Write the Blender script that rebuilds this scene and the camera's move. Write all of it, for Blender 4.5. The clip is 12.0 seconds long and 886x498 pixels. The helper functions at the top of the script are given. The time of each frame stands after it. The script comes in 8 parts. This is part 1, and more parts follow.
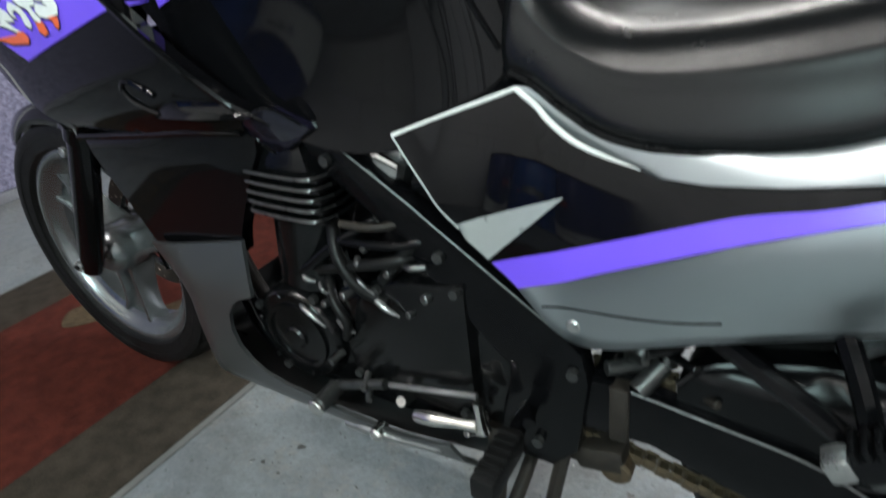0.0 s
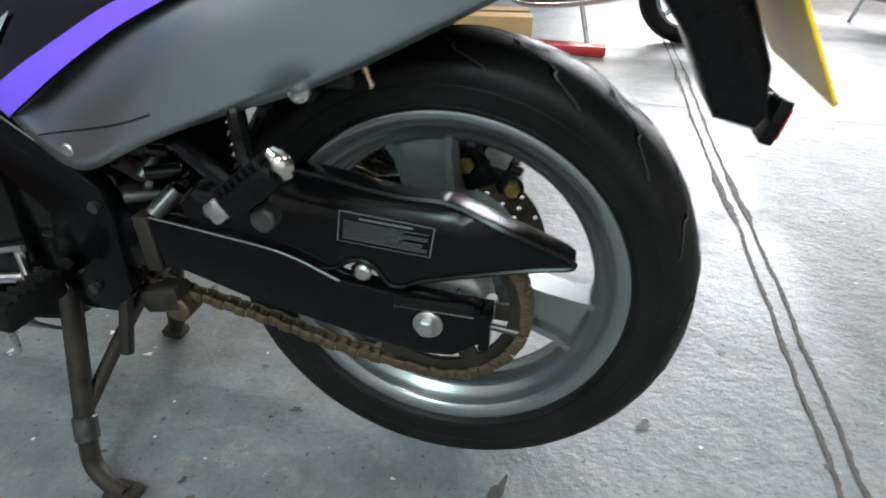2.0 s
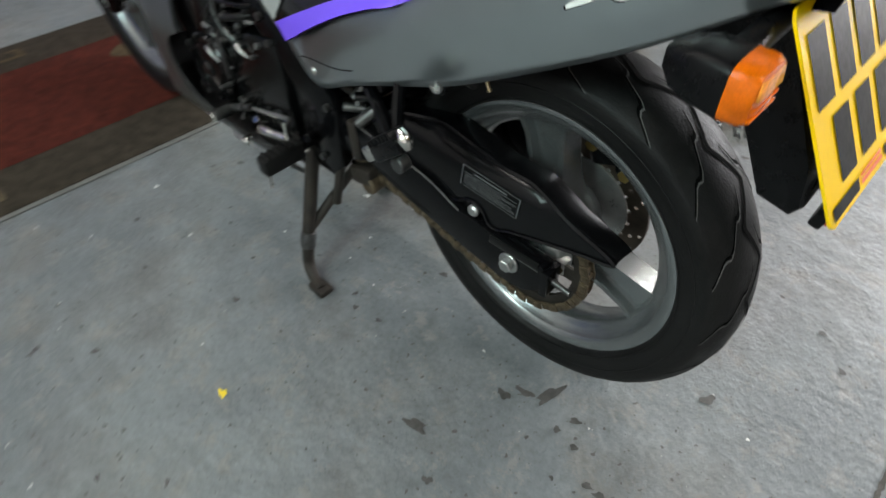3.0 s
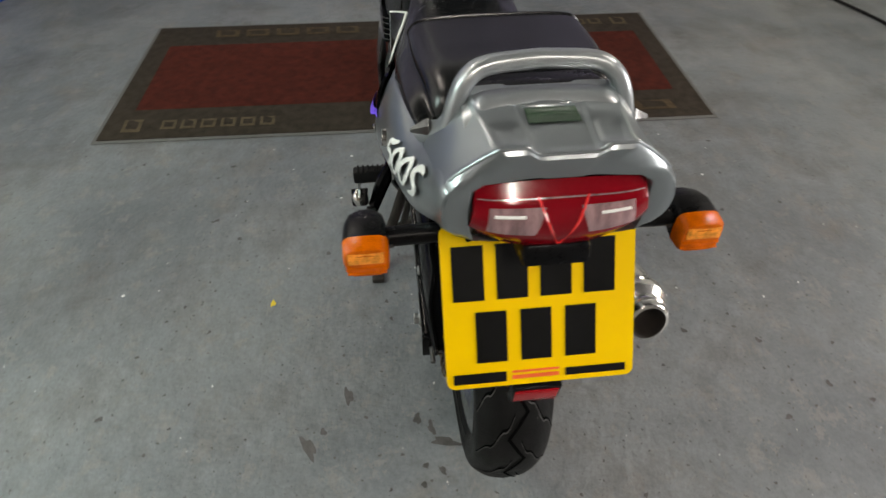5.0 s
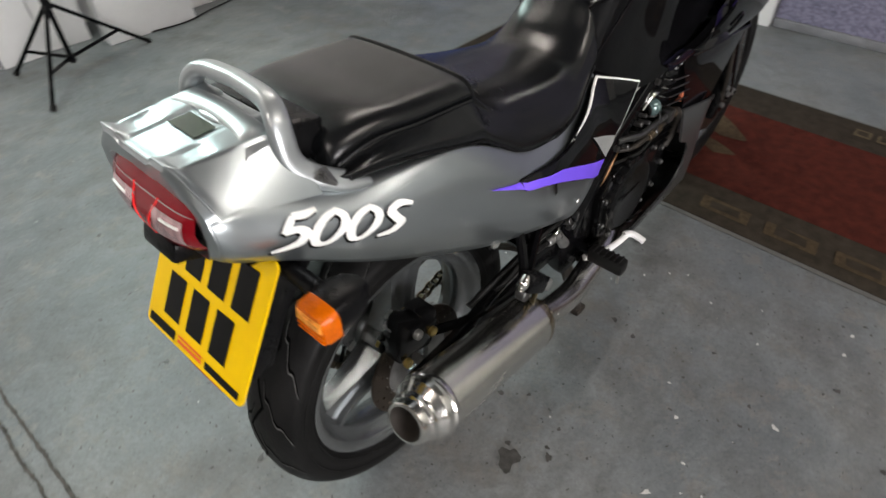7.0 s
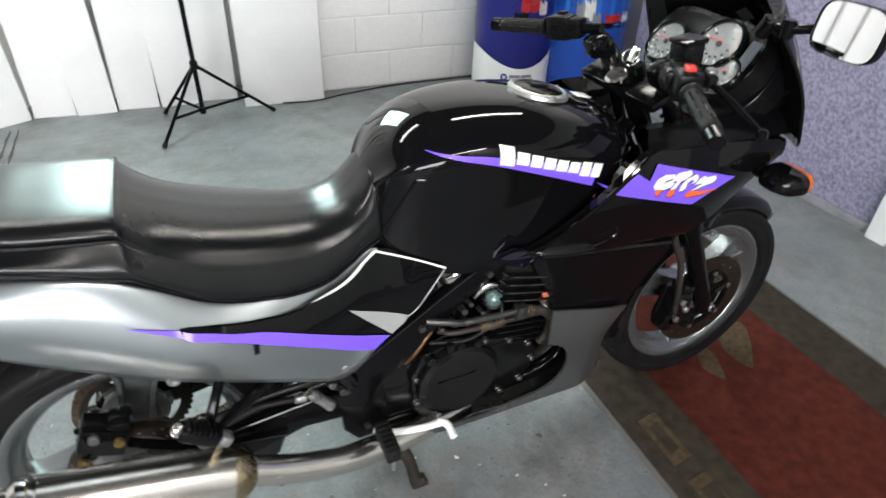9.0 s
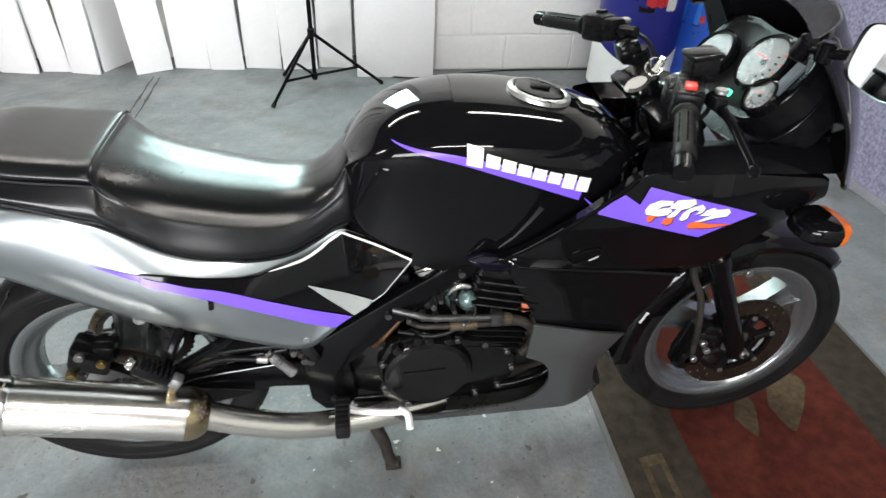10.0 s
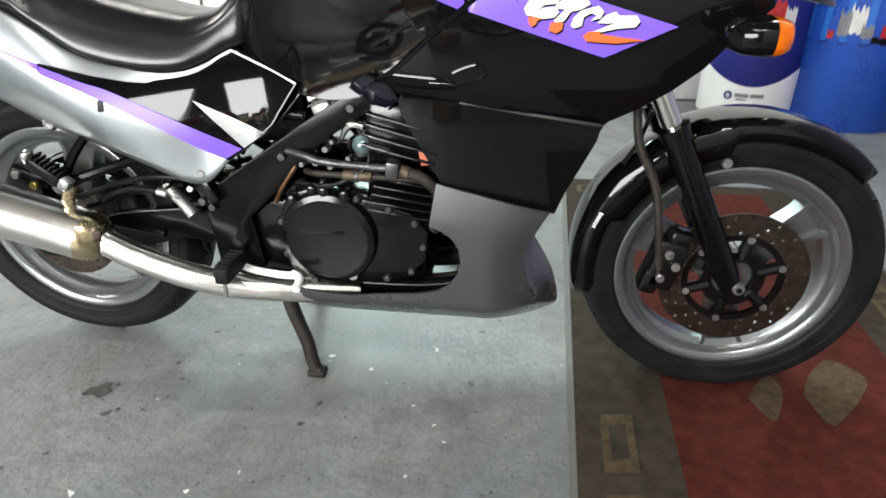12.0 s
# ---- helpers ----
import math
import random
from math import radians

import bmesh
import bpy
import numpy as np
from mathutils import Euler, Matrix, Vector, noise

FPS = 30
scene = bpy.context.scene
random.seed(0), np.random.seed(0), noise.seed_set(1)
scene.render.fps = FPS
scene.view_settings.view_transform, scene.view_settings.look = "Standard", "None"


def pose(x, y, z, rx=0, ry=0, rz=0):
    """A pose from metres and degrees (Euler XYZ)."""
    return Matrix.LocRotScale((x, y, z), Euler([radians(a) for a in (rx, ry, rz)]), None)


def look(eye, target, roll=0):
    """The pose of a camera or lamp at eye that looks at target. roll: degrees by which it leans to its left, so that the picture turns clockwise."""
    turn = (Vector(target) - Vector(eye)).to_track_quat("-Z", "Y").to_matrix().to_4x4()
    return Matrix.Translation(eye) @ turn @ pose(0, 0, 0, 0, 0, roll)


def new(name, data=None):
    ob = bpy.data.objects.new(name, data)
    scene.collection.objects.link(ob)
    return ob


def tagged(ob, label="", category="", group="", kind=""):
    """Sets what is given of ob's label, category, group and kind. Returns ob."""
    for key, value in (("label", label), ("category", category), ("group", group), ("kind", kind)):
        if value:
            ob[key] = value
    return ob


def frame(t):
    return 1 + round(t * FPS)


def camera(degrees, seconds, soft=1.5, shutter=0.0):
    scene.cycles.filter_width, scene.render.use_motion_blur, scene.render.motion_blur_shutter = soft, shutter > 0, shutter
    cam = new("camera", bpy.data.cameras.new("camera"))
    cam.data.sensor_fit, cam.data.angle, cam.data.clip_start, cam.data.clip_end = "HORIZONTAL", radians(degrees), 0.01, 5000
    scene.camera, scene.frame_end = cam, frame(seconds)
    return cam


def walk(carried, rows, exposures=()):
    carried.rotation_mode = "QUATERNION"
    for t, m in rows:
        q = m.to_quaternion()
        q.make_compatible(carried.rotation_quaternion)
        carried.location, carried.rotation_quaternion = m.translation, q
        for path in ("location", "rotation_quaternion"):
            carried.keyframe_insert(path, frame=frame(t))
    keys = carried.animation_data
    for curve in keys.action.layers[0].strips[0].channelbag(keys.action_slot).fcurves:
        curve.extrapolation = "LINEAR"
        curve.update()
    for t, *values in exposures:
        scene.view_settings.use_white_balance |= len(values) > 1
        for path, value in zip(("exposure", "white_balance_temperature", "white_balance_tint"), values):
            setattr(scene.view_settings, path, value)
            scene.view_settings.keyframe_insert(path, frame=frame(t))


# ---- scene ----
cam = camera(73.3, 12.0, 1.5, 0.5)
PATH = [
    (0, (0.258, 0.615, 0.865), (1.17, -0.86, -0.132), -4.5),
    (0.5, (0.226, 0.659, 0.769), (1.023, -0.851, -0.272), -2.6),
    (1, (0.102, 0.691, 0.69), (0.664, -0.968, -0.275), -0.4),
    (1.5, (-0.035, 0.695, 0.7), (0.309, -1.008, -0.289), 1.5),
    (2, (-0.125, 0.645, 0.741), (0.249, -1.029, -0.288), 1.4),
    (2.2, (-0.154, 0.643, 0.792), (0.257, -0.912, -0.388), -0.6),
    (2.5, (-0.215, 0.63, 0.848), (0.396, -0.823, -0.382), -2.2),
    (2.7, (-0.272, 0.636, 0.901), (0.527, -0.604, -0.45), -1.8),
    (4.3, (-0.642, 0.376, 1.196), (0.651, -0.139, -0.24), 0.7),
    (4.5, (-0.697, 0.322, 1.221), (0.664, -0.118, -0.177), 1.9),
    (5, (-0.717, 0.161, 1.219), (0.7, 0.009, -0.184), 0.0),
    (5.5, (-0.71, -0.011, 1.238), (0.7, 0.053, -0.179), -0.7),
    (6, (-0.736, -0.245, 1.249), (0.626, 0.228, -0.137), -2.2),
    (6.5, (-0.625, -0.396, 1.228), (0.686, 0.367, -0.075), -0.9),
    (6.7, (-0.543, -0.465, 1.229), (0.674, 0.389, -0.109), -1.1),
    (8.3, (-0.112, -0.891, 1.272), (0.626, 0.548, 0.097), -1.5),
    (8.5, (0.018, -0.894, 1.282), (0.755, 0.569, 0.135), -1.5),
    (9, (0.219, -0.937, 1.314), (0.926, 0.555, 0.185), 2.3),
    (9.5, (0.384, -1.008, 1.332), (0.742, 0.56, 0.144), 0.8),
    (10, (0.506, -0.997, 1.334), (0.792, 0.584, 0.144), 2.9),
    (10.5, (0.608, -1.006, 1.328), (0.765, 0.564, 0.099), 0.9),
    (11, (0.81, -1.079, 1.204), (0.611, 0.486, -0.027), 1.8),
    (11.5, (0.948, -1.101, 0.981), (0.708, 0.554, -0.116), -2.4),
    (12, (1.006, -1.148, 0.891), (0.757, 0.605, -0.038), -0.5),
]
EXPOSURES = [(0, 0.25, 6700, 15), (0.7, 0.62, 6750, 15), (1.5, 0.55, 6750, 16), (2.0, 0.31, 6800, 16), (2.5, 0.20, 6900, 16), (2.7, 0.18, 6950, 16), (4.3, -0.16, 7250, 18), (4.5, -0.16, 7350, 18), (5.5, -0.32, 7500, 19), (6.7, -0.24, 7350, 19), (8.3, 0.02, 6950, 16), (8.5, 0.06, 6940, 16), (9.0, 0.40, 6920, 16), (9.5, 0.51, 6900, 16), (10.5, 0.54, 6950, 15), (12, 0.75, 7050, 15)]
walk(cam, [(t, look(eye, target, roll)) for t, eye, target, roll in PATH], EXPOSURES)

# ---------------------------------------------------------------- light
world = bpy.data.worlds.new("world")
scene.world = world
world.use_nodes = True
wn = world.node_tree
sky = wn.nodes.new("ShaderNodeTexSky")
sky.sky_type = "NISHITA"
sky.sun_disc = False
sky.sun_elevation = radians(38)
sky.sun_rotation = radians(190)
wn.links.new(sky.outputs[0], wn.nodes["Background"].inputs[0])
wn.nodes["Background"].inputs[1].default_value = 0.12


def area_lamp(name, m, sx, sy, watts, colour, spread=180):
    d = bpy.data.lights.new(name, "AREA")
    d.shape, d.size, d.size_y, d.energy, d.color = "RECTANGLE", sx, sy, watts, colour
    d.spread = radians(spread)
    ob = new(name, d)
    ob.matrix_world = m
    return ob


sun_data = bpy.data.lights.new("sun", "SUN")
sun_data.energy, sun_data.angle, sun_data.color = 1.2, radians(10), (1.0, 0.95, 0.88)
sun = new("sun", sun_data)
sun.matrix_world = look((-4.7, -12, 6), (-3.3, -4.6, 0))

TUBES = [(-0.6, 1.95, 17), (1.85, 1.35, 26), (0.75, -2.35, 42), (-2.7, -0.3, 58)]
CEIL = 3.3
for lx, ly, watts in TUBES:
    area_lamp("tube_light", pose(lx, ly, CEIL - 0.13), 1.5, 0.10, watts, (0.98, 1.0, 0.96))
# daylight in the opening of the roller door
area_lamp("door_daylight", look((-1.60, -4.72, 1.62), (-1.2, -1.0, 0.8)), 3.0, 1.75, 305, (0.86, 0.94, 1.0))
# photographer's softbox on the light stand
area_lamp("softbox_light", look((0.13, 2.20, 1.95), (0.21, 0.0, 0.75)), 0.62, 0.82, 27, (0.66, 1.0, 1.0))


# ---------------------------------------------------------------- materials
def mk(name, base, rough=0.5, metal=0.0, var=0.12, scale=18.0, rvar=0.10, bump=0.0, bscale=120.0, coat=0.0, spec=0.5,
       alpha=None, trans=0.0, fine=None, emit=None, estr=0.0, stretch=None):
    """Principled material with two scales of colour and gloss variation and a fine relief."""
    m = bpy.data.materials.new(name)
    m.use_nodes = True
    nt = m.node_tree
    b = nt.nodes["Principled BSDF"]
    tc = nt.nodes.new("ShaderNodeTexCoord")
    src = tc.outputs["Object"]
    if stretch:
        mp = nt.nodes.new("ShaderNodeMapping")
        mp.inputs["Scale"].default_value = stretch
        nt.links.new(src, mp.inputs[0])
        src = mp.outputs[0]
    n1 = nt.nodes.new("ShaderNodeTexNoise")
    n1.inputs["Scale"].default_value, n1.inputs["Detail"].default_value = scale, 5
    n2 = nt.nodes.new("ShaderNodeTexNoise")
    n2.inputs["Scale"].default_value, n2.inputs["Detail"].default_value = scale * 9, 3
    for n in (n1, n2):
        nt.links.new(src, n.inputs["Vector"])
    add = nt.nodes.new("ShaderNodeMath")
    add.operation = "ADD"
    nt.links.new(n1.outputs[0], add.inputs[0])
    half = nt.nodes.new("ShaderNodeMath")
    half.operation = "MULTIPLY"
    half.inputs[1].default_value = 0.5
    nt.links.new(n2.outputs[0], half.inputs[0])
    nt.links.new(half.outputs[0], add.inputs[1])
    ramp = nt.nodes.new("ShaderNodeMapRange")
    ramp.inputs[1].default_value, ramp.inputs[2].default_value = 0.45, 1.05
    ramp.inputs[3].default_value, ramp.inputs[4].default_value = 1 - var, 1 + var
    nt.links.new(add.outputs[0], ramp.inputs[0])
    mul = nt.nodes.new("ShaderNodeVectorMath")
    mul.operation = "SCALE"
    mul.inputs[0].default_value = base
    nt.links.new(ramp.outputs[0], mul.inputs["Scale"])
    nt.links.new(mul.outputs[0], b.inputs["Base Color"])
    rr = nt.nodes.new("ShaderNodeMapRange")
    rr.inputs[1].default_value, rr.inputs[2].default_value = 0.45, 1.05
    rr.inputs[3].default_value, rr.inputs[4].default_value = max(0.02, rough - rvar), min(1, rough + rvar)
    nt.links.new(add.outputs[0], rr.inputs[0])
    nt.links.new(rr.outputs[0], b.inputs["Roughness"])
    b.inputs["Metallic"].default_value = metal
    b.inputs["Specular IOR Level"].default_value = spec
    b.inputs["Coat Weight"].default_value = coat
    b.inputs["Coat Roughness"].default_value = 0.04
    b.inputs["Transmission Weight"].default_value = trans
    if alpha is not None:
        b.inputs["Alpha"].default_value = alpha
    if emit:
        b.inputs["Emission Color"].default_value = (*emit, 1)
        b.inputs["Emission Strength"].default_value = estr
    if bump:
        nb = nt.nodes.new("ShaderNodeTexNoise")
        nb.inputs["Scale"].default_value, nb.inputs["Detail"].default_value = bscale, 4
        nt.links.new(src, nb.inputs["Vector"])
        bp = nt.nodes.new("ShaderNodeBump")
        bp.inputs["Strength"].default_value, bp.inputs["Distance"].default_value = bump, 0.002
        nt.links.new(nb.outputs[0], bp.inputs["Height"])
        nt.links.new(bp.outputs[0], b.inputs["Normal"])
    return m


M_BLACK = mk("gloss_black_paint", (0.003, 0.003, 0.0035), 0.045, rvar=0.02, coat=0.0, scale=6, spec=0.28)
M_SILVER = mk("silver_metallic_paint", (0.385, 0.425, 0.440), 0.31, 0.92, var=0.04, scale=2.5, rvar=0.02, coat=0.25)
M_GREY = mk("grey_metallic_paint", (0.090, 0.092, 0.093), 0.30, 0.6, var=0.03, scale=5, rvar=0.05, coat=0.25)
M_PURPLE = mk("purple_decal", (0.18, 0.09, 0.80), 0.30, var=0.03, scale=1.5, rvar=0.02)
M_WHITE = mk("white_decal", (0.82, 0.83, 0.80), 0.35, var=0.05, coat=0.3)
M_DECALGREY = mk("grey_decal", (0.40, 0.42, 0.41), 0.33, 0.3, var=0.06, coat=0.3)
M_ORANGE = mk("orange_decal", (0.85, 0.13, 0.03), 0.35, var=0.06, coat=0.3)
M_SATIN = mk("satin_black_paint", (0.003, 0.003, 0.0035), 0.15, var=0.25, scale=40, rvar=0.06, bump=0.04, bscale=500, spec=0.16)
M_ENGINE = mk("black_engine_paint", (0.004, 0.004, 0.0043), 0.17, var=0.4, scale=30, rvar=0.08, bump=0.10, bscale=220, spec=0.34)
M_PLASTIC = mk("black_plastic", (0.004, 0.004, 0.0045), 0.30, var=0.25, scale=50, bump=0.08, bscale=900, spec=0.13)
M_GUARD = mk("satin_black_guard", (0.003, 0.003, 0.0035), 0.22, var=0.2, scale=12, rvar=0.05, spec=0.18)
M_FASCIA = mk("dark_grey_fascia", (0.010, 0.0105, 0.011), 0.40, var=0.2, scale=30, spec=0.10)
M_DPURPLE = mk("dark_violet_gloss_paint", (0.008, 0.0075, 0.016), 0.07, var=0.15, rvar=0.02, coat=0.3)
M_RUBBER = mk("tyre_rubber", (0.0080, 0.0078, 0.0078), 0.48, var=0.5, scale=14, rvar=0.12, bump=0.3, bscale=350, spec=0.14)
M_CAST = mk("silver_painted_casting", (0.42, 0.45, 0.46), 0.34, 0.8, var=0.06, scale=30, rvar=0.05, bump=0.04, bscale=300)
M_RIM = mk("silver_wheel_paint", (0.215, 0.228, 0.232), 0.26, 0.78, var=0.015, scale=3, rvar=0.01)
M_ALLOY = mk("worn_alloy", (0.42, 0.42, 0.41), 0.36, 0.9, var=0.25, scale=40, rvar=0.15, bump=0.2, bscale=400)
M_DULL = mk("dull_bare_alloy", (0.17, 0.17, 0.168), 0.34, 0.9, var=0.35, scale=60, rvar=0.12)
M_BOLT = mk("dull_grey_steel", (0.085, 0.085, 0.084), 0.38, 0.8, var=0.4, scale=60, rvar=0.15)
M_CHROME = mk("polished_steel", (0.68, 0.66, 0.62), 0.12, 1.0, var=0.05, scale=12, rvar=0.05)
M_STAIN = mk("brushed_stainless", (0.76, 0.74, 0.69), 0.25, 1.0, var=0.04, scale=5, rvar=0.03, stretch=(1, 5, 5))
M_HEAT = mk("heat_tinted_steel", (0.50, 0.41, 0.26), 0.24, 1.0, var=0.2, scale=14, rvar=0.1)
M_CHAIN = mk("rusty_chain_steel", (0.105, 0.078, 0.050), 0.55, 0.7, var=0.6, scale=90, rvar=0.2, bump=0.4, bscale=600)
M_RUST = mk("rusty_black_steel", (0.023, 0.018, 0.014), 0.6, 0.3, var=0.7, scale=40, rvar=0.2, bump=0.4, bscale=300)
M_DISC = mk("brake_disc_steel", (0.085, 0.066, 0.052), 0.36, 0.9, var=0.3, scale=50, rvar=0.12)
M_BRASS = mk("gold_passivated_steel", (0.42, 0.30, 0.10), 0.35, 0.9, var=0.3, scale=60)
M_SEAT = mk("black_seat_vinyl", (0.0040, 0.0044, 0.0050), 0.26, var=0.25, scale=7, rvar=0.02, bump=0.05, bscale=420, spec=0.40)
M_REDLENS = mk("red_lens", (0.200, 0.003, 0.008), 0.12, var=0.10, scale=20, rvar=0.03, coat=0.15, spec=0.3)
M_DREDLENS = mk("dark_red_lens", (0.42, 0.006, 0.012), 0.20, var=0.10, scale=20, rvar=0.03, spec=0.3)
M_CLEARLENS = mk("silvered_reflector_behind_red_lens", (0.54, 0.33, 0.34), 0.14, 0.6, var=0.5, scale=40, coat=0.8, stretch=(1, 3, 0.4))
M_AMBER = mk("amber_lens", (0.62, 0.115, 0.002), 0.16, var=0.35, scale=60, rvar=0.04, spec=0.3, bump=0.3, bscale=260)
M_AMBERLIT = mk("pale_amber_lens_facet", (0.85, 0.30, 0.04), 0.16, var=0.5, scale=140, spec=0.35)
M_YELLOW = mk("yellow_plate_plastic", (0.95, 0.59, 0.002), 0.35, var=0.04, scale=6, rvar=0.03, spec=0.3)
M_INK = mk("black_plate_ink", (0.006, 0.006, 0.006), 0.4, var=0.2, spec=0.15)
M_SOOT = mk("exhaust_soot", (0.03, 0.024, 0.02), 0.7, var=0.4, scale=60)
# near-black paint for the shade inside the tread grooves
M_GROOVESHADE = mk("tread_groove_shade", (0.0015, 0.0015, 0.0015), 0.9, var=0.2, spec=0.05)
# paler rubber that paints the light caught by the groove edges
M_EDGELIT = mk("lit_groove_edge", (0.085, 0.084, 0.082), 0.6, var=0.5, scale=60)
M_REDLIT = mk("bright_red_lens_rib", (0.85, 0.03, 0.03), 0.12, var=0.1, coat=0.6)
M_GLASS = mk("thin_dial_glass", (0.20, 0.20, 0.20), 0.03, var=0.05, rvar=0.01, alpha=0.17)
M_POLISH = mk("polished_alloy", (0.80, 0.78, 0.74), 0.19, 1.0, var=0.03, scale=8, rvar=0.02)
M_MIRROR = mk("mirror_glass", (0.86, 0.88, 0.88), 0.02, 1.0, var=0.02, rvar=0.01)
M_SMOKE = mk("tinted_acrylic", (0.42, 0.42, 0.45), 0.04, var=0.05, rvar=0.02, alpha=0.11)
# grey stands for glare on the dial glass, painted into the face
M_DIALGLARE = mk("dial_face", (0.24, 0.25, 0.25), 0.5, var=0.3, scale=40, rvar=0.05, spec=0.04)
M_STRIP = mk("dim_lamp_strip", (0.070, 0.078, 0.090), 0.45, var=0.2, scale=40, spec=0.12)
M_GREEN = mk("green_lamp", (0.02, 0.5, 0.25), 0.2, emit=(0.05, 1.0, 0.45), estr=2.0)
M_REDSW = mk("red_switch", (0.6, 0.03, 0.02), 0.35, var=0.1)
M_COPPER = mk("copper_pipe", (0.22, 0.11, 0.055), 0.35, 0.9, var=0.3, scale=40)
M_ORANGEBIT = mk("faded_orange_plastic", (0.45, 0.12, 0.06), 0.5, var=0.2)
M_LABEL = mk("grey_label_print", (0.10, 0.105, 0.11), 0.4, var=0.2)
M_STICKER = mk("green_sticker", (0.014, 0.038, 0.017), 0.18, var=0.3, coat=0.6)
M_BLOCK = mk("white_painted_blockwork", (0.80, 0.80, 0.785), 0.55, var=0.06, scale=4, bump=0.5, bscale=60)
M_BARE = mk("bare_grey_blockwork", (0.17, 0.165, 0.155), 0.75, var=0.15, scale=4, bump=0.5, bscale=60)
M_PANEL = mk("white_board", (0.86, 0.86, 0.86), 0.38, var=0.04, scale=5, rvar=0.08, coat=0.1)
M_FELT = mk("purple_felt", (0.25, 0.235, 0.33), 0.95, var=0.55, scale=70, bump=1.0, bscale=260, spec=0.1)
M_FELTCLEAN = mk("grey_skirting", (0.20, 0.20, 0.22), 0.6, var=0.2)
M_DRUMBLUE = mk("blue_drum_plastic", (0.012, 0.075, 0.42), 0.32, var=0.15, scale=8)
M_SKYBLUE = mk("bright_blue_banner_print", (0.012, 0.15, 0.55), 0.35, var=0.12, scale=6)
M_NAVY = mk("navy_banner_print", (0.014, 0.018, 0.19), 0.35, var=0.1, scale=8)
M_CARD = mk("cardboard", (0.42, 0.27, 0.13), 0.75, var=0.15, scale=12)
M_CEIL = mk("dark_dusty_roof_board", (0.06, 0.06, 0.06), 0.8, var=0.1, scale=3)
M_TUBE = mk("fluorescent_tube", (0.9, 0.9, 0.9), 0.4, emit=(0.93, 1.0, 0.98), estr=14.0)
M_SOFTBOX = mk("lit_softbox_fabric", (0.9, 0.9, 0.9), 0.5, emit=(0.66, 1.0, 1.0), estr=5.0)
M_TEAL = mk("grey_green_cap", (0.10, 0.16, 0.16), 0.18, 0.4, var=0.2, coat=0.4)
M_CABLE = mk("black_cable", (0.006, 0.006, 0.006), 0.4, spec=0.2)
M_MATBROWN = mk("brown_mat_pile", (0.037, 0.030, 0.023), 0.95, var=0.45, scale=30, bump=0.9, bscale=500, spec=0.1)
M_MATRED = mk("red_mat_pile", (0.067, 0.0155, 0.0105), 0.95, var=0.45, scale=30, bump=0.9, bscale=500, spec=0.1)
M_MATTAN = mk("tan_mat_print", (0.092, 0.071, 0.045), 0.95, var=0.45, scale=60, bump=0.9, bscale=500, spec=0.1)
M_MATFADE = mk("faded_brown_mat_print", (0.070, 0.050, 0.030), 0.95, var=0.45, scale=60, bump=0.9, bscale=500, spec=0.1)
M_MATEDGE = mk("grey_rubber_edge", (0.10, 0.10, 0.095), 0.7, var=0.2)
M_DIRT = mk("oily_dirt", (0.058, 0.057, 0.054), 0.40, var=0.5, scale=60)
M_JOINT = mk("dirt_in_joint", (0.062, 0.058, 0.052), 0.8, var=0.8, scale=40, bump=0.6, bscale=200)
M_YSPOT = mk("yellow_paint_spot", (0.75, 0.55, 0.03), 0.5)
M_CHIP = mk("pale_paint_chip", (0.62, 0.62, 0.60), 0.6, var=0.2)
M_REDPAINT = mk("red_paint", (0.45, 0.02, 0.02), 0.3, coat=0.4)


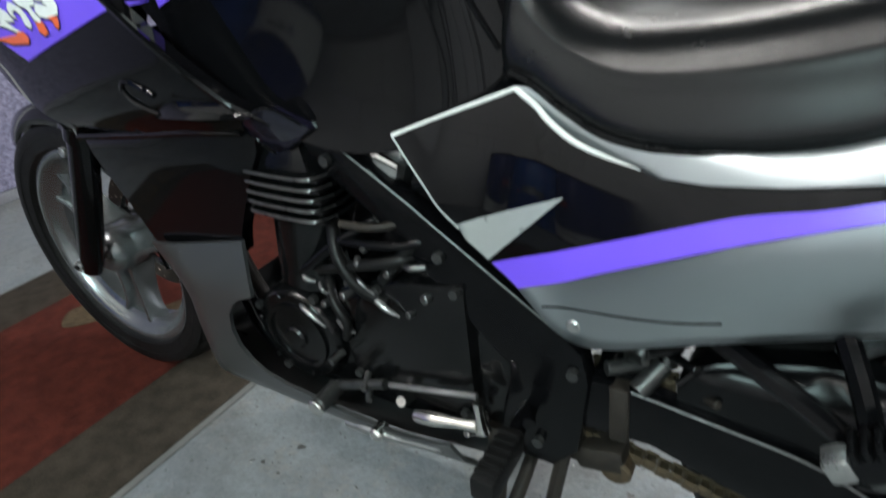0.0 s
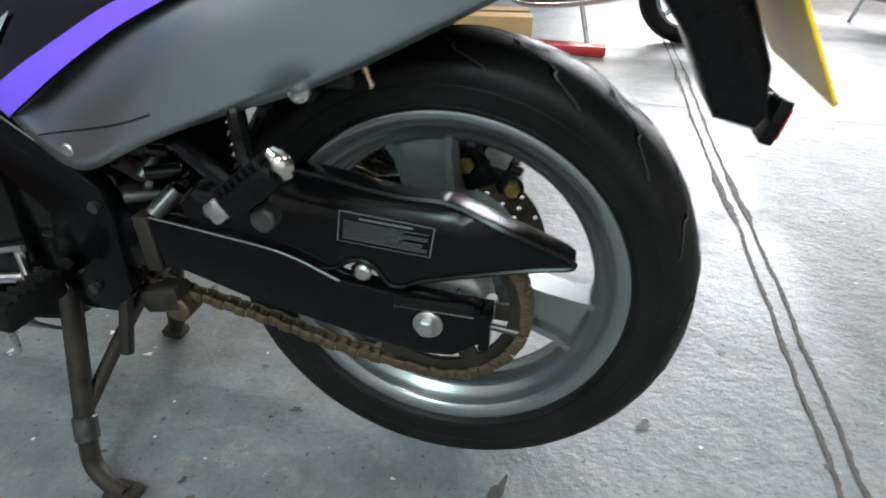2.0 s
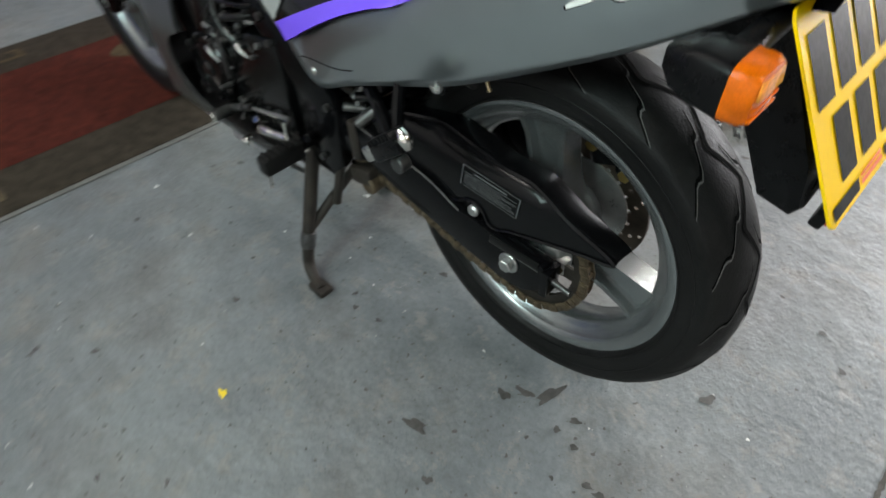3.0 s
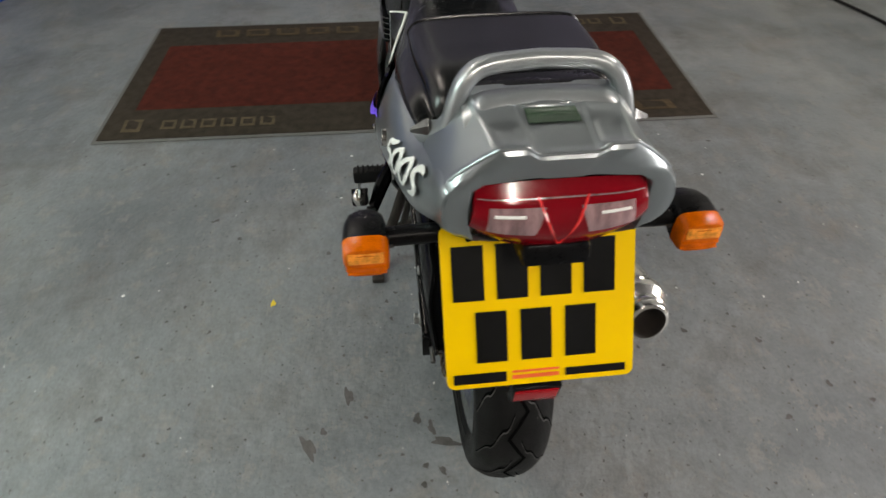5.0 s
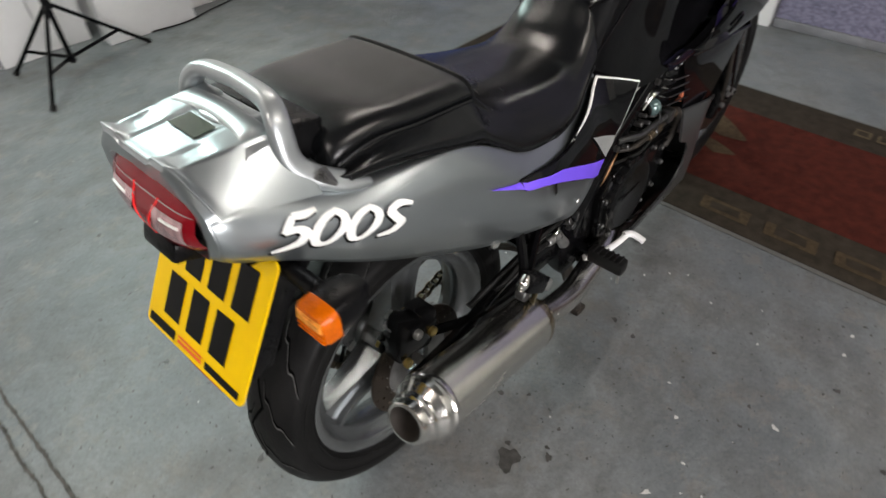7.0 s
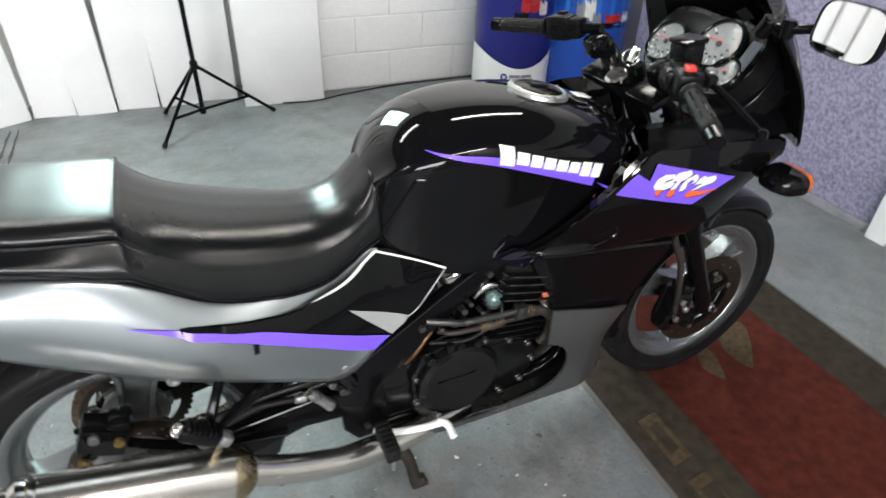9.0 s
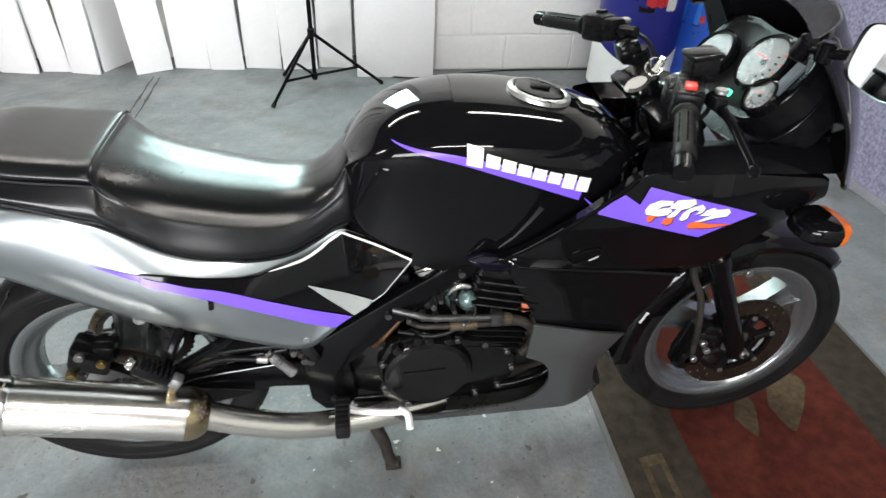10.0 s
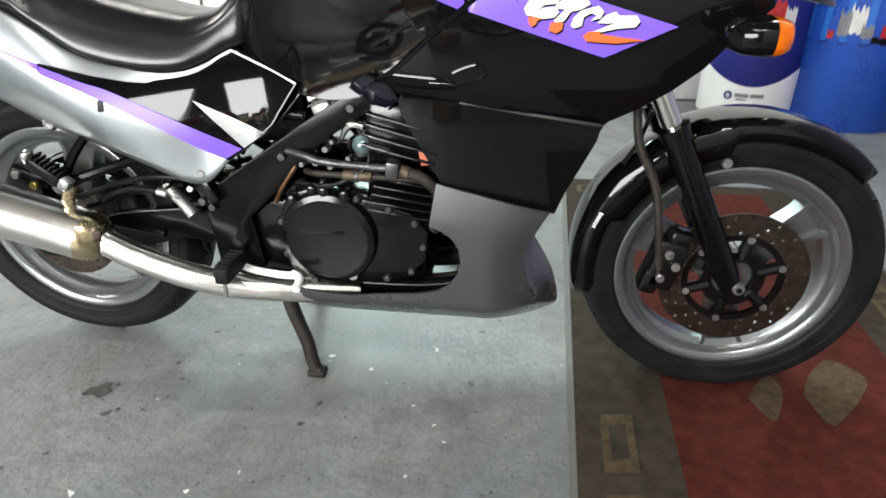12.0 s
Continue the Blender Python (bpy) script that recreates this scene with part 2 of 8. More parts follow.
def floor_material():
    m = bpy.data.materials.new("grey_painted_concrete")
    m.use_nodes = True
    nt = m.node_tree
    b = nt.nodes["Principled BSDF"]
    tc = nt.nodes.new("ShaderNodeTexCoord")

    def noise_node(scale, detail=6, rough=0.6):
        n = nt.nodes.new("ShaderNodeTexNoise")
        n.inputs["Scale"].default_value, n.inputs["Detail"].default_value, n.inputs["Roughness"].default_value = scale, detail, rough
        nt.links.new(tc.outputs["Object"], n.inputs["Vector"])
        return n

    def ramp(src, stops):
        r = nt.nodes.new("ShaderNodeValToRGB")
        while len(r.color_ramp.elements) < len(stops):
            r.color_ramp.elements.new(0.5)
        for e, (p, c) in zip(r.color_ramp.elements, stops):
            e.position, e.color = p, (*c, 1)
        nt.links.new(src, r.inputs[0])
        return r

    def mix(fac, a, c, mode="MIX"):
        x = nt.nodes.new("ShaderNodeMix")
        x.data_type, x.blend_type = "RGBA", mode
        if fac is None:
            x.inputs[0].default_value = 1.0
        else:
            nt.links.new(fac, x.inputs[0])
        for k, v in ((6, a), (7, c)):
            if isinstance(v, tuple):
                x.inputs[k].default_value = (*v, 1)
            else:
                nt.links.new(v, x.inputs[k])
        return x.outputs[2]

    big = ramp(noise_node(1.6, 8, 0.62).outputs[0], [(0.30, (0.094, 0.108, 0.116)), (0.50, (0.168, 0.187, 0.196)), (0.72, (0.238, 0.252, 0.252))])
    mid = ramp(noise_node(14, 8, 0.7).outputs[0], [(0.30, (0.80, 0.80, 0.80)), (0.55, (1, 1, 1)), (0.75, (1.14, 1.13, 1.10))])
    col = mix(None, big.outputs[0], mid.outputs[0], "MULTIPLY")
    worn = ramp(noise_node(5.5, 10, 0.75).outputs[0], [(0.60, (0, 0, 0)), (0.70, (1, 1, 1))])
    col = mix(worn.outputs[0], col, (0.23, 0.225, 0.21))
    flake = ramp(noise_node(11, 10, 0.82).outputs[0], [(0.535, (0, 0, 0)), (0.565, (0.55, 0.55, 0.55)), (0.66, (0.75, 0.75, 0.75))])
    col = mix(flake.outputs[0], col, (0.205, 0.203, 0.192))
    bare = ramp(noise_node(8.3, 10, 0.80).outputs[0], [(0.325, (0.70, 0.70, 0.70)), (0.395, (0, 0, 0))])
    col = mix(bare.outputs[0], col, (0.098, 0.096, 0.090))
    spots = ramp(noise_node(34, 4, 0.5).outputs[0], [(0.235, (1, 1, 1)), (0.27, (0, 0, 0))])
    col = mix(spots.outputs[0], col, (0.06, 0.058, 0.055))
    grime = ramp(noise_node(3.1, 9, 0.72).outputs[0], [(0.47, (0, 0, 0)), (0.70, (0.80, 0.80, 0.80))])
    col = mix(grime.outputs[0], col, (0.075, 0.074, 0.070))
    scuff = ramp(noise_node(90, 5, 0.7).outputs[0], [(0.36, (0.86, 0.86, 0.85)), (0.52, (1, 1, 1)), (0.70, (1.09, 1.09, 1.08))])
    col = mix(None, col, scuff.outputs[0], "MULTIPLY")
    chips = ramp(noise_node(47, 3, 0.5).outputs[0], [(0.735, (0, 0, 0)), (0.76, (1, 1, 1))])
    col = mix(chips.outputs[0], col, (0.46, 0.46, 0.44))
    rusty = ramp(noise_node(2.3, 9, 0.7).outputs[0], [(0.56, (0, 0, 0)), (0.70, (0.55, 0.55, 0.55))])
    col = mix(rusty.outputs[0], col, (0.150, 0.128, 0.105))
    pits = ramp(noise_node(75, 2, 0.5).outputs[0], [(0.29, (1, 1, 1)), (0.325, (0, 0, 0))])
    col = mix(pits.outputs[0], col, (0.070, 0.068, 0.064))
    nt.links.new(col, b.inputs["Base Color"])
    r = ramp(noise_node(7, 8, 0.7).outputs[0], [(0.3, (0.28, 0.28, 0.28)), (0.5, (0.42, 0.42, 0.42)), (0.7, (0.62, 0.62, 0.62))])
    nt.links.new(r.outputs[0], b.inputs["Roughness"])
    bp = nt.nodes.new("ShaderNodeBump")
    bp.inputs["Strength"].default_value, bp.inputs["Distance"].default_value = 0.75, 0.004
    hsum = nt.nodes.new("ShaderNodeMath")
    hsum.operation = "MULTIPLY_ADD"
    hsum.inputs[1].default_value = 1.6
    nt.links.new(noise_node(24, 5, 0.55).outputs[0], hsum.inputs[0])
    nt.links.new(noise_node(62, 7, 0.68).outputs[0], hsum.inputs[2])
    # the slab beyond the joint has lost its paint and is pitted
    sep = nt.nodes.new("ShaderNodeSeparateXYZ")
    nt.links.new(tc.outputs["Object"], sep.inputs[0])
    slab = nt.nodes.new("ShaderNodeMapRange")
    slab.inputs["From Min"].default_value, slab.inputs["From Max"].default_value = -0.66, -0.72
    slab.inputs["To Min"].default_value, slab.inputs["To Max"].default_value = 0.0032, 0.0085
    nt.links.new(sep.outputs["X"], slab.inputs["Value"])
    nt.links.new(slab.outputs[0], bp.inputs["Distance"])
    nt.links.new(hsum.outputs[0], bp.inputs["Height"])
    nt.links.new(bp.outputs[0], b.inputs["Normal"])
    return m


M_FLOOR = floor_material()


# ---------------------------------------------------------------- mesh helpers
from mathutils.bvhtree import BVHTree
from mathutils.geometry import delaunay_2d_cdt


def catmull(pts, n):
    """n points evenly by parameter on a smooth curve through pts."""
    p = np.array(pts, float)
    k = len(p)
    if k < 3:
        return [p[0] + (p[-1] - p[0]) * i / (n - 1) for i in range(n)]
    ext = np.vstack([2 * p[0] - p[1], p, 2 * p[-1] - p[-2]])
    out = []
    for i in range(n):
        u = i / (n - 1) * (k - 1)
        j = min(int(u), k - 2)
        t = u - j
        a, b, c, d = ext[j], ext[j + 1], ext[j + 2], ext[j + 3]
        out.append(0.5 * (2 * b + (c - a) * t + (2 * a - 5 * b + 4 * c - d) * t * t + (3 * b - a - 3 * c + d) * t ** 3))
    return out


def part(name, bm, material, parent=None, label="", smooth=40, mirror=False):
    """Links a bmesh as one mesh object, under a thing or a part where one is given."""
    bmesh.ops.remove_doubles(bm, verts=bm.verts, dist=1e-6)
    bmesh.ops.recalc_face_normals(bm, faces=bm.faces)
    me = bpy.data.meshes.new(name)
    bm.to_mesh(me)
    bm.free()
    me.materials.append(material)
    me.polygons.foreach_set("use_smooth", [True] * len(me.polygons))
    me.set_sharp_from_angle(angle=radians(smooth))
    ob = new(name, me)
    if parent is not None:
        # no deeper than thing, part and sub-part
        while parent.parent is not None and parent.parent.parent is not None:
            parent = parent.parent
        ob.parent = parent
    if label:
        tagged(ob, label)
    return ob


def thing(name, label, category, at=(0, 0, 0), group="", kind=""):
    ob = new(name)
    ob.empty_display_size = 0.1
    ob.location = at
    return tagged(ob, label, category, group, kind)


def grid(bm, rows, close_u=False, close_v=False):
    """Faces between rows of points."""
    vs = [[bm.verts.new(p) for p in r] for r in rows]
    nr, nc = len(vs), len(vs[0])
    for i in range(nr - (0 if close_u else 1)):
        for j in range(nc - (0 if close_v else 1)):
            a, b = vs[i], vs[(i + 1) % nr]
            q = [a[j], a[(j + 1) % nc], b[(j + 1) % nc], b[j]]
            if len(set(q)) == 4:
                try:
                    bm.faces.new(q)
                except ValueError:
                    pass
    return vs


def box(bm, size, m=None, bevel=0.0, seg=2):
    r = bmesh.ops.create_cube(bm, size=1.0)
    vs = r["verts"]
    bmesh.ops.scale(bm, vec=size, verts=vs)
    if bevel:
        es = list({e for v in vs for e in v.link_edges})
        vs = bmesh.ops.bevel(bm, geom=es, offset=bevel, segments=seg, affect="EDGES", profile=0.5)["verts"]
        vs = [v for v in vs if v.is_valid]
    if m is not None:
        bmesh.ops.transform(bm, matrix=m, verts=list({v for v in vs}))
    return bm


def boxes(items, bevel=0.002):
    """One bmesh of several bevelled boxes: (centre, size, degrees round y)."""
    bm = bmesh.new()
    for c, s, a in items:
        b2 = bmesh.new()
        box(b2, s, pose(*c, 0, a, 0), min(bevel, min(s) * 0.3))
        me = bpy.data.meshes.new("tmp")
        b2.to_mesh(me)
        b2.free()
        bm.from_mesh(me)
        bpy.data.meshes.remove(me)
    return bm


def sweep(bm, pts, radius, seg=10, cap=True, flat=1.0):
    """A tube along pts; radius a number or one per point."""
    p = [Vector(q) for q in pts]
    rad = radius if hasattr(radius, "__len__") else [radius] * len(p)
    ref = Vector((0, 0, 1))
    rings = []
    side = None
    for i, q in enumerate(p):
        d = (p[min(i + 1, len(p) - 1)] - p[max(i - 1, 0)]).normalized()
        if side is None:
            side = d.cross(ref if abs(d.dot(ref)) < 0.95 else Vector((0, 1, 0))).normalized()
        side = (side - d * side.dot(d)).normalized()
        up = d.cross(side)
        rings.append([q + (side * math.cos(a) + up * math.sin(a) * flat) * rad[i] for a in [2 * math.pi * k / seg for k in range(seg)]])
    vs = grid(bm, rings, close_v=True)
    if cap:
        bm.faces.new(vs[0][::-1])
        bm.faces.new(vs[-1])
    return bm


def tube(pts, radius, n=None, seg=10, flat=1.0):
    bm = bmesh.new()
    if n is None:
        n = max(2, len(pts) * 5) if len(pts) > 2 else 2
    q = catmull(pts, n)
    if hasattr(radius, "__len__"):
        radius = [float(r[0]) for r in catmull([[r] for r in radius], n)]
    return sweep(bm, q, radius, seg, flat=flat)


def lathe(profile, seg=48, centre=(0, 0, 0), axis="y", bm=None, close=False):
    """Turns (offset along the axis, radius) round an axis through centre."""
    bm = bm or bmesh.new()
    rows = []
    for k in range(seg):
        a = 2 * math.pi * k / seg
        row = []
        for o, r in profile:
            u, v = r * math.cos(a), r * math.sin(a)
            p = {"y": (u, o, v), "x": (o, u, v), "z": (u, v, o)}[axis]
            row.append((p[0] + centre[0], p[1] + centre[1], p[2] + centre[2]))
        rows.append(row)
    grid(bm, rows, close_u=True, close_v=close)
    return bm


def cyl(a, b, r, seg=16, r2=None, bevel=0.0):
    """A capped cylinder from a to b with softened rims."""
    a, b = Vector(a), Vector(b)
    r2 = r if r2 is None else r2
    bm = bmesh.new()
    d = (b - a)
    e = min(bevel, d.length * 0.3, min(r, r2) * 0.5) if bevel else 0
    if e:
        u = d.normalized()
        return sweep(bm, [a, a + u * e, b - u * e, b], [r - e, r, r2, r2 - e], seg)
    return sweep(bm, [a, b], [r, r2], seg)


def merge(*bms):
    out = bmesh.new()
    for b in bms:
        me = bpy.data.meshes.new("tmp")
        b.to_mesh(me)
        b.free()
        out.from_mesh(me)
        bpy.data.meshes.remove(me)
    return out


def moved(bm, m):
    bmesh.ops.transform(bm, matrix=m, verts=bm.verts)
    return bm


def mirrored(bm):
    for v in bm.verts:
        v.co.y = -v.co.y
    bmesh.ops.reverse_faces(bm, faces=bm.faces)
    return bm


def plate(outline, y0, y1, bevel=0.002, smooth_n=0):
    """A slab with an (x, z) outline between two y."""
    pts = [tuple(p) for p in (catmull(list(outline) + [outline[0]], smooth_n)[:-1] if smooth_n else outline)]
    bm = bmesh.new()
    f = bm.faces.new([bm.verts.new((x, y0, z)) for x, z in pts])
    r = bmesh.ops.extrude_face_region(bm, geom=[f])
    vs = [v for v in r["geom"] if isinstance(v, bmesh.types.BMVert)]
    bmesh.ops.translate(bm, vec=(0, y1 - y0, 0), verts=vs)
    if bevel:
        es = [e for e in bm.edges if abs(e.verts[0].co.y - e.verts[1].co.y) < 1e-6]
        bmesh.ops.bevel(bm, geom=es, offset=bevel, segments=2, affect="EDGES", profile=0.5)
    return bm


def cdt(outline, step):
    """An (x, z) outline filled with small triangles."""
    n = len(outline)
    rim = []
    for (xa, za), (xb, zb) in zip(outline, list(outline[1:]) + [outline[0]]):
        k = max(1, int(math.hypot(xb - xa, zb - za) / step))
        rim += [(xa + (xb - xa) * i / k, za + (zb - za) * i / k) for i in range(k)]
    xs, zs = [p[0] for p in outline], [p[1] for p in outline]
    pts = [Vector(p) for p in rim]
    i = 0
    z = min(zs) + step * 0.4
    while z < max(zs):
        x = min(xs) + (step * 0.5 if i % 2 else 0)
        while x < max(xs):
            inside, near = False, False
            for (xa, za), (xb, zb) in zip(rim, rim[1:] + rim[:1]):
                if (za > z) != (zb > z) and x < (xb - xa) * (z - za) / (zb - za) + xa:
                    inside = not inside
                if (xa - x) ** 2 + (za - z) ** 2 < (0.5 * step) ** 2:
                    near = True
            if inside and not near:
                pts.append(Vector((x, z)))
            x += step
        z += step * 0.87
        i += 1
    v, _, f, *_ = delaunay_2d_cdt(pts, [(k, (k + 1) % len(rim)) for k in range(len(rim))], [list(range(len(rim)))], 1, 1e-7)
    bm = bmesh.new()
    vs = [bm.verts.new((p.x, 0, p.y)) for p in v]
    for t in f:
        try:
            bm.faces.new([vs[k] for k in t])
        except ValueError:
            pass
    return bm


def skin(outline, depth, thick=0.004, step=0.016):
    """A curved panel with an (x, z) outline whose y is depth(x, z), with an inward return."""
    bm = cdt(outline, step)
    for v in bm.verts:
        v.co.y = depth(v.co.x, v.co.z)
    rim = [e for e in bm.edges if e.is_boundary]
    r = bmesh.ops.extrude_edge_only(bm, edges=rim)
    for v in [v for v in r["geom"] if isinstance(v, bmesh.types.BMVert)]:
        v.co.y -= thick * (1 if v.co.y > 0 else -1)
    return bm


def smooth_loft(stations, nx, nr, fair_x=0, fair_r=0, split=None):
    """Skins half rings given at a few x, from the top centre line outward, mirrored to both sides.
    fair_x and fair_r even out the skin along and round the body; split cuts it in two at an x."""
    k = len(stations[0][1])
    xs = [s[0] for s in stations]
    chans = [[(s[0], s[1][j][0], s[1][j][1]) for s in stations] for j in range(k)]
    fine = [catmull(c, nx) for c in chans]
    rows = []
    for i in range(nx):
        half = catmull([fine[j][i] for j in range(k)], nr)
        right = [(h[0], -h[1], h[2]) for h in half[::-1]]
        left = [(h[0], h[1], h[2]) for h in half[1:]]
        rows.append(right + left)
    a = np.array([[tuple(p) for p in r] for r in rows])
    for _ in range(fair_x):
        a[1:-1] = a[1:-1] * 0.5 + (a[:-2] + a[2:]) * 0.25
    for _ in range(fair_r):
        a[:, 1:-1] = a[:, 1:-1] * 0.5 + (a[:, :-2] + a[:, 2:]) * 0.25
    cut = [a]
    if split is not None:
        i = int(np.argmin(abs(a[:, 0, 0] - split)))
        cut = [a[:i + 1], a[i:]]
    out = []
    for c in cut:
        bm = bmesh.new()
        grid(bm, [[tuple(float(v) for v in p) for p in r] for r in c])
        out.append(bm)
    return out[0] if split is None else out


def bvh_of(obs):
    bm = bmesh.new()
    for o in obs:
        bm.from_mesh(o.data)
    t = BVHTree.FromBMesh(bm)
    bm.free()
    return t


def project(bm, tree, side, lift=0.0012, fallback=0.15):
    """Lays a flat (x, z) mesh on a body's flank."""
    for v in bm.verts:
        hit = tree.ray_cast(Vector((v.co.x, side * 1.0, v.co.z)), Vector((0, -side, 0)))
        v.co.y = (hit[0].y if hit[0] is not None else side * fallback) + side * lift
    return bm


def flat_poly(outline, fine=0.009):
    return cdt(outline, fine)


def band(upper, lower, n=24):
    """A strip between two (x, z) curves."""
    u, l = catmull(upper, n), catmull(lower, n)
    bm = bmesh.new()
    grid(bm, [[(a[0] + (b[0] - a[0]) * k / 6, 0, a[1] + (b[1] - a[1]) * k / 6) for k in range(7)] for a, b in zip(u, l)])
    return bm


def blob(cx, cy, rx, ry, z, rnd, n=18, rot=0.0):
    """A thin irregular patch lying flat."""
    bm = bmesh.new()
    vs = []
    ph = rnd.random() * 9
    for k in range(n):
        a = 2 * math.pi * k / n
        r = 1 + 0.22 * math.sin(3 * a + ph) + 0.16 * math.sin(5 * a + 2 * ph) + 0.10 * (rnd.random() - 0.5)
        u, w = rx * r * math.cos(a), ry * r * math.sin(a)
        vs.append(bm.verts.new((cx + u * math.cos(rot) - w * math.sin(rot), cy + u * math.sin(rot) + w * math.cos(rot), z)))
    bm.faces.new(vs)
    return bm


rnd = random.Random(4)
# ---------------------------------------------------------------- the garage
X0, X1, Y0, Y1 = -5.0, 3.10, -4.8, 2.95
floor = tagged(part("floor", boxes([(((X0 + X1) / 2 - 0.1, (Y0 + Y1) / 2, -0.06), (X1 - X0 + 0.7, Y1 - Y0 + 0.5, 0.12), 0)], 0.0), M_FLOOR),
               "worn grey painted concrete garage floor with stains", "floor", kind="structure")


def wall(name, c, s, label, m=M_BLOCK):
    return tagged(part(name, boxes([(c, s, 0)], 0.0), m), label, "wall", kind="structure")


nw = boxes([((X0 / 2 + X1 / 2, Y1 + 0.1, 1.65), (X1 - X0 + 0.4, 0.2, 3.3), 0), ((2.075, 2.81, 1.65), (2.05, 0.288, 3.3), 0)], 0.0)
wall_north = tagged(part("wall_north", nw, M_BLOCK), "white painted blockwork wall with a shallow recess", "wall", kind="structure")
wall_east = wall("wall_east", (X1 + 0.1, (Y0 + Y1) / 2, 1.65), (0.2, Y1 - Y0, 3.3), "white painted wall behind the felt boards")
wall("wall_partition", (2.05, -2.75, 1.65), (2.1, 0.12, 3.3), "white painted partition wall with dirty foot")
wall("wall_west", (X0 - 0.1, (Y0 + Y1) / 2, 1.65), (0.2, Y1 - Y0, 3.3), "bare grey blockwork wall", M_BARE)
# south wall with the opening of a roller door
DX0, DX1, DZ = -3.2, 0.0, 2.5
ws = boxes([((X0 / 2 + DX0 / 2 - 0.1, Y0 - 0.1, 1.65), (DX0 - X0 + 0.2, 0.2, 3.3), 0),
            (((DX1 + X1) / 2 + 0.1, Y0 - 0.1, 1.65), (X1 - DX1 + 0.2, 0.2, 3.3), 0),
            (((DX0 + DX1) / 2, Y0 - 0.1, (DZ + 3.3) / 2), (DX1 - DX0, 0.2, 3.3 - DZ), 0)], 0.0)
tagged(part("wall_south", ws, M_BARE), "bare grey wall with an open roller door", "wall", kind="structure")
tagged(part("ceiling", boxes([(((X0 + X1) / 2, (Y0 + Y1) / 2, CEIL + 0.05), (X1 - X0 + 0.4, Y1 - Y0 + 0.4, 0.1), 0)], 0.0), M_CEIL),
       "dark boarded garage ceiling", "ceiling", kind="structure")
tagged(part("ground", boxes([((-2.0, -13.1, -0.16), (30, 16, 0.12), 0)], 0.0), M_FLOOR), "grey concrete yard outside the door", "ground", kind="structure")

# ceiling lights
for lx, ly, _ in TUBES:
    lamp = thing("ceiling_light", "white twin-tube fluorescent fitting under the ceiling", "ceiling light", (lx, ly, CEIL), "ceiling lights")
    part("body", boxes([((0, 0, -0.025), (1.56, 0.12, 0.045), 0)], 0.006), M_PANEL, lamp)
    for s in (-1, 1):
        part("tube", cyl((-0.74, s * 0.032, -0.068), (0.74, s * 0.032, -0.068), 0.014, 12), M_TUBE, lamp, "glowing fluorescent tube")

# skirting dirt and trims
tagged(part("baseboard", boxes([((2.05, -2.685, 0.04), (2.1, 0.012, 0.08), 0)], 0.003), M_FELTCLEAN), "grimy grey skirting along the partition", "baseboard", kind="structure")

# expansion joints and stains of the floor
for dx in (-0.018, 0.022):
    drift, pts = 0.0, []
    for y in np.linspace(-4.7, 2.6, 900):
        drift = 0.94 * drift + rnd.uniform(-0.0016, 0.0016)
        wide = 0.0026 + 0.0075 * max(0.0, math.sin(7.3 * y) * math.sin(2.1 * y + 1) + 0.25 * math.sin(31 * y)) + 0.0026 * rnd.random()
        pts.append((-0.596 + dx + 0.004 * math.sin(3 * y) + drift, y, wide * rnd.uniform(0.7, 1.2), wide * rnd.uniform(0.7, 1.2)))
    bm = bmesh.new()
    grid(bm, [[(x - a, y, 0.0025), (x + b, y, 0.0025)] for x, y, a, b in pts])
    part("expansion_joint", bm, M_JOINT, floor, "ragged dirty joint in the concrete")
bm = bmesh.new()
grid(bm, [[(x, -1.90 + 0.02 * math.sin(2 * x) - 0.003, 0.0025), (x, -1.90 + 0.02 * math.sin(2 * x) + 0.003, 0.0025)] for x in np.linspace(-4.9, 0.8, 60)])
part("expansion_joint", bm, M_JOINT, floor, "thin dirty joint in the concrete")
STAINS = [(-0.07, 0.386, 0.030, 0.012, 0.5), (-0.035, 0.355, 0.010, 0.006, 0.5), (-0.087, 0.087, 0.030, 0.010, 1.3), (-0.05, 0.115, 0.02, 0.006, 0.2),
          (-0.025, 0.145, 0.014, 0.008, 0.0), (-0.151, 0.10, 0.010, 0.006, 0.4), (0.259, 0.009, 0.010, 0.006, 0.3), (0.358, -0.073, 0.007, 0.005, 0.1),
          (0.05, 0.30, 0.022, 0.010, 0.2), (0.16, -0.30, 0.010, 0.007, 0.8), (0.10, -0.235, 0.030, 0.022, 0.2), (0.53, 0.36, 0.008, 0.006, 0.2),
          (0.33, 0.20, 0.006, 0.005, 0.2), (0.27, 0.19, 0.007, 0.004, 0.2), (-0.30, -0.10, 0.016, 0.008, 1.0)]
for cx, cy, rx, ry, ro in STAINS:
    part("oil_stain", blob(cx, cy, rx, ry, 0.0022, rnd, rot=ro), M_DIRT, floor, "dark oily stain")
part("paint_spot", blob(0.354, 0.501, 0.010, 0.007, 0.0025, rnd), M_YSPOT, floor, "small yellow paint spot")
chips = []
for k in range(60):
    cx, cy = (rnd.uniform(-1.6, 1.05), rnd.uniform(-1.6, 1.5)) if k < 30 else (rnd.uniform(0.22, 1.02), rnd.uniform(-1.0, 0.2))
    r = rnd.choice([0.002, 0.0025, 0.003, 0.005])
    chips.append(blob(cx, cy, r * rnd.uniform(1, 2), r, 0.002 + 0.0004 * rnd.random(), rnd, 8, rnd.random() * 3))
tagged(part("paint_chips", merge(*chips), M_CHIP, floor), "pale chips and crumbs on the floor", kind="stuff")
specks = []
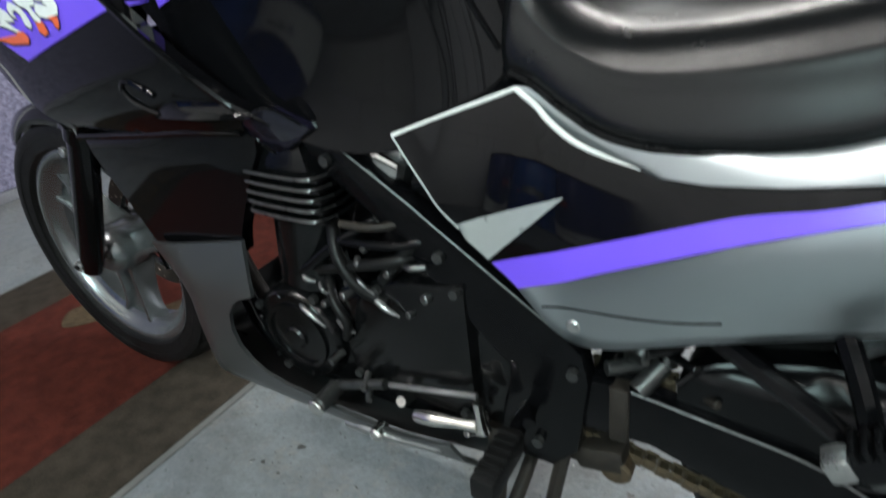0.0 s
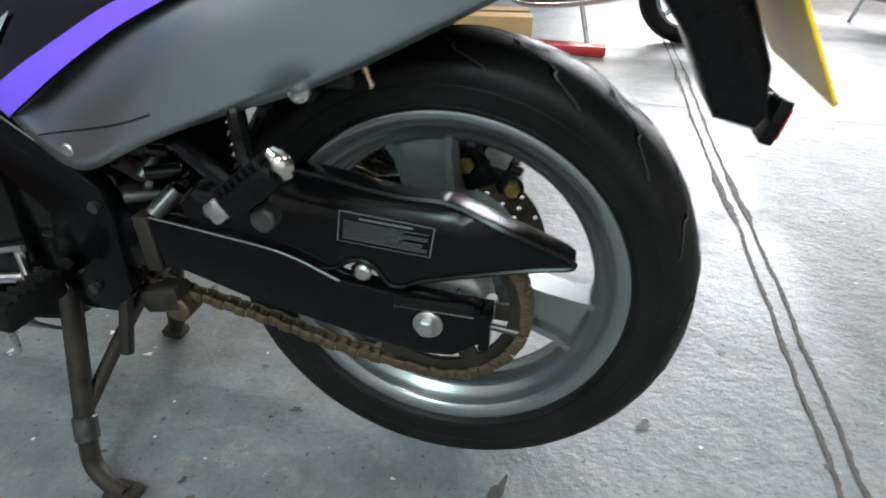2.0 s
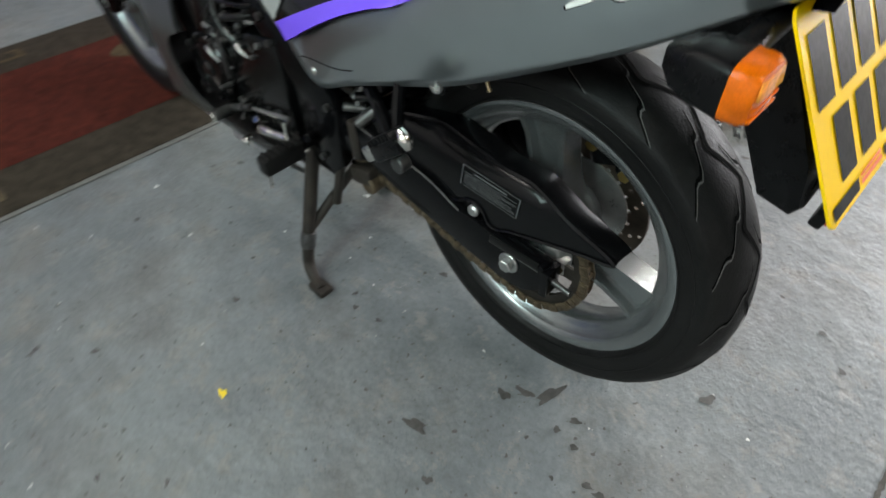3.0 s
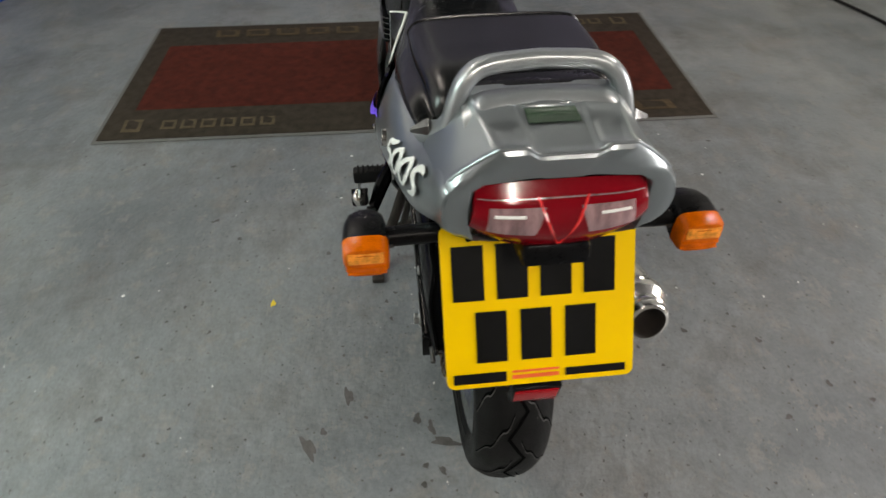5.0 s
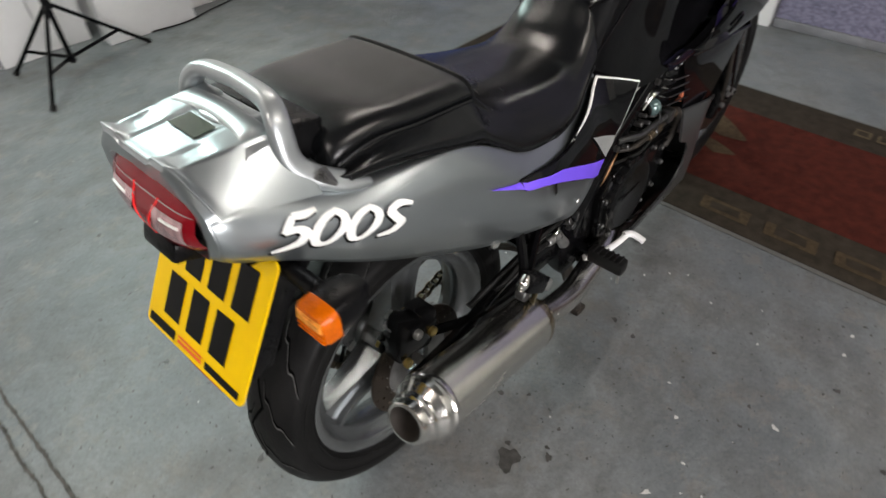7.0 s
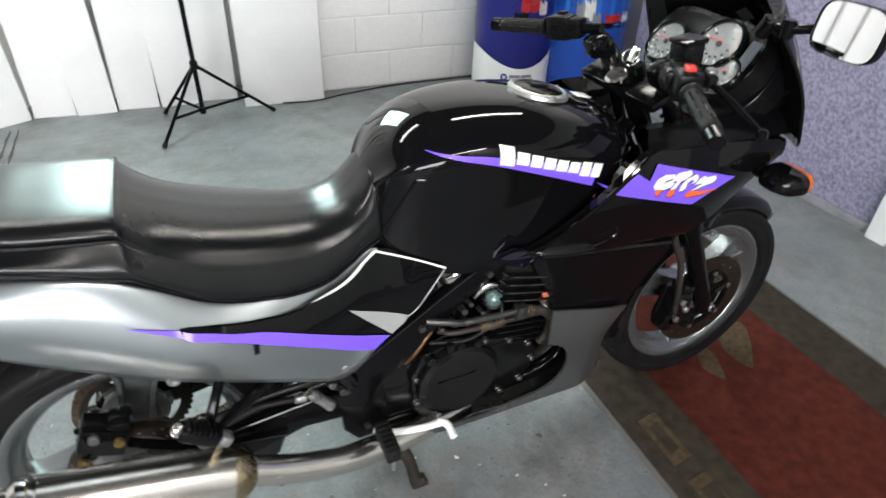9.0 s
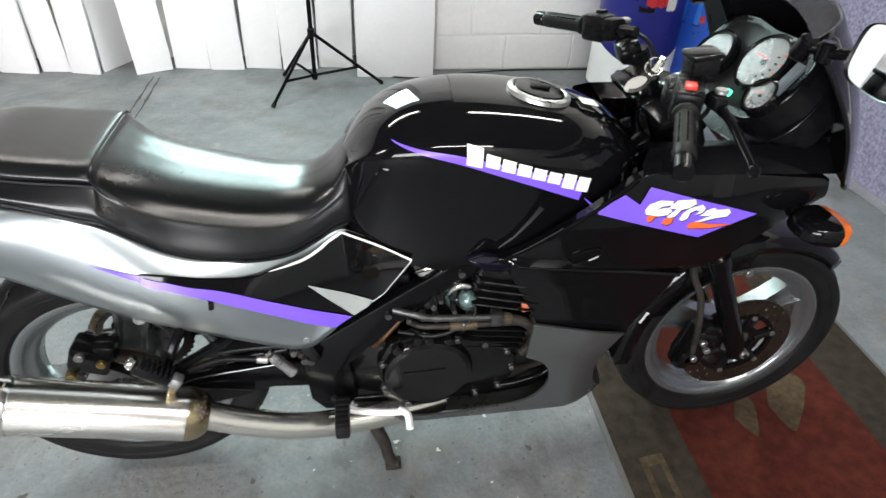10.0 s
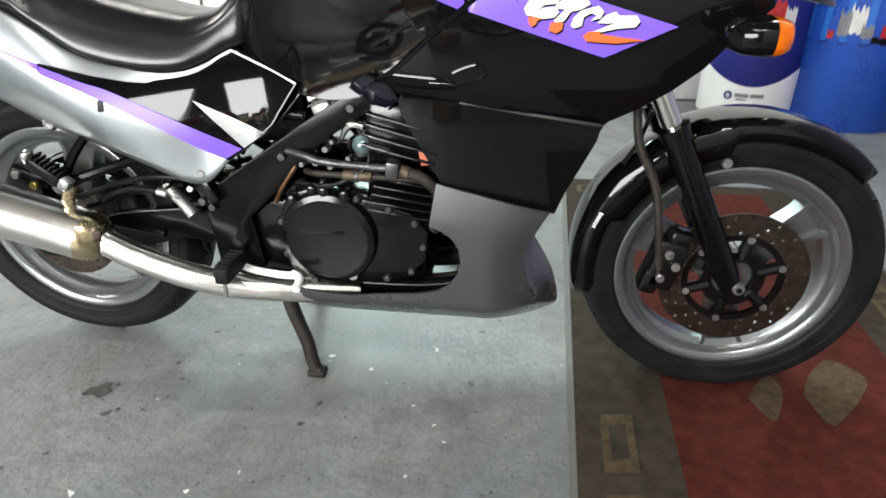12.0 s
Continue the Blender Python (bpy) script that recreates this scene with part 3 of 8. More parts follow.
for k in range(190):
    cx, cy = (rnd.uniform(-1.6, 1.05), rnd.uniform(-1.6, 1.5)) if k < 110 else (rnd.uniform(-0.3, 1.02), rnd.uniform(-1.0, 0.8))
    r = rnd.choice([0.002, 0.003, 0.004, 0.006])
    specks.append(blob(cx, cy, r * rnd.uniform(1, 1.8), r, 0.0022, rnd, 9, rnd.random() * 3))
tagged(part("dirt_specks", merge(*specks), M_DIRT, floor), "dark specks of dirt on the floor", kind="stuff")


# ---------------------------------------------------------------- the mat under the front wheel
def garage_mat():
    t = thing("garage_mat", "brown and red woven garage mat with tan printed borders", "mat", (1.608, 0.057, 0))
    t.rotation_euler = (0, 0, radians(-1.7))
    L, W = 2.29, 0.945  # along y, along x
    t_l, t_w = L / 2, W / 2
    part("rubber_edge", boxes([((0, 0, 0.0025), (W, L, 0.005), 0)], 0.0015), M_MATEDGE, t, "grey rubber edge")
    part("woven_border", boxes([((0, 0, 0.006), (W - 0.03, L - 0.03, 0.004), 0)], 0.0015), M_MATBROWN, t, "brown pile border")
    red = bmesh.new()
    w = 0.265
    pts = [(-w, -t_l + 0.10), (-w, t_l - 0.10), (w, t_l - 0.10), (w, -t_l + 0.10)]
    red.faces.new([red.verts.new((x, y, 0.0095)) for x, y in pts])
    part("red_field", red, M_MATRED, t, "dark red pile field")
    # faded petal-shaped emblem in the red field
    for z, petal in ((0.0108, [(-0.092, -0.150), (-0.060, -0.095), (-0.026, -0.064), (-0.010, -0.105), (-0.030, -0.165), (-0.060, -0.214)]),
                     (0.0114, [(0.028, -0.118), (0.070, -0.040), (0.128, 0.017), (0.184, -0.036), (0.150, -0.105), (0.098, -0.167), (0.050, -0.207)])):
        bm = bmesh.new()
        bm.faces.new([bm.verts.new((p[0], p[1], z)) for p in catmull(petal + petal[:1], 40)[:-1]])
        part("emblem", bm, M_MATFADE, t, "faded brown emblem")
    # lettering shown as bars along both borders
    def bars(x, y0, y1, n, hgt, ink):
        step = (y1 - y0) / n
        for k in range(n):
            bm = bmesh.new()
            y = y0 + k * step
            a, b = y + step * 0.10, y + step * 0.86
            h = hgt
            bm.faces.new([bm.verts.new(p) for p in ((x - h / 2, a, 0.0105), (x + h / 2, a + step * 0.05, 0.0105), (x + h / 2, b + step * 0.05, 0.0105), (x - h / 2, b, 0.0105))])
            hole = [(x - h * 0.26, a + step * 0.16), (x + h * 0.26, a + step * 0.20), (x + h * (0.26 if k % 2 else 0.52), b - step * 0.10), (x - h * 0.26, b - step * 0.14)]
            part("printed_bar", bm, ink, t)
            bm = bmesh.new()
            bm.faces.new([bm.verts.new((p[0], p[1], 0.0112)) for p in hole])
            part("printed_gap", bm, M_MATBROWN, t)
    xn, xf = -0.375, 0.375
    bars(xn, 0.50, 0.93, 6, 0.060, M_MATTAN)
    bars(xn, 0.98, 1.07, 1, 0.085, M_MATTAN)
    bars(xn, -1.03, -0.22, 4, 0.066, M_MATFADE)
    bars(xf, -0.93, -0.47, 6, 0.055, M_MATTAN)
    bars(xf, -1.05, -0.96, 1, 0.075, M_MATTAN)
    bars(xf, 0.20, 0.88, 5, 0.070, M_MATFADE)
    return t


garage_mat()


# ---------------------------------------------------------------- boards, stand, drums along the walls
def display_board(cx, cy, w, turn, h, lean, th=0.02):
    t = thing("display_board", "tall plain white board standing against the wall", "board", (cx, cy, 0), "white boards along the wall")
    t.rotation_euler = (radians(-0.4), radians(lean), radians(turn))
    part("board", boxes([((0, 0, h / 2), (w, th, h), 0)], 0.004), M_PANEL, t)
    return t


FEET = [((-2.12, 2.73), (-1.91, 2.715)), ((-1.90, 2.73), (-1.69, 2.70)), ((-1.68, 2.72), (-1.47, 2.695)), ((-1.46, 2.71), (-1.255, 2.685)), ((-1.245, 2.70), (-1.085, 2.68)),
        ((-1.075, 2.685), (-0.912, 2.66)), ((-0.905, 2.665), (-0.805, 2.86)), ((-0.712, 2.65), (-0.527, 2.725)), ((-0.512, 2.725), (-0.312, 2.71)),
        ((-0.302, 2.72), (-0.108, 2.705)), ((-0.098, 2.71), (0.112, 2.70)), ((0.126, 2.71), (0.330, 2.705)), ((0.338, 2.71), (0.545, 2.70))]
LEANS = (-1.6, 0.9, -1.4, 1.2, -1.5, 1.7, 0.0, -1.9, 0.9, -0.9, 1.0, -1.0, 0.7)
for k, ((xa, ya), (xb, yb)) in enumerate(FEET):
    display_board((xa + xb) / 2, (ya + yb) / 2 + (0.001 if k % 2 else 0.026), math.hypot(xb - xa, yb - ya) + 0.004, math.degrees(math.atan2(yb - ya, xb - xa)), 2.35, LEANS[k])
big = thing("display_board", "wide thick white board standing against the wall", "board", (0.80, 2.585, 0), "white boards along the wall")
big.rotation_euler = (0, 0, radians(-4))
part("board", boxes([((0, 0, 1.1), (0.46, 0.10, 2.2), 0)], 0.006), M_PANEL, big)


def light_stand():
    t = thing("light_stand", "black folding light stand with spread legs on the floor", "light stand", (0.325, 2.37, 0))
    hub = Vector((0, 0, 0.325))
    feet = [Vector((0.386, 0.069, 0.006)), Vector((-0.222, -0.253, 0.006)), Vector((-0.190, 0.225, 0.006))]
    part("column", cyl((0, 0, 0.06), (0, 0, 1.2), 0.012, 12), M_SATIN, t)
    part("upper_column", cyl((0, 0, 1.2), (0, 0, 1.9), 0.009, 12), M_SATIN, t)
    part("boom", cyl((0.03, 0.01, 1.88), (-0.195, 0.12, 2.06), 0.009, 12), M_SATIN, t, "short black boom")
    sb = Matrix.Translation((-0.195, -0.13, 1.95)) @ look((0, 0, 0), (0.08, -2.2, -1.2))
    hood = bmesh.new()
    v = grid(hood, [[(-0.33, -0.43, 0), (0.33, -0.43, 0), (0.33, 0.43, 0), (-0.33, 0.43, 0)], [(-0.07, -0.07, 0.28), (0.07, -0.07, 0.28), (0.07, 0.07, 0.28), (-0.07, 0.07, 0.28)]], close_v=True)
    hood.faces.new(v[1])
    part("softbox", moved(hood, sb), M_PLASTIC, t, "black fabric softbox")
    front = bmesh.new()
    front.faces.new([front.verts.new(p) for p in ((-0.31, -0.41, 0.02), (0.31, -0.41, 0.02), (0.31, 0.41, 0.02), (-0.31, 0.41, 0.02))])
    part("diffuser", moved(front, sb), M_SOFTBOX, t, "glowing white diffuser")
    part("collar", cyl((0, 0, 0.30), (0, 0, 0.345), 0.020, 12, bevel=0.003), M_PLASTIC, t)
    part("lower_collar", cyl((0, 0, 0.065), (0, 0, 0.10), 0.018, 12, bevel=0.003), M_PLASTIC, t)
    for f in feet:
        leg = part("leg", cyl(hub, f, 0.009, 10), M_SATIN, t)
        part("rubber_foot", cyl(f + (hub - f) * 0.05, f, 0.012, 10), M_RUBBER, leg)
        part("brace", cyl((0, 0, 0.085), hub + (f - hub) * 0.66, 0.008, 8), M_SATIN, t)
    return t


light_stand()


def drum(name, at, r, h, m, label):
    t = thing(name, label, "counter", at)
    prof = [(0.0, 0.0), (0.0, r * 0.985), (0.01, r), (h - 0.03, r), (h - 0.008, r * 0.99), (h, r * 0.96), (h, 0.0)]
    part("barrel", lathe(prof, 40, axis="z"), m, t)
    part("worktop", lathe([(h - 0.002, 0.0), (h - 0.002, r * 1.03), (h + 0.014, r * 1.03), (h + 0.018, r * 1.01), (h + 0.018, 0.0)], 40, axis="z"), M_PLASTIC, t, "dark round worktop")
    return t


d1 = drum("navy_counter", (2.20, 2.36, 0), 0.235, 0.98, M_NAVY, "navy pop-up counter with a white printed foot")
# white foot of the sleeve with a curved upper edge
bm = bmesh.new()
rows = []
for k in range(33):
    a = math.pi + math.pi * 1.0 * k / 32 - 0.25
    top = 0.195 + 0.11 * (math.sin((k / 32 - 0.5) * math.pi)) ** 2
    rows.append([(0.2425 * math.cos(a), 0.2425 * math.sin(a), z) for z in (0.03, 0.12, top)])
grid(bm, rows)
part("printed_sleeve", bm, M_PANEL, d1, "white printed foot of the sleeve")
ring = lathe([(0, 0.012), (0, 0.021), (-0.003, 0.021), (-0.003, 0.012)], 20, (0, 0, 0), "y", close=True)
part("emblem", moved(ring, Matrix.Translation((-0.150, -0.195, 0.145)) @ pose(0, 0, 0, 0, 0, -38)), M_NAVY, d1, "small round navy emblem")
for k in range(2):
    a = radians(-112 + 17 * k)
    part("printed_bar", moved(boxes([((0, 0, 0), (0.066, 0.003, 0.018), 0)], 0.001), pose(0.2425 * math.cos(a), 0.2425 * math.sin(a), 0.150, 0, 0, math.degrees(a) + 90)), M_FELTCLEAN, d1, "unreadable grey print")
part("printed_bar", moved(boxes([((0, 0, 0), (0.05, 0.003, 0.008), 0)], 0.001), pose(0.2425 * math.cos(radians(-112)), 0.2425 * math.sin(radians(-112)), 0.128, 0, 0, -22)), M_FELTCLEAN, d1)
d2 = drum("blue_counter", (2.66, 2.30, 0), 0.285, 0.98, M_DRUMBLUE, "tall blue pop-up counter with a printed picture band")


def wrap_patch(owner, name, r, a0, a1, z0, z1, m, label="", wave=0.0):
    """A thin printed patch lying on a round counter."""
    bm = bmesh.new()
    rows = []
    for k in range(13):
        a = radians(a0 + (a1 - a0) * k / 12)
        up = wave * math.sin(k * 1.9) + wave * 0.6 * math.sin(k * 0.8 + 1)
        rows.append([(r * math.cos(a), r * math.sin(a), z0 + wave * 0.4 * math.sin(k * 1.3)), (r * math.cos(a), r * math.sin(a), z1 + up)])
    grid(bm, rows)
    return part(name, bm, m, owner, label)


wrap_patch(d2, "printed_sky", 0.2862, -200, 20, 0.425, 0.945, M_SKYBLUE, "brighter blue upper print")
wrap_patch(d2, "printed_line", 0.2870, -200, 20, 0.418, 0.428, M_NAVY, "dark line across the print")
for a0, a1, z0, z1, m, w in ((-98, -76, 0.455, 0.500, M_REDPAINT, 0.008), (-104, -72, 0.428, 0.455, M_INK, 0.004), (-84, -75, 0.436, 0.448, M_SKYBLUE, 0), (-126, -112, 0.470, 0.580, M_CHIP, 0.018),
                             (-134, -124, 0.455, 0.560, M_FELTCLEAN, 0.016), (-114, -104, 0.450, 0.505, M_FELTCLEAN, 0.012), (-72, -60, 0.450, 0.500, M_CHIP, 0.012), (-142, -136, 0.440, 0.475, M_REDPAINT, 0.006), (-96, -88, 0.425, 0.452, M_PLASTIC, 0.004)):
    wrap_patch(d2, "printed_shape", 0.2878, a0, a1, z0, z1, m, "", w)
for a0, a1, z0, z1, m, w in ((-112, -84, 0.52, 0.60, M_REDPAINT, 0.014), (-84, -70, 0.50, 0.57, M_CHIP, 0.012), (-120, -100, 0.49, 0.515, M_INK, 0.005)):
    wrap_patch(d1, "printed_shape", 0.2375, a0, a1, z0, z1, m, "", w)


def felt_board(y0, y1):
    t = thing("felt_board", "tall partition board covered in mottled purple felt", "partition", (2.78, (y0 + y1) / 2, 0), "felt boards")
    w = y1 - y0
    part("felt", boxes([((0.02, 0, 1.12), (0.05, w, 2.16), 0)], 0.006), M_FELT, t)
    part("foot_strip", boxes([((0.012, 0, 0.02), (0.06, w, 0.04), 0)], 0.003), M_FELTCLEAN, t, "dark skirting strip")
    return t


felt_board(0.25, 1.90)
felt_board(-1.70, 0.15)
post = thing("white_post", "square white post between the felt boards", "post", (2.77, 0.20, 0))
part("shaft", boxes([((0, 0, 1.1), (0.07, 0.085, 2.2), 0)], 0.004), M_PANEL, post)

# cables on the floor
def cable(pts, r, label, z=0.006):
    t = thing("floor_cable", label, "cable")
    part("lead", tube([(x, y, z) for x, y in pts], r, len(pts) * 8, 8), M_CABLE, t)


cable([(0.9, -2.37), (1.19, -2.39), (1.43, -2.40), (1.64, -2.24), (1.86, -2.20), (2.3, -2.1), (2.7, -2.2)], 0.007, "black cable trailing along the floor by the partition")
cable([(0.62, 2.64), (0.72, 2.56), (0.95, 2.51), (1.15, 2.56), (1.5, 2.62), (2.0, 2.62), (2.4, 2.62)], 0.004, "thin black cable along the foot of the wall")


def carton(at, s, turn, label):
    t = thing("cardboard_box", label, "box", at)
    t.rotation_euler = (0, 0, radians(turn))
    part("carton", boxes([((0, 0, s[2] / 2), s, 0)], 0.004), M_CARD, t)
    part("tape", boxes([((0, 0, s[2] + 0.0005), (s[0] * 0.99, 0.05, 0.001), 0)], 0.0), M_MATTAN, t, "brown tape")
    return t


carton((0.33, -2.34, 0), (0.36, 0.28, 0.26), 12, "closed brown cardboard box on the floor")
carton((1.62, -2.62, 0), (0.22, 0.12, 0.20), 0, "small brown cardboard box against the partition")


def parked_bike(at, turn, label):
    """A plain motorcycle standing further back in the garage."""
    t = thing("parked_motorcycle", label, "motorcycle", at, "motorcycles further back")
    t.rotation_euler = (0, 0, radians(turn))
    for x, r in ((-0.70, 0.30), (0.72, 0.30)):
        prof = [(-0.05, 0.215), (-0.062, 0.24), (-0.055, 0.27), (-0.03, r - 0.006), (0, r), (0.03, r - 0.006), (0.055, 0.27), (0.062, 0.24), (0.05, 0.215)]
        wh = part("tyre", lathe(prof, 48, (x, 0, r)), M_RUBBER, t)
        part("rim", lathe([(-0.045, 0.222), (-0.045, 0.200), (-0.03, 0.19), (0.03, 0.19), (0.045, 0.200), (0.045, 0.222)], 48, (x, 0, r)), M_RIM, wh)
        part("hub", cyl((x, -0.06, r), (x, 0.06, r), 0.06, 24, bevel=0.01), M_ALLOY, wh)
        part("disc", lathe([(0.07, 0.07), (0.07, 0.13), (0.075, 0.13), (0.075, 0.07)], 40, (x, 0, r), close=True), M_DISC, wh)
        for k in range(6):
            a = math.radians(60 * k + 10)
            part("spoke", cyl((x + 0.05 * math.cos(a), 0, r + 0.05 * math.sin(a)), (x + 0.195 * math.cos(a), 0, r + 0.195 * math.sin(a)), 0.014, 8), M_RIM, wh)
    for s in (-1, 1):
        part("swingarm", tube([(-0.70, s * 0.10, 0.30), (-0.4, s * 0.11, 0.34), (-0.15, s * 0.10, 0.38)], 0.022), M_ALLOY, t)
        part("fork_leg", cyl((0.72, s * 0.09, 0.30), (0.42, s * 0.09, 0.95), 0.024, 14), M_CHROME, t)
        part("silencer", tube([(-0.75, s * 0.16, 0.36), (-0.35, s * 0.16, 0.30), (0.0, s * 0.14, 0.22), (0.3, s * 0.08, 0.22), (0.42, s * 0.06, 0.40)], [0.042, 0.045, 0.025, 0.02, 0.02]), M_CHROME, t)
    part("engine", boxes([((0.10, 0, 0.36), (0.38, 0.30, 0.28), 0), ((0.16, 0, 0.56), (0.20, 0.28, 0.20), -12), ((0.02, 0.16, 0.34), (0.20, 0.06, 0.18), 0), ((0.02, -0.16, 0.34), (0.20, 0.06, 0.18), 0)], 0.03), M_ALLOY, t)
    for k in range(5):
        part("fin", boxes([((0.16, 0, 0.48 + 0.035 * k), (0.24, 0.31, 0.006), -12)], 0.001), M_ALLOY, t)
    part("frame_tube", tube([(0.46, 0, 0.85), (0.1, 0, 0.72), (-0.3, 0, 0.70), (-0.7, 0, 0.74)], 0.02), M_SATIN, t)
    part("tank", smooth_loft([(-0.05, [(0, 0.86), (0.06, 0.85), (0.09, 0.80), (0.08, 0.74)]), (0.15, [(0, 0.98), (0.09, 0.96), (0.14, 0.88), (0.12, 0.74)]), (0.38, [(0, 0.96), (0.08, 0.94), (0.12, 0.87), (0.10, 0.75)])], 14, 10), M_REDPAINT, t)
    part("seat", boxes([((-0.35, 0, 0.78), (0.62, 0.24, 0.09), 3)], 0.035), M_SEAT, t)
    part("mudguard", tube([(-0.45, 0, 0.66), (-0.75, 0, 0.68), (-0.98, 0, 0.56)], 0.07, flat=0.25), M_BLACK, t)
    part("handlebar", tube([(0.28, -0.34, 1.02), (0.40, -0.15, 1.02), (0.40, 0.15, 1.02), (0.28, 0.34, 1.02)], 0.013), M_CHROME, t)
    part("headlamp", lathe([(0.0, 0.0), (0.0, 0.06), (0.08, 0.085), (0.10, 0.085), (0.10, 0.0)], 24, (0.50, 0, 0.88), "x"), M_CHROME, t)
    part("side_stand", cyl((-0.05, 0.12, 0.30), (-0.12, 0.28, 0.005), 0.013, 10), M_ALLOY, t)
    return t


parked_bike((0.02, -3.15, 0), 8, "dark red motorcycle with chrome pipes, parked by the far wall")
parked_bike((-1.95, -4.1, 0), 160, "motorcycle parked deep in the garage")
ramp_bar = thing("red_ramp", "low red steel ramp lying on the floor", "ramp", (0.02, -2.75, 0))
part("bar", boxes([((0, 0, 0.03), (0.5, 0.10, 0.05), 0)], 0.006), M_REDPAINT, ramp_bar)


# blockwork courses of the wall by the drums
def block_mesh(w):
    me = bpy.data.meshes.new("block")
    bm = bmesh.new()
    box(bm, (w, 0.012, 0.207), None, 0.003, 1)
    bm.to_mesh(me)
    bm.free()
    me.materials.append(M_BLOCK)
    return me


whole, halfb = block_mesh(0.432), block_mesh(0.212)
for r in range(8):
    x = 1.052
    k = 0
    while x < 3.0:
        short = (r % 2 == 1 and k == 0)
        w = 0.22 if short else 0.44
        ob = new("block", halfb if short else whole)
        ob.parent = wall_north
        ob.location = (x + w / 2, 2.664, 0.11 + 0.215 * r)
        x += w
        k += 1
# ---------------------------------------------------------------- the motorcycle
bike = thing("motorcycle", "black, silver and purple sports-touring motorcycle on its centre stand", "motorcycle")
RW, FW = (0.006, 0.0, 0.321), (1.428, 0.0, 0.289)


# ---- wheels
def wheel(name, c, R, half, rim_half, spoke_turn, label):
    x, _, z = c
    R0 = 0.2245  # flange
    rh = rim_half
    near = [(rh, R0 - 0.001), (rh + 0.003, R0 - 0.002), (rh + 0.004, R0 - 0.005), (rh + 0.0035, R0 - 0.010), (rh - 0.001, R0 - 0.019), (rh - 0.005, R0 - 0.0225), (rh - 0.014, R0 - 0.026), (rh - 0.020, R0 - 0.036), (rh * 0.40, R0 - 0.044)]
    rim_prof = [(-o, r) for o, r in near] + near[::-1] + [(rh * 0.8, R0 - 0.012), (-rh * 0.8, R0 - 0.012)]
    w = part(name, lathe(rim_prof, 96, c, close=True), M_RIM, bike, label, 50)
    tp = [(-rim_half, R0 - 0.004), (-rim_half - 0.010, R0 + 0.004), (-half * 0.95, R0 + 0.022), (-half, R0 + 0.036), (-half * 0.97, R0 + 0.048), (-half * 0.85, R - 0.018),
          (-half * 0.6, R - 0.007), (-half * 0.3, R - 0.0015), (0, R), (half * 0.3, R - 0.0015), (half * 0.6, R - 0.007), (half * 0.85, R - 0.018), (half * 0.97, R0 + 0.048),
          (half, R0 + 0.036), (half * 0.95, R0 + 0.022), (rim_half + 0.010, R0 + 0.004), (rim_half, R0 - 0.004)]
    ty = part("tyre", lathe([tuple(q) for q in catmull(tp, 45)], 120, c), M_RUBBER, w, "worn black road tyre", 60)
    for s in (-1, 1):
        for off, rad in ((rim_half + 0.0108, R0 + 0.0052), (half * 0.972, R0 + 0.0285)):
            part("sidewall_rib", lathe([(s * (off + 0.0011 * math.cos(a)), rad + 0.0011 * math.sin(a)) for a in np.linspace(0, 6.2832, 7)[:-1]], 96, c, close=True), M_RUBBER, ty)
    # tread grooves: slanting and zigzag strips following the crown, groove shade painted near-black
    outer = sorted((abs(o), r) for o, r in [tuple(q) for q in catmull(tp, 45)] if r > R0 + 0.04)

    def crown(y):
        for (a, ra), (b, rb) in zip(outer, outer[1:]):
            if abs(y) <= b and b > a:
                return ra + (rb - ra) * max(0.0, abs(y) - a) / (b - a) + 0.0004
        return outer[-1][1]

    gm, em = bmesh.new(), bmesh.new()
    nseg = 17
    for k in range(nseg):
        a0 = 2 * math.pi * k / nseg
        for s in (-1, 1):
            path = [(0.10, 0.02), (0.25, 0.13), (0.40, 0.15), (0.62, 0.29), (0.76, 0.31), (0.90, 0.40), (0.965, 0.455)]
            rows = []
            for q, da in [tuple(v) for v in catmull(path, 14)]:
                yy, a = s * q * half, a0 + da * 0.9 + (0.18 if s > 0 else 0)
                rr = crown(yy) + 0.0006
                e = (0.0036 if q < 0.7 else 0.0026) / rr
                rows.append([(x + rr * math.cos(a - e), yy, z + rr * math.sin(a - e)), (x + rr * math.cos(a + e), yy, z + rr * math.sin(a + e))])
            grid(gm, rows)
            # pale strip beside each groove, its lit edge put into the colour
            grid(em, [[b, (b[0] - (b[2] - z) / R * 0.0026, b[1], b[2] + (b[0] - x) / R * 0.0026)] for _, b in rows])
    rows = []
    for k in range(240):
        a = 2 * math.pi * k / 240
        yy = 0.22 * half * (abs(((k / 240 * nseg * 1.0) % 1.0) * 2 - 1) * 2 - 1)
        rr = crown(yy) + 0.0007
        rows.append([(x + rr * math.cos(a), yy - 0.003, z + rr * math.sin(a)), (x + rr * math.cos(a), yy + 0.003, z + rr * math.sin(a))])
    grid(gm, rows, close_u=True)
    part("tread_pattern", gm, M_GROOVESHADE, w, "dark strips painted for the shade in the tread grooves")
    part("groove_edge", em, M_EDGELIT, w, "pale strips painted as lit groove edges")
    hub = lathe([(-0.058, 0.0), (-0.058, 0.038), (-0.050, 0.046), (-0.03, 0.052), (0.03, 0.052), (0.05, 0.046), (0.058, 0.038), (0.058, 0.0)], 36, c)
    part("hub", hub, M_RIM, w)
    for k in range(3):
        a = radians(spoke_turn + 120 * k)
        m = Matrix.Translation(c) @ Matrix.Rotation(-a, 4, "Y")
        # a broad hollow-backed spoke with raised ribs
        bm = smooth_spoke()
        part("spoke", moved(bm, m), M_RIM, w)
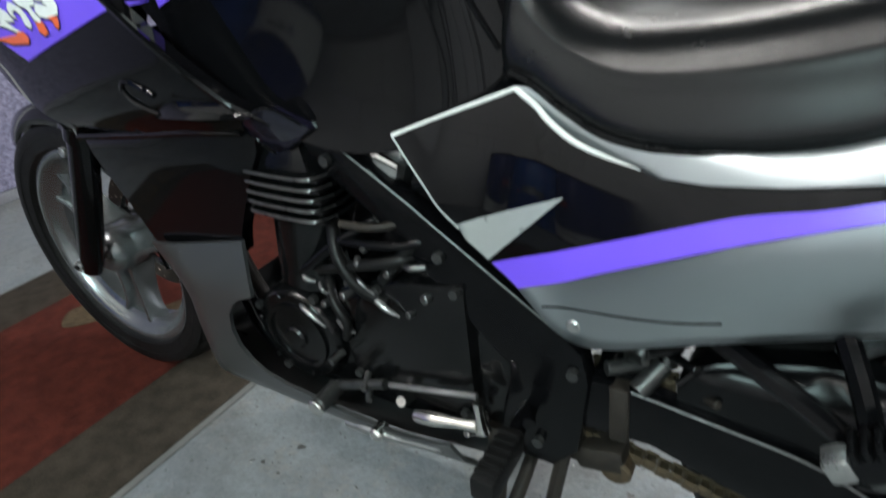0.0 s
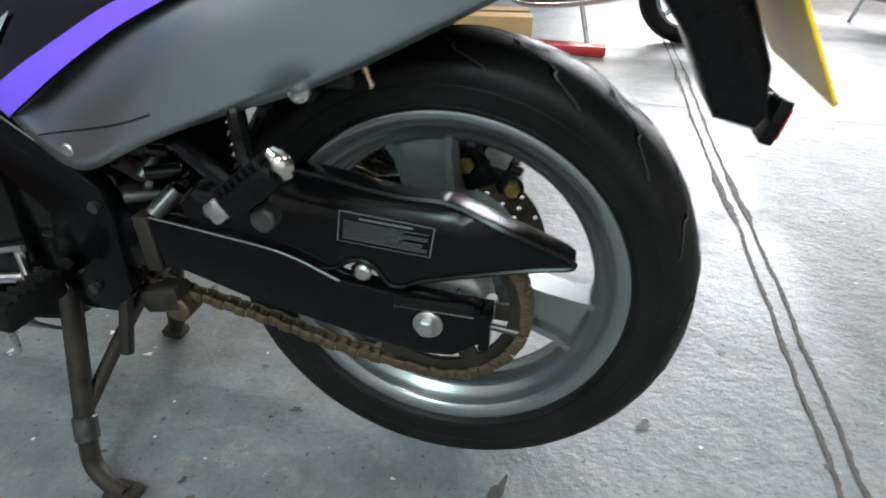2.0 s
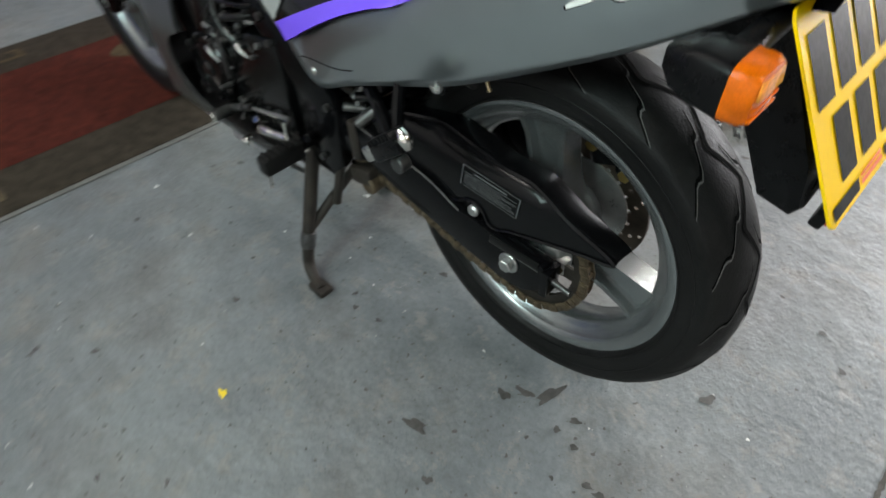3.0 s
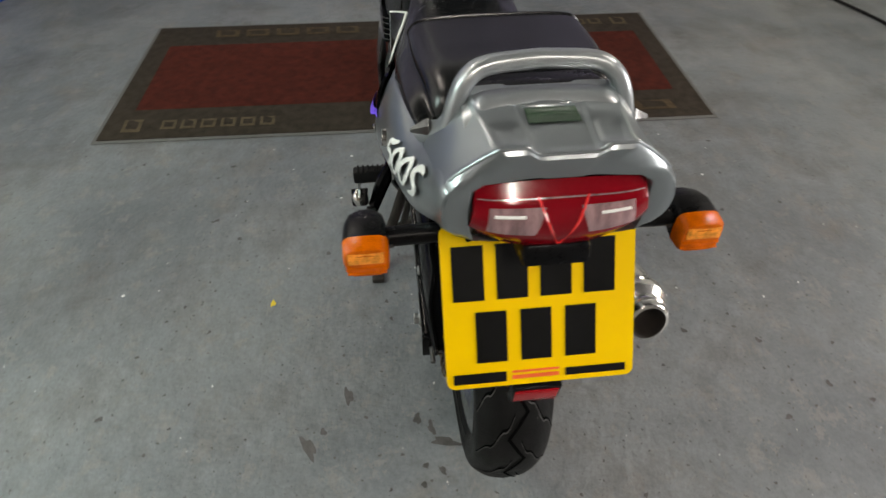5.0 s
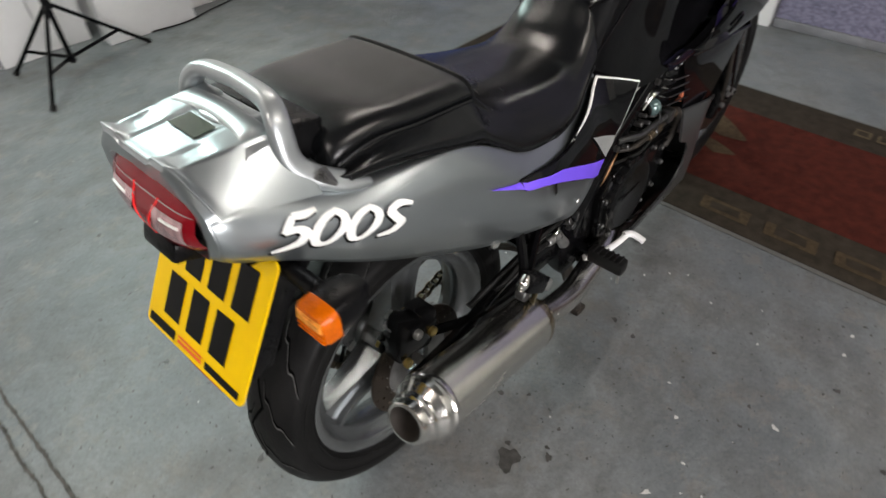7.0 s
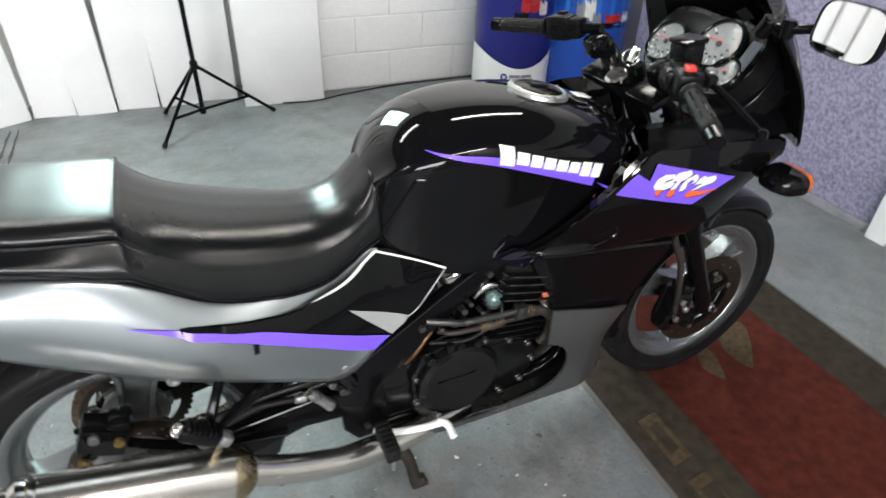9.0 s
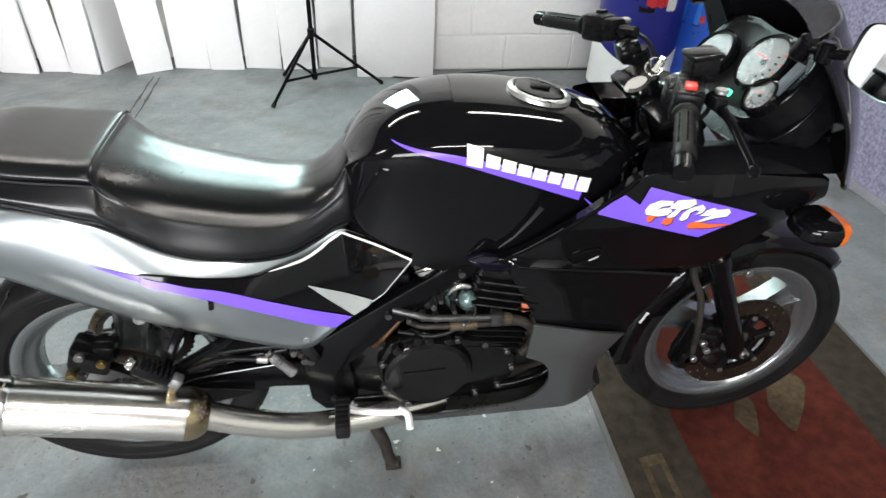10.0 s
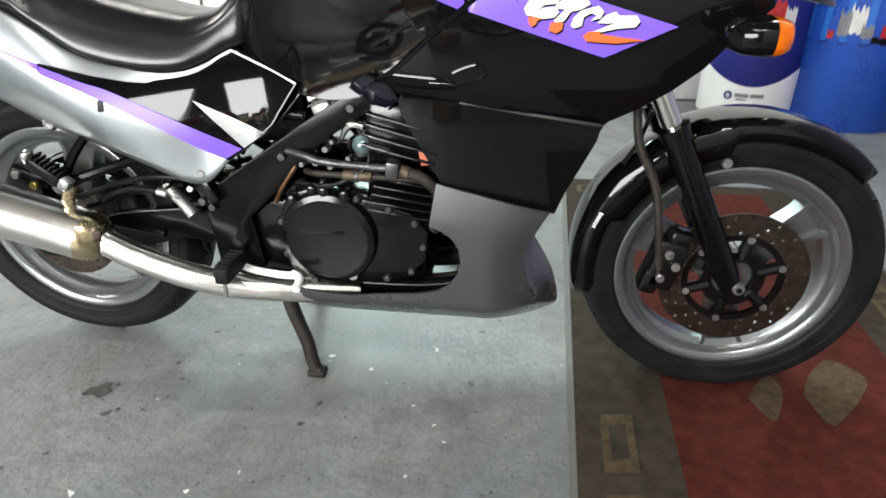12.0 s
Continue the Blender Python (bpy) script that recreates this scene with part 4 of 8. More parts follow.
    va = radians(spoke_turn + 153)
    d = Vector((math.cos(va), 0, math.sin(va)))
    v0 = Vector(c) + d * (R0 - 0.046)
    part("valve", cyl(v0, v0 - d * 0.030 + Vector((0, 0.006, 0)), 0.0042, 10), M_PLASTIC, w, "black rubber valve stem")
    part("balance_weight", boxes([((0, 0, 0), (0.018, 0.006, 0.008), 0)], 0.001), M_ALLOY, w, "small balance weight")
    bw = w.children[-1]
    bw.location = (x + (R0 - 0.012) * math.cos(-1.47), rim_half + 0.004, z + (R0 - 0.012) * math.sin(-1.47))
    return w


def smooth_spoke():
    """One cast spoke along +x: a web with two ribs, tapering to the hub."""
    bm = bmesh.new()
    rows = []
    for r, w, d in ((0.040, 0.036, 0.030), (0.075, 0.030, 0.026), (0.12, 0.031, 0.022), (0.16, 0.035, 0.021), (0.188, 0.044, 0.024)):
        prof = [(-w, -d), (-w, d), (-w + 0.009, d), (-w + 0.013, d * 0.45), (w - 0.013, d * 0.45), (w - 0.009, d), (w, d), (w, -d), (w - 0.009, -d), (w - 0.013, -d * 0.45), (-w + 0.013, -d * 0.45), (-w + 0.009, -d)]
        rows.append([(r, y, s) for s, y in prof])
    vs = grid(bm, rows, close_v=True)
    bm.faces.new(vs[0])
    bm.faces.new(vs[-1])
    return bm


rear = wheel("rear_wheel", RW, 0.299, 0.062, 0.046, 77, "silver three-spoke cast rear wheel")
front = wheel("front_wheel", FW, 0.289, 0.056, 0.040, 38, "silver three-spoke cast front wheel")


def disc(c, y, r_in, r_out, parent, sectors=60):
    """A drilled disc: a ring of small cells, every third of which has a hole through it."""
    x, _, z = c
    bm = bmesh.new()
    made = {}

    def vert(a, r, yy):
        key = (round(a % (2 * math.pi), 5), round(r, 5), yy)
        if key not in made:
            made[key] = bm.verts.new((x + r * math.cos(a), yy, z + r * math.sin(a)))
        return made[key]

    step, bands = 2 * math.pi / sectors, 3
    dr = (r_out - r_in) / bands
    for k in range(sectors):
        for b in range(bands):
            a0, a1, r0, r1 = k * step, (k + 1) * step, r_in + dr * b, r_in + dr * (b + 1)
            am, rm = (a0 + a1) / 2, (r0 + r1) / 2
            ring = [(a0, r0), (am, r0), (a1, r0), (a1, rm), (a1, r1), (am, r1), (a0, r1), (a0, rm)]
            hole = [(am + 0.0036 / rm * math.cos(q), rm + 0.0036 * math.sin(q)) for q in [radians(-135 + 45 * i) for i in range(8)]]
            for yy in (y - 0.0025, y + 0.0025):
                o = [vert(*p, yy) for p in ring]
                if (k + b) % 3 == 0 and k % 15 not in (13, 14):
                    h = [vert(*p, yy) for p in hole]
                    for i in range(8):
                        bm.faces.new((o[i], o[(i + 1) % 8], h[(i + 1) % 8], h[i]))
                else:
                    bm.faces.new(o)
            if (k + b) % 3 == 0 and k % 15 not in (13, 14):
                lo, hi = [vert(*p, y - 0.0025) for p in hole], [vert(*p, y + 0.0025) for p in hole]
                for i in range(8):
                    bm.faces.new((lo[i], lo[(i + 1) % 8], hi[(i + 1) % 8], hi[i]))
        for r in (r_in, r_out):
            for a, b in ((k * step, (k + 0.5) * step), ((k + 0.5) * step, (k + 1) * step)):
                bm.faces.new((vert(a, r, y - 0.0025), vert(b, r, y - 0.0025), vert(b, r, y + 0.0025), vert(a, r, y + 0.0025)))
    return part("brake_disc", bm, M_DISC, parent, "rust-tinged drilled steel brake disc", 30)


disc(FW, -0.066, 0.092, 0.140, front)
for k in range(6):
    a = radians(60 * k + 20)
    part("carrier_arm", cyl((FW[0] + 0.045 * math.cos(a), -0.064, FW[2] + 0.045 * math.sin(a)), (FW[0] + 0.098 * math.cos(a), -0.064, FW[2] + 0.098 * math.sin(a)), 0.012, 8), M_ENGINE, front)
part("disc_carrier", lathe([(-0.070, 0.040), (-0.070, 0.060), (-0.056, 0.060), (-0.056, 0.040)], 36, FW, close=True), M_ENGINE, front, "black disc carrier")
part("carrier_ring", lathe([(-0.069, 0.084), (-0.069, 0.096), (-0.060, 0.096), (-0.060, 0.084)], 48, FW, close=True), M_ENGINE, front)
for k in range(6):
    a = radians(60 * k + 20)
    p = (FW[0] + 0.09 * math.cos(a), -0.069, FW[2] + 0.09 * math.sin(a))
    part("disc_bolt", cyl(p, (p[0], -0.076, p[2]), 0.007, 8), M_ALLOY, front)
disc(RW, -0.072, 0.075, 0.115, rear)
part("disc_carrier", lathe([(-0.074, 0.03), (-0.074, 0.08), (-0.066, 0.08), (-0.066, 0.03)], 40, RW, close=True), M_ALLOY, rear)

# ---- rear sprocket and chain
sp = bmesh.new()
nt_ = 42
SR = 0.1075
pts = []
for k in range(nt_ * 4):
    a = 2 * math.pi * k / (nt_ * 4)
    pts.append((a, SR + (0.004, 0.001, -0.004, 0.001)[k % 4]))
rows = []
for a, r in pts:
    rows.append([(r * math.cos(a), y, r * math.sin(a)) for y in (0.0785, 0.0855)] + [(0.087 * math.cos(a), y, 0.087 * math.sin(a)) for y in (0.0855, 0.0785)])
grid(sp, rows, close_u=True, close_v=True)
part("sprocket", moved(sp, Matrix.Translation(RW)), M_RUST, rear, "rusty toothed rear sprocket")
part("sprocket_carrier", lathe([(0.058, 0.03), (0.058, 0.066), (0.080, 0.060), (0.088, 0.05), (0.088, 0.02)], 40, RW), M_ALLOY, rear)
for k in range(6):
    a = radians(60 * k)
    m = Matrix.Translation(RW) @ Matrix.Rotation(a, 4, "Y")
    arm = boxes([((0.073, 0.082, 0), (0.034, 0.006, 0.024), 0)], 0.002)
    part("sprocket_arm", moved(arm, m), M_RUST, rear)
    part("carrier_lobe", moved(boxes([((0.052, 0.076, 0), (0.040, 0.022, 0.030), 0)], 0.008), m), M_ALLOY, rear)
    part("sprocket_nut", moved(cyl((0.062, 0.085, 0), (0.062, 0.095, 0), 0.0075, 6, bevel=0.001), m), M_HEAT, rear)


def chain_link():
    me = bpy.data.meshes.new("chain_link")
    bm = boxes([((-0.0036, -0.0072, 0), (0.0086, 0.0024, 0.0146), 0), ((0.0036, -0.0072, 0), (0.0086, 0.0024, 0.0146), 0), ((0, -0.0074, 0), (0.0120, 0.0018, 0.0110), 0), ((-0.0036, 0.0072, 0), (0.0086, 0.0024, 0.0146), 0), ((0.0036, 0.0072, 0), (0.0086, 0.0024, 0.0146), 0), ((0, 0.0074, 0), (0.0120, 0.0018, 0.0110), 0), ((0, 0, 0), (0.0095, 0.020, 0.0095), 0)], 0.0012)
    bm.to_mesh(me)
    bm.free()
    me.materials.append(M_CHAIN)
    return me


CY = 0.082
chain = new("chain")
chain.parent = bike
tagged(chain, "rust-brown drive chain")
FS, FR = (0.480, CY, 0.348), 0.040  # front sprocket
low = [(RW[0] + 0.0, RW[2] - SR), (0.137, 0.2285), (0.230, 0.2525), (0.376, 0.281), (FS[0] - 0.0, FS[2] - FR)]
lowc = catmull(low, 30)
upc = [(FS[0], FS[2] + FR), (RW[0], RW[2] + SR)]
loop = [tuple(p) for p in lowc]
loop += [(FS[0] + FR * math.cos(a), FS[2] + FR * math.sin(a)) for a in np.linspace(-math.pi / 2, math.pi / 2, 9)]
loop += [tuple(p) for p in catmull([upc[0], upc[1]], 24)]
loop += [(RW[0] + SR * math.cos(a), RW[2] + SR * math.sin(a)) for a in np.linspace(math.pi / 2, 3 * math.pi / 2, 34)]
link_me = chain_link()
acc, placed = 0.0, 0
for (xa, za), (xb, zb) in zip(loop, loop[1:] + loop[:1]):
    dx, dz = xb - xa, zb - za
    ln = math.hypot(dx, dz)
    while acc < ln:
        u = acc / max(ln, 1e-9)
        ob = new("link", link_me)
        ob.parent = chain
        ob.location = (xa + dx * u, CY + (0.0012 if placed % 2 else -0.0012), za + dz * u)
        ob.rotation_euler = (0, -math.atan2(dz, dx), 0)
        placed += 1
        acc += 0.0159
    acc -= ln

# ---- swingarm, axle, guard
ARM = [(0.44, 0.405), (0.342, 0.410), (0.259, 0.400), (0.176, 0.388), (0.110, 0.362), (0.038, 0.355), (-0.053, 0.350), (-0.056, 0.303), (-0.023, 0.278), (0.013, 0.274), (0.088, 0.285), (0.231, 0.314), (0.317, 0.340), (0.44, 0.330)]
swing = [part("swingarm", plate(ARM, 0.098, 0.126, 0.005), M_SATIN, bike, "black box-section swingarm"), part("swingarm", plate([(x, z) for x, z in ARM], -0.126, -0.098, 0.005), M_SATIN, bike, "black box-section swingarm")]
part("cross_tube", cyl((0.36, -0.11, 0.385), (0.36, 0.11, 0.385), 0.034, 20), M_SATIN, swing[0])
part("axle", cyl((RW[0], -0.135, RW[2]), (RW[0], 0.135, RW[2]), 0.010, 14), M_ALLOY, swing[0])
for s in (-1, 1):
    part("axle_washer", cyl((RW[0], s * 0.126, RW[2]), (RW[0], s * 0.130, RW[2]), 0.0175, 24, bevel=0.001), M_ALLOY, swing[0])
    part("axle_nut", cyl((RW[0], s * 0.130, RW[2]), (RW[0], s * 0.140, RW[2]), 0.0115, 6, bevel=0.002), M_ALLOY, swing[0])
    part("adjuster_bolt", cyl((-0.058, s * 0.112, RW[2]), (-0.095, s * 0.112, RW[2] - 0.004), 0.0045, 10), M_BOLT, swing[0])
part("axle_slot", boxes([((0.000, 0.1265, 0.347), (0.090, 0.003, 0.014), 1.5)], 0.001), M_INK, swing[0], "dark slot for the axle block")
part("slot_edge", tube([(0.046, 0.1272, 0.3395), (0.0, 0.1272, 0.3395), (-0.046, 0.1272, 0.3395)], 0.0008, 16, 6), M_BOLT, swing[0], "bare metal edge of the slot")
# pale line that paints the highlight along the arm's upper edge
for s in (-1, 1):
    part("top_seam", tube([(x, s * 0.1262, z - 0.001) for x, z in ARM[1:5]], 0.0014, 30, 6), M_DULL, swing[0], "painted highlight on the upper edge of the swingarm")
part("adjuster_plate", boxes([((-0.058, 0.112, RW[2]), (0.012, 0.034, 0.050), 0)], 0.002), M_SATIN, swing[0])
GU = [(0.296, 0.392), (0.241, 0.382), (0.150, 0.370), (0.118, 0.373), (0.100, 0.385), (0.083, 0.388), (0.068, 0.380), (0.054, 0.362), (0.035, 0.362), (0.010, 0.374), (-0.090, 0.400), (-0.136, 0.4085),
      (-0.1455, 0.4125), (-0.130, 0.4225), (-0.072, 0.445), (-0.008, 0.462), (0.047, 0.463), (0.12, 0.470), (0.170, 0.474), (0.215, 0.468), (0.272, 0.456), (0.300, 0.430)]


def guard_depth(x, z):
    return 0.118 - 0.9 * max(0.0, z - 0.445) - 0.06 * max(0, -x)


guard = part("chain_guard", skin(GU, guard_depth, 0.006), M_GUARD, bike, "glossy black chain guard with a printed label", 50)
part("guard_rim", tube([(x, guard_depth(x, z) + 0.001, z) for x, z in GU[:13]], 0.003, 60, 6), M_GUARD, guard)
part("guard_rim", tube([(x, guard_depth(x, z) + 0.0, z) for x, z in GU[12:]], 0.004, 50, 6), M_GUARD, guard)
top_rows = []
for x, z in catmull(GU[12:], 40):
    y = guard_depth(x, z)
    top_rows.append([(x, y, z), (x, y - 0.02, z - 0.001), (x, y - 0.045, z - 0.007)])
bm = bmesh.new()
grid(bm, top_rows)
part("guard_top", bm, M_GUARD, guard)
part("guard_bolt", cyl((0.083, 0.116, 0.374), (0.083, 0.126, 0.374), 0.010, 16, bevel=0.003), M_ALLOY, guard, "domed alloy bolt")
lab = [(0.108, 0.447), (0.001, 0.441), (0.006, 0.405), (0.112, 0.411)]


def quad_on(fr, to, base, wdt):
    """A thin strip on the label between two fractions."""
    def at(u, v):
        a = Vector(lab[0]).lerp(Vector(lab[1]), u)
        b = Vector(lab[3]).lerp(Vector(lab[2]), u)
        return a.lerp(b, v)
    bm = bmesh.new()
    q = [at(fr, base - wdt), at(to, base - wdt), at(to, base + wdt), at(fr, base + wdt)]
    bm.faces.new([bm.verts.new((p.x, guard_depth(p.x, p.y) + 0.0018, p.y)) for p in q])
    return bm


label_lines = [quad_on(0.0, 1.0, 0.0, 0.010), quad_on(0.0, 1.0, 1.0, 0.010), quad_on(0.0, 0.015, 0.5, 0.5), quad_on(0.985, 1.0, 0.5, 0.5), quad_on(0.22, 0.78, 0.14, 0.035)]
for k in range(9):
    label_lines.append(quad_on(0.06, rnd.choice([0.95, 0.9, 0.94, 0.7]), 0.27 + 0.075 * k, 0.012))
part("label_print", merge(*label_lines), M_LABEL, guard, "grey unreadable printed lines")

# ---- rear shock linkage, hugger and undertray seen through the wheel
part("shock_spring", lathe([(o, 0.030 + 0.004 * math.sin(o * 420)) for o in np.linspace(0, 0.16, 60)], 20, (0.33, 0.0, 0.40), "z"), M_SATIN, bike)
part("shock_body", cyl((0.33, 0, 0.36), (0.33, 0, 0.62), 0.020, 16), M_ALLOY, bike)
bm = bmesh.new()
grid(bm, [[(x, y, z + 0.02 - 2.2 * y * y) for y in np.linspace(-0.085, 0.085, 9)] for x, z in [tuple(v) for v in catmull([(0.30, 0.60), (0.15, 0.675), (0.0, 0.72), (-0.15, 0.745), (-0.25, 0.76)], 16)]])
part("inner_mudguard", bm, M_PLASTIC, bike, "black plastic inner mudguard")
# tail mudguard that carries the plate
flap = [(-0.14, 0.79), (-0.205, 0.785), (-0.218, 0.750), (-0.288, 0.614), (-0.296, 0.570), (-0.288, 0.556), (-0.250, 0.564), (-0.212, 0.632), (-0.178, 0.672), (-0.140, 0.705)]
fl = part("rear_mudguard", plate(flap, -0.066, 0.066, 0.010), M_PLASTIC, bike, "matt black plastic rear mudguard")
part("mudguard_brace", boxes([((-0.19, 0.0, 0.79), (0.14, 0.17, 0.03), 0)], 0.01), M_PLASTIC, fl)

# ---- number plate with bars in place of its characters
ax = Vector((0.092, 0, 0.1535)).normalized()
PB = Vector((-0.331, 0, 0.598))


def on_plate(u, v, lift=0.0):
    """u to the right as seen from behind, v up, metres from the plate's foot."""
    n = Vector((-ax.z, 0, ax.x))
    p = PB + ax * v + n * lift
    return (p.x, -u, p.z)


def plate_quad(u0, v0, u1, v1, lift):
    bm = bmesh.new()
    bm.faces.new([bm.verts.new(on_plate(u, v, lift)) for u, v in ((u0, v0), (u1, v0), (u1, v1), (u0, v1))])
    return bm


bm = bmesh.new()
PW, PH, rc = 0.114, 0.200, 0.010
outline = []
for cx, cz, a0 in ((PW - rc, rc, -90), (PW - rc, PH - rc, 0), (-PW + rc, PH - rc, 90), (-PW + rc, rc, 180)):
    for k in range(6):
        a = radians(a0 + 18 * k)
        outline.append((cx + rc * math.cos(a), cz + rc * math.sin(a)))
f = bm.faces.new([bm.verts.new(on_plate(u, v, 0)) for u, v in outline])
r = bmesh.ops.extrude_face_region(bm, geom=[f])
bmesh.ops.translate(bm, vec=Vector((ax.z, 0, -ax.x)) * 0.003, verts=[v for v in r["geom"] if isinstance(v, bmesh.types.BMVert)])
npl = part("number_plate", bm, M_YELLOW, bike, "yellow rear plate with black bars for characters")
for k in range(4):
    u = -0.102 + k * 0.0515
    part("character_bar", plate_quad(u, 0.110, u + 0.037, 0.176, 0.0012), M_INK, npl)
for k in range(3):
    u = -0.077 + k * 0.0535
    part("character_bar", plate_quad(u, 0.032, u + 0.037, 0.096, 0.0012), M_INK, npl)
for u0, u1, v0, v1, m in ((-0.106, -0.042, 0.006, 0.019, M_INK), (-0.035, 0.022, 0.008, 0.013, M_ORANGE), (-0.035, 0.022, 0.016, 0.019, M_ORANGE), (0.030, 0.104, 0.007, 0.017, M_INK)):
    part("printed_bar", plate_quad(u0, v0, u1, v1, 0.0012), m, npl)
refl = boxes([((-0.3212, 0.0, 0.5545), (0.004, 0.056, 0.032), -12)], 0.001)
part("rear_reflector", refl, M_DREDLENS, bike, "small red rear reflector")
part("reflector_mount", boxes([((-0.314, 0.0, 0.556), (0.014, 0.064, 0.046), -12), ((-0.296, 0.0, 0.570), (0.03, 0.016, 0.016), 0)], 0.003), M_PLASTIC, bike)

# ---- tail bodywork
# half rings of the tail: behind the seat, along it, and the front of the side panel
TAIL_REAR = [
    (-0.285, [(0, 0.886), (0.050, 0.888), (0.064, 0.886), (0.092, 0.868), (0.110, 0.864), (0.117, 0.840), (0.111, 0.818), (0.096, 0.806)]),
    (-0.270, [(0, 0.886), (0.050, 0.887), (0.067, 0.884), (0.095, 0.868), (0.116, 0.863), (0.122, 0.834), (0.117, 0.810), (0.103, 0.796)]),
    (-0.220, [(0, 0.883), (0.050, 0.884), (0.074, 0.880), (0.098, 0.864), (0.116, 0.852), (0.131, 0.824), (0.130, 0.797), (0.118, 0.773)]),
    (-0.120, [(0, 0.842), (0.050, 0.842), (0.084, 0.838), (0.108, 0.822), (0.128, 0.815), (0.150, 0.792), (0.152, 0.752), (0.135, 0.706)]),
]
TAIL_MID = [
    (0.000, [(0, 0.800), (0.050, 0.800), (0.100, 0.802), (0.136, 0.808), (0.149, 0.803), (0.166, 0.765), (0.167, 0.710), (0.147, 0.640)]),
    (0.100, [(0, 0.760), (0.050, 0.760), (0.100, 0.764), (0.138, 0.775), (0.150, 0.771), (0.173, 0.720), (0.177, 0.660), (0.157, 0.590)]),
    (0.200, [(0, 0.690), (0.050, 0.690), (0.100, 0.694), (0.138, 0.706), (0.150, 0.703), (0.178, 0.665), (0.183, 0.618), (0.167, 0.556)]),
    (0.300, [(0, 0.670), (0.050, 0.670), (0.098, 0.674), (0.130, 0.685), (0.141, 0.683), (0.163, 0.645), (0.174, 0.588), (0.165, 0.515)]),
    (0.395, [(0, 0.670), (0.050, 0.670), (0.085, 0.674), (0.108, 0.689), (0.117, 0.686), (0.130, 0.640), (0.149, 0.560), (0.151, 0.468)]),
]
TAIL_FRONT = [
    (0.450, [(0, 0.680), (0.050, 0.680), (0.075, 0.688), (0.095, 0.703), (0.103, 0.700), (0.118, 0.652), (0.132, 0.590), (0.151, 0.513)]),
    (0.485, [(0, 0.680), (0.050, 0.680), (0.072, 0.688), (0.090, 0.712), (0.098, 0.710), (0.115, 0.657), (0.126, 0.605), (0.143, 0.541)]),
    (0.550, [(0, 0.660), (0.050, 0.660), (0.080, 0.665), (0.098, 0.687), (0.106, 0.684), (0.113, 0.655), (0.120, 0.625), (0.134, 0.580)]),
    (0.612, [(0, 0.640), (0.050, 0.640), (0.080, 0.645), (0.098, 0.662), (0.108, 0.662), (0.118, 0.661), (0.120, 0.658), (0.120, 0.652)]),
]
TAIL = TAIL_REAR + TAIL_MID + TAIL_FRONT
tail = part("tail_fairing", smooth_loft(TAIL, 116, 40, 14, 2), M_SILVER, bike, "silver metallic tail fairing with black and purple graphics", 60)
# the front of the panel is black right to its edges
tail.data.materials.append(M_BLACK)
for p in tail.data.polygons:
    if p.center.x > 0.487:
        p.material_index = 1
sol = tail.modifiers.new("thickness", "SOLIDIFY")
sol.thickness, sol.offset = 0.003, -1
tree = bvh_of([tail])
# crisp deck behind the seat: a wavy crest above the lamp, sunk pads and sloping shoulders
CREST = [(0.0, 0.9030), (0.026, 0.9030), (0.031, 0.9050), (0.036, 0.9095), (0.041, 0.9112), (0.064, 0.9108)]


def crest_z(y):
    y = abs(y)
    for (a, za), (b, zb) in zip(CREST, CREST[1:]):
        if y <= b:
            return za + (zb - za) * (y - a) / (b - a)
    return CREST[-1][1]


def ease(v):
    v = max(0.0, min(1.0, v))
    return v * v * (3 - 2 * v)


def deck_row(x):
    """Half a cross-section of the deck at x: the flat top, then the shoulder down to the flank."""
    f = max(0.0, min(1.0, (x + 0.287) / 0.127))
    ye = 0.064 + 0.016 * f
    row = []
    for q in (0, 0.12, 0.26, 0.39, 0.43, 0.47, 0.52, 0.58, 0.64, 0.74, 0.86, 0.90, 0.95, 1.0):
        y = ye * q
        pad = ease((q - 0.50) / 0.06) * ease((0.93 - q) / 0.05) * ease((x + 0.274) / 0.006) * ease((-0.232 - x) / 0.008)
        centre = ease((0.50 - q) / 0.08)
        top = 0.9045 - 0.0025 * centre - 0.0024 * pad - 0.0022 * q ** 4 * f
        u = ease((x + 0.286) / 0.012)
        row.append((y, crest_z(y * 0.064 / ye) * (1 - u) + top * u))
    z0 = row[-1][1]
    yo, zo = 0.1125 + 0.0115 * f, 0.8660 - 0.0320 * f
    for w in (0.06, 0.36, 0.66, 0.90, 1.0):
        bulge = 0.0016 * math.sin(math.pi * w)
        row.append((ye + (yo - ye) * w + bulge, z0 + (zo - z0) * w + bulge))
    return row


rows = []
for x in (-0.287, -0.284, -0.281, -0.278, -0.275, -0.272, -0.268, -0.258, -0.248, -0.240, -0.235, -0.231, -0.222, -0.210, -0.195, -0.180, -0.160):
    half = [(x + 0.013 * max(0, y - 0.064) / 0.05 * max(0.0, 1 - (x + 0.287) / 0.05), y, z) for y, z in deck_row(x)]
    rows.append([(a, -y, z) for a, y, z in half[::-1]] + half[1:])
bm = bmesh.new()
grid(bm, rows)
crest_row = rows[0][len(rows[0]) // 2:]
part("tail_deck", bm, M_SILVER, tail, "flat silver deck with sunk pads behind the seat", 40)
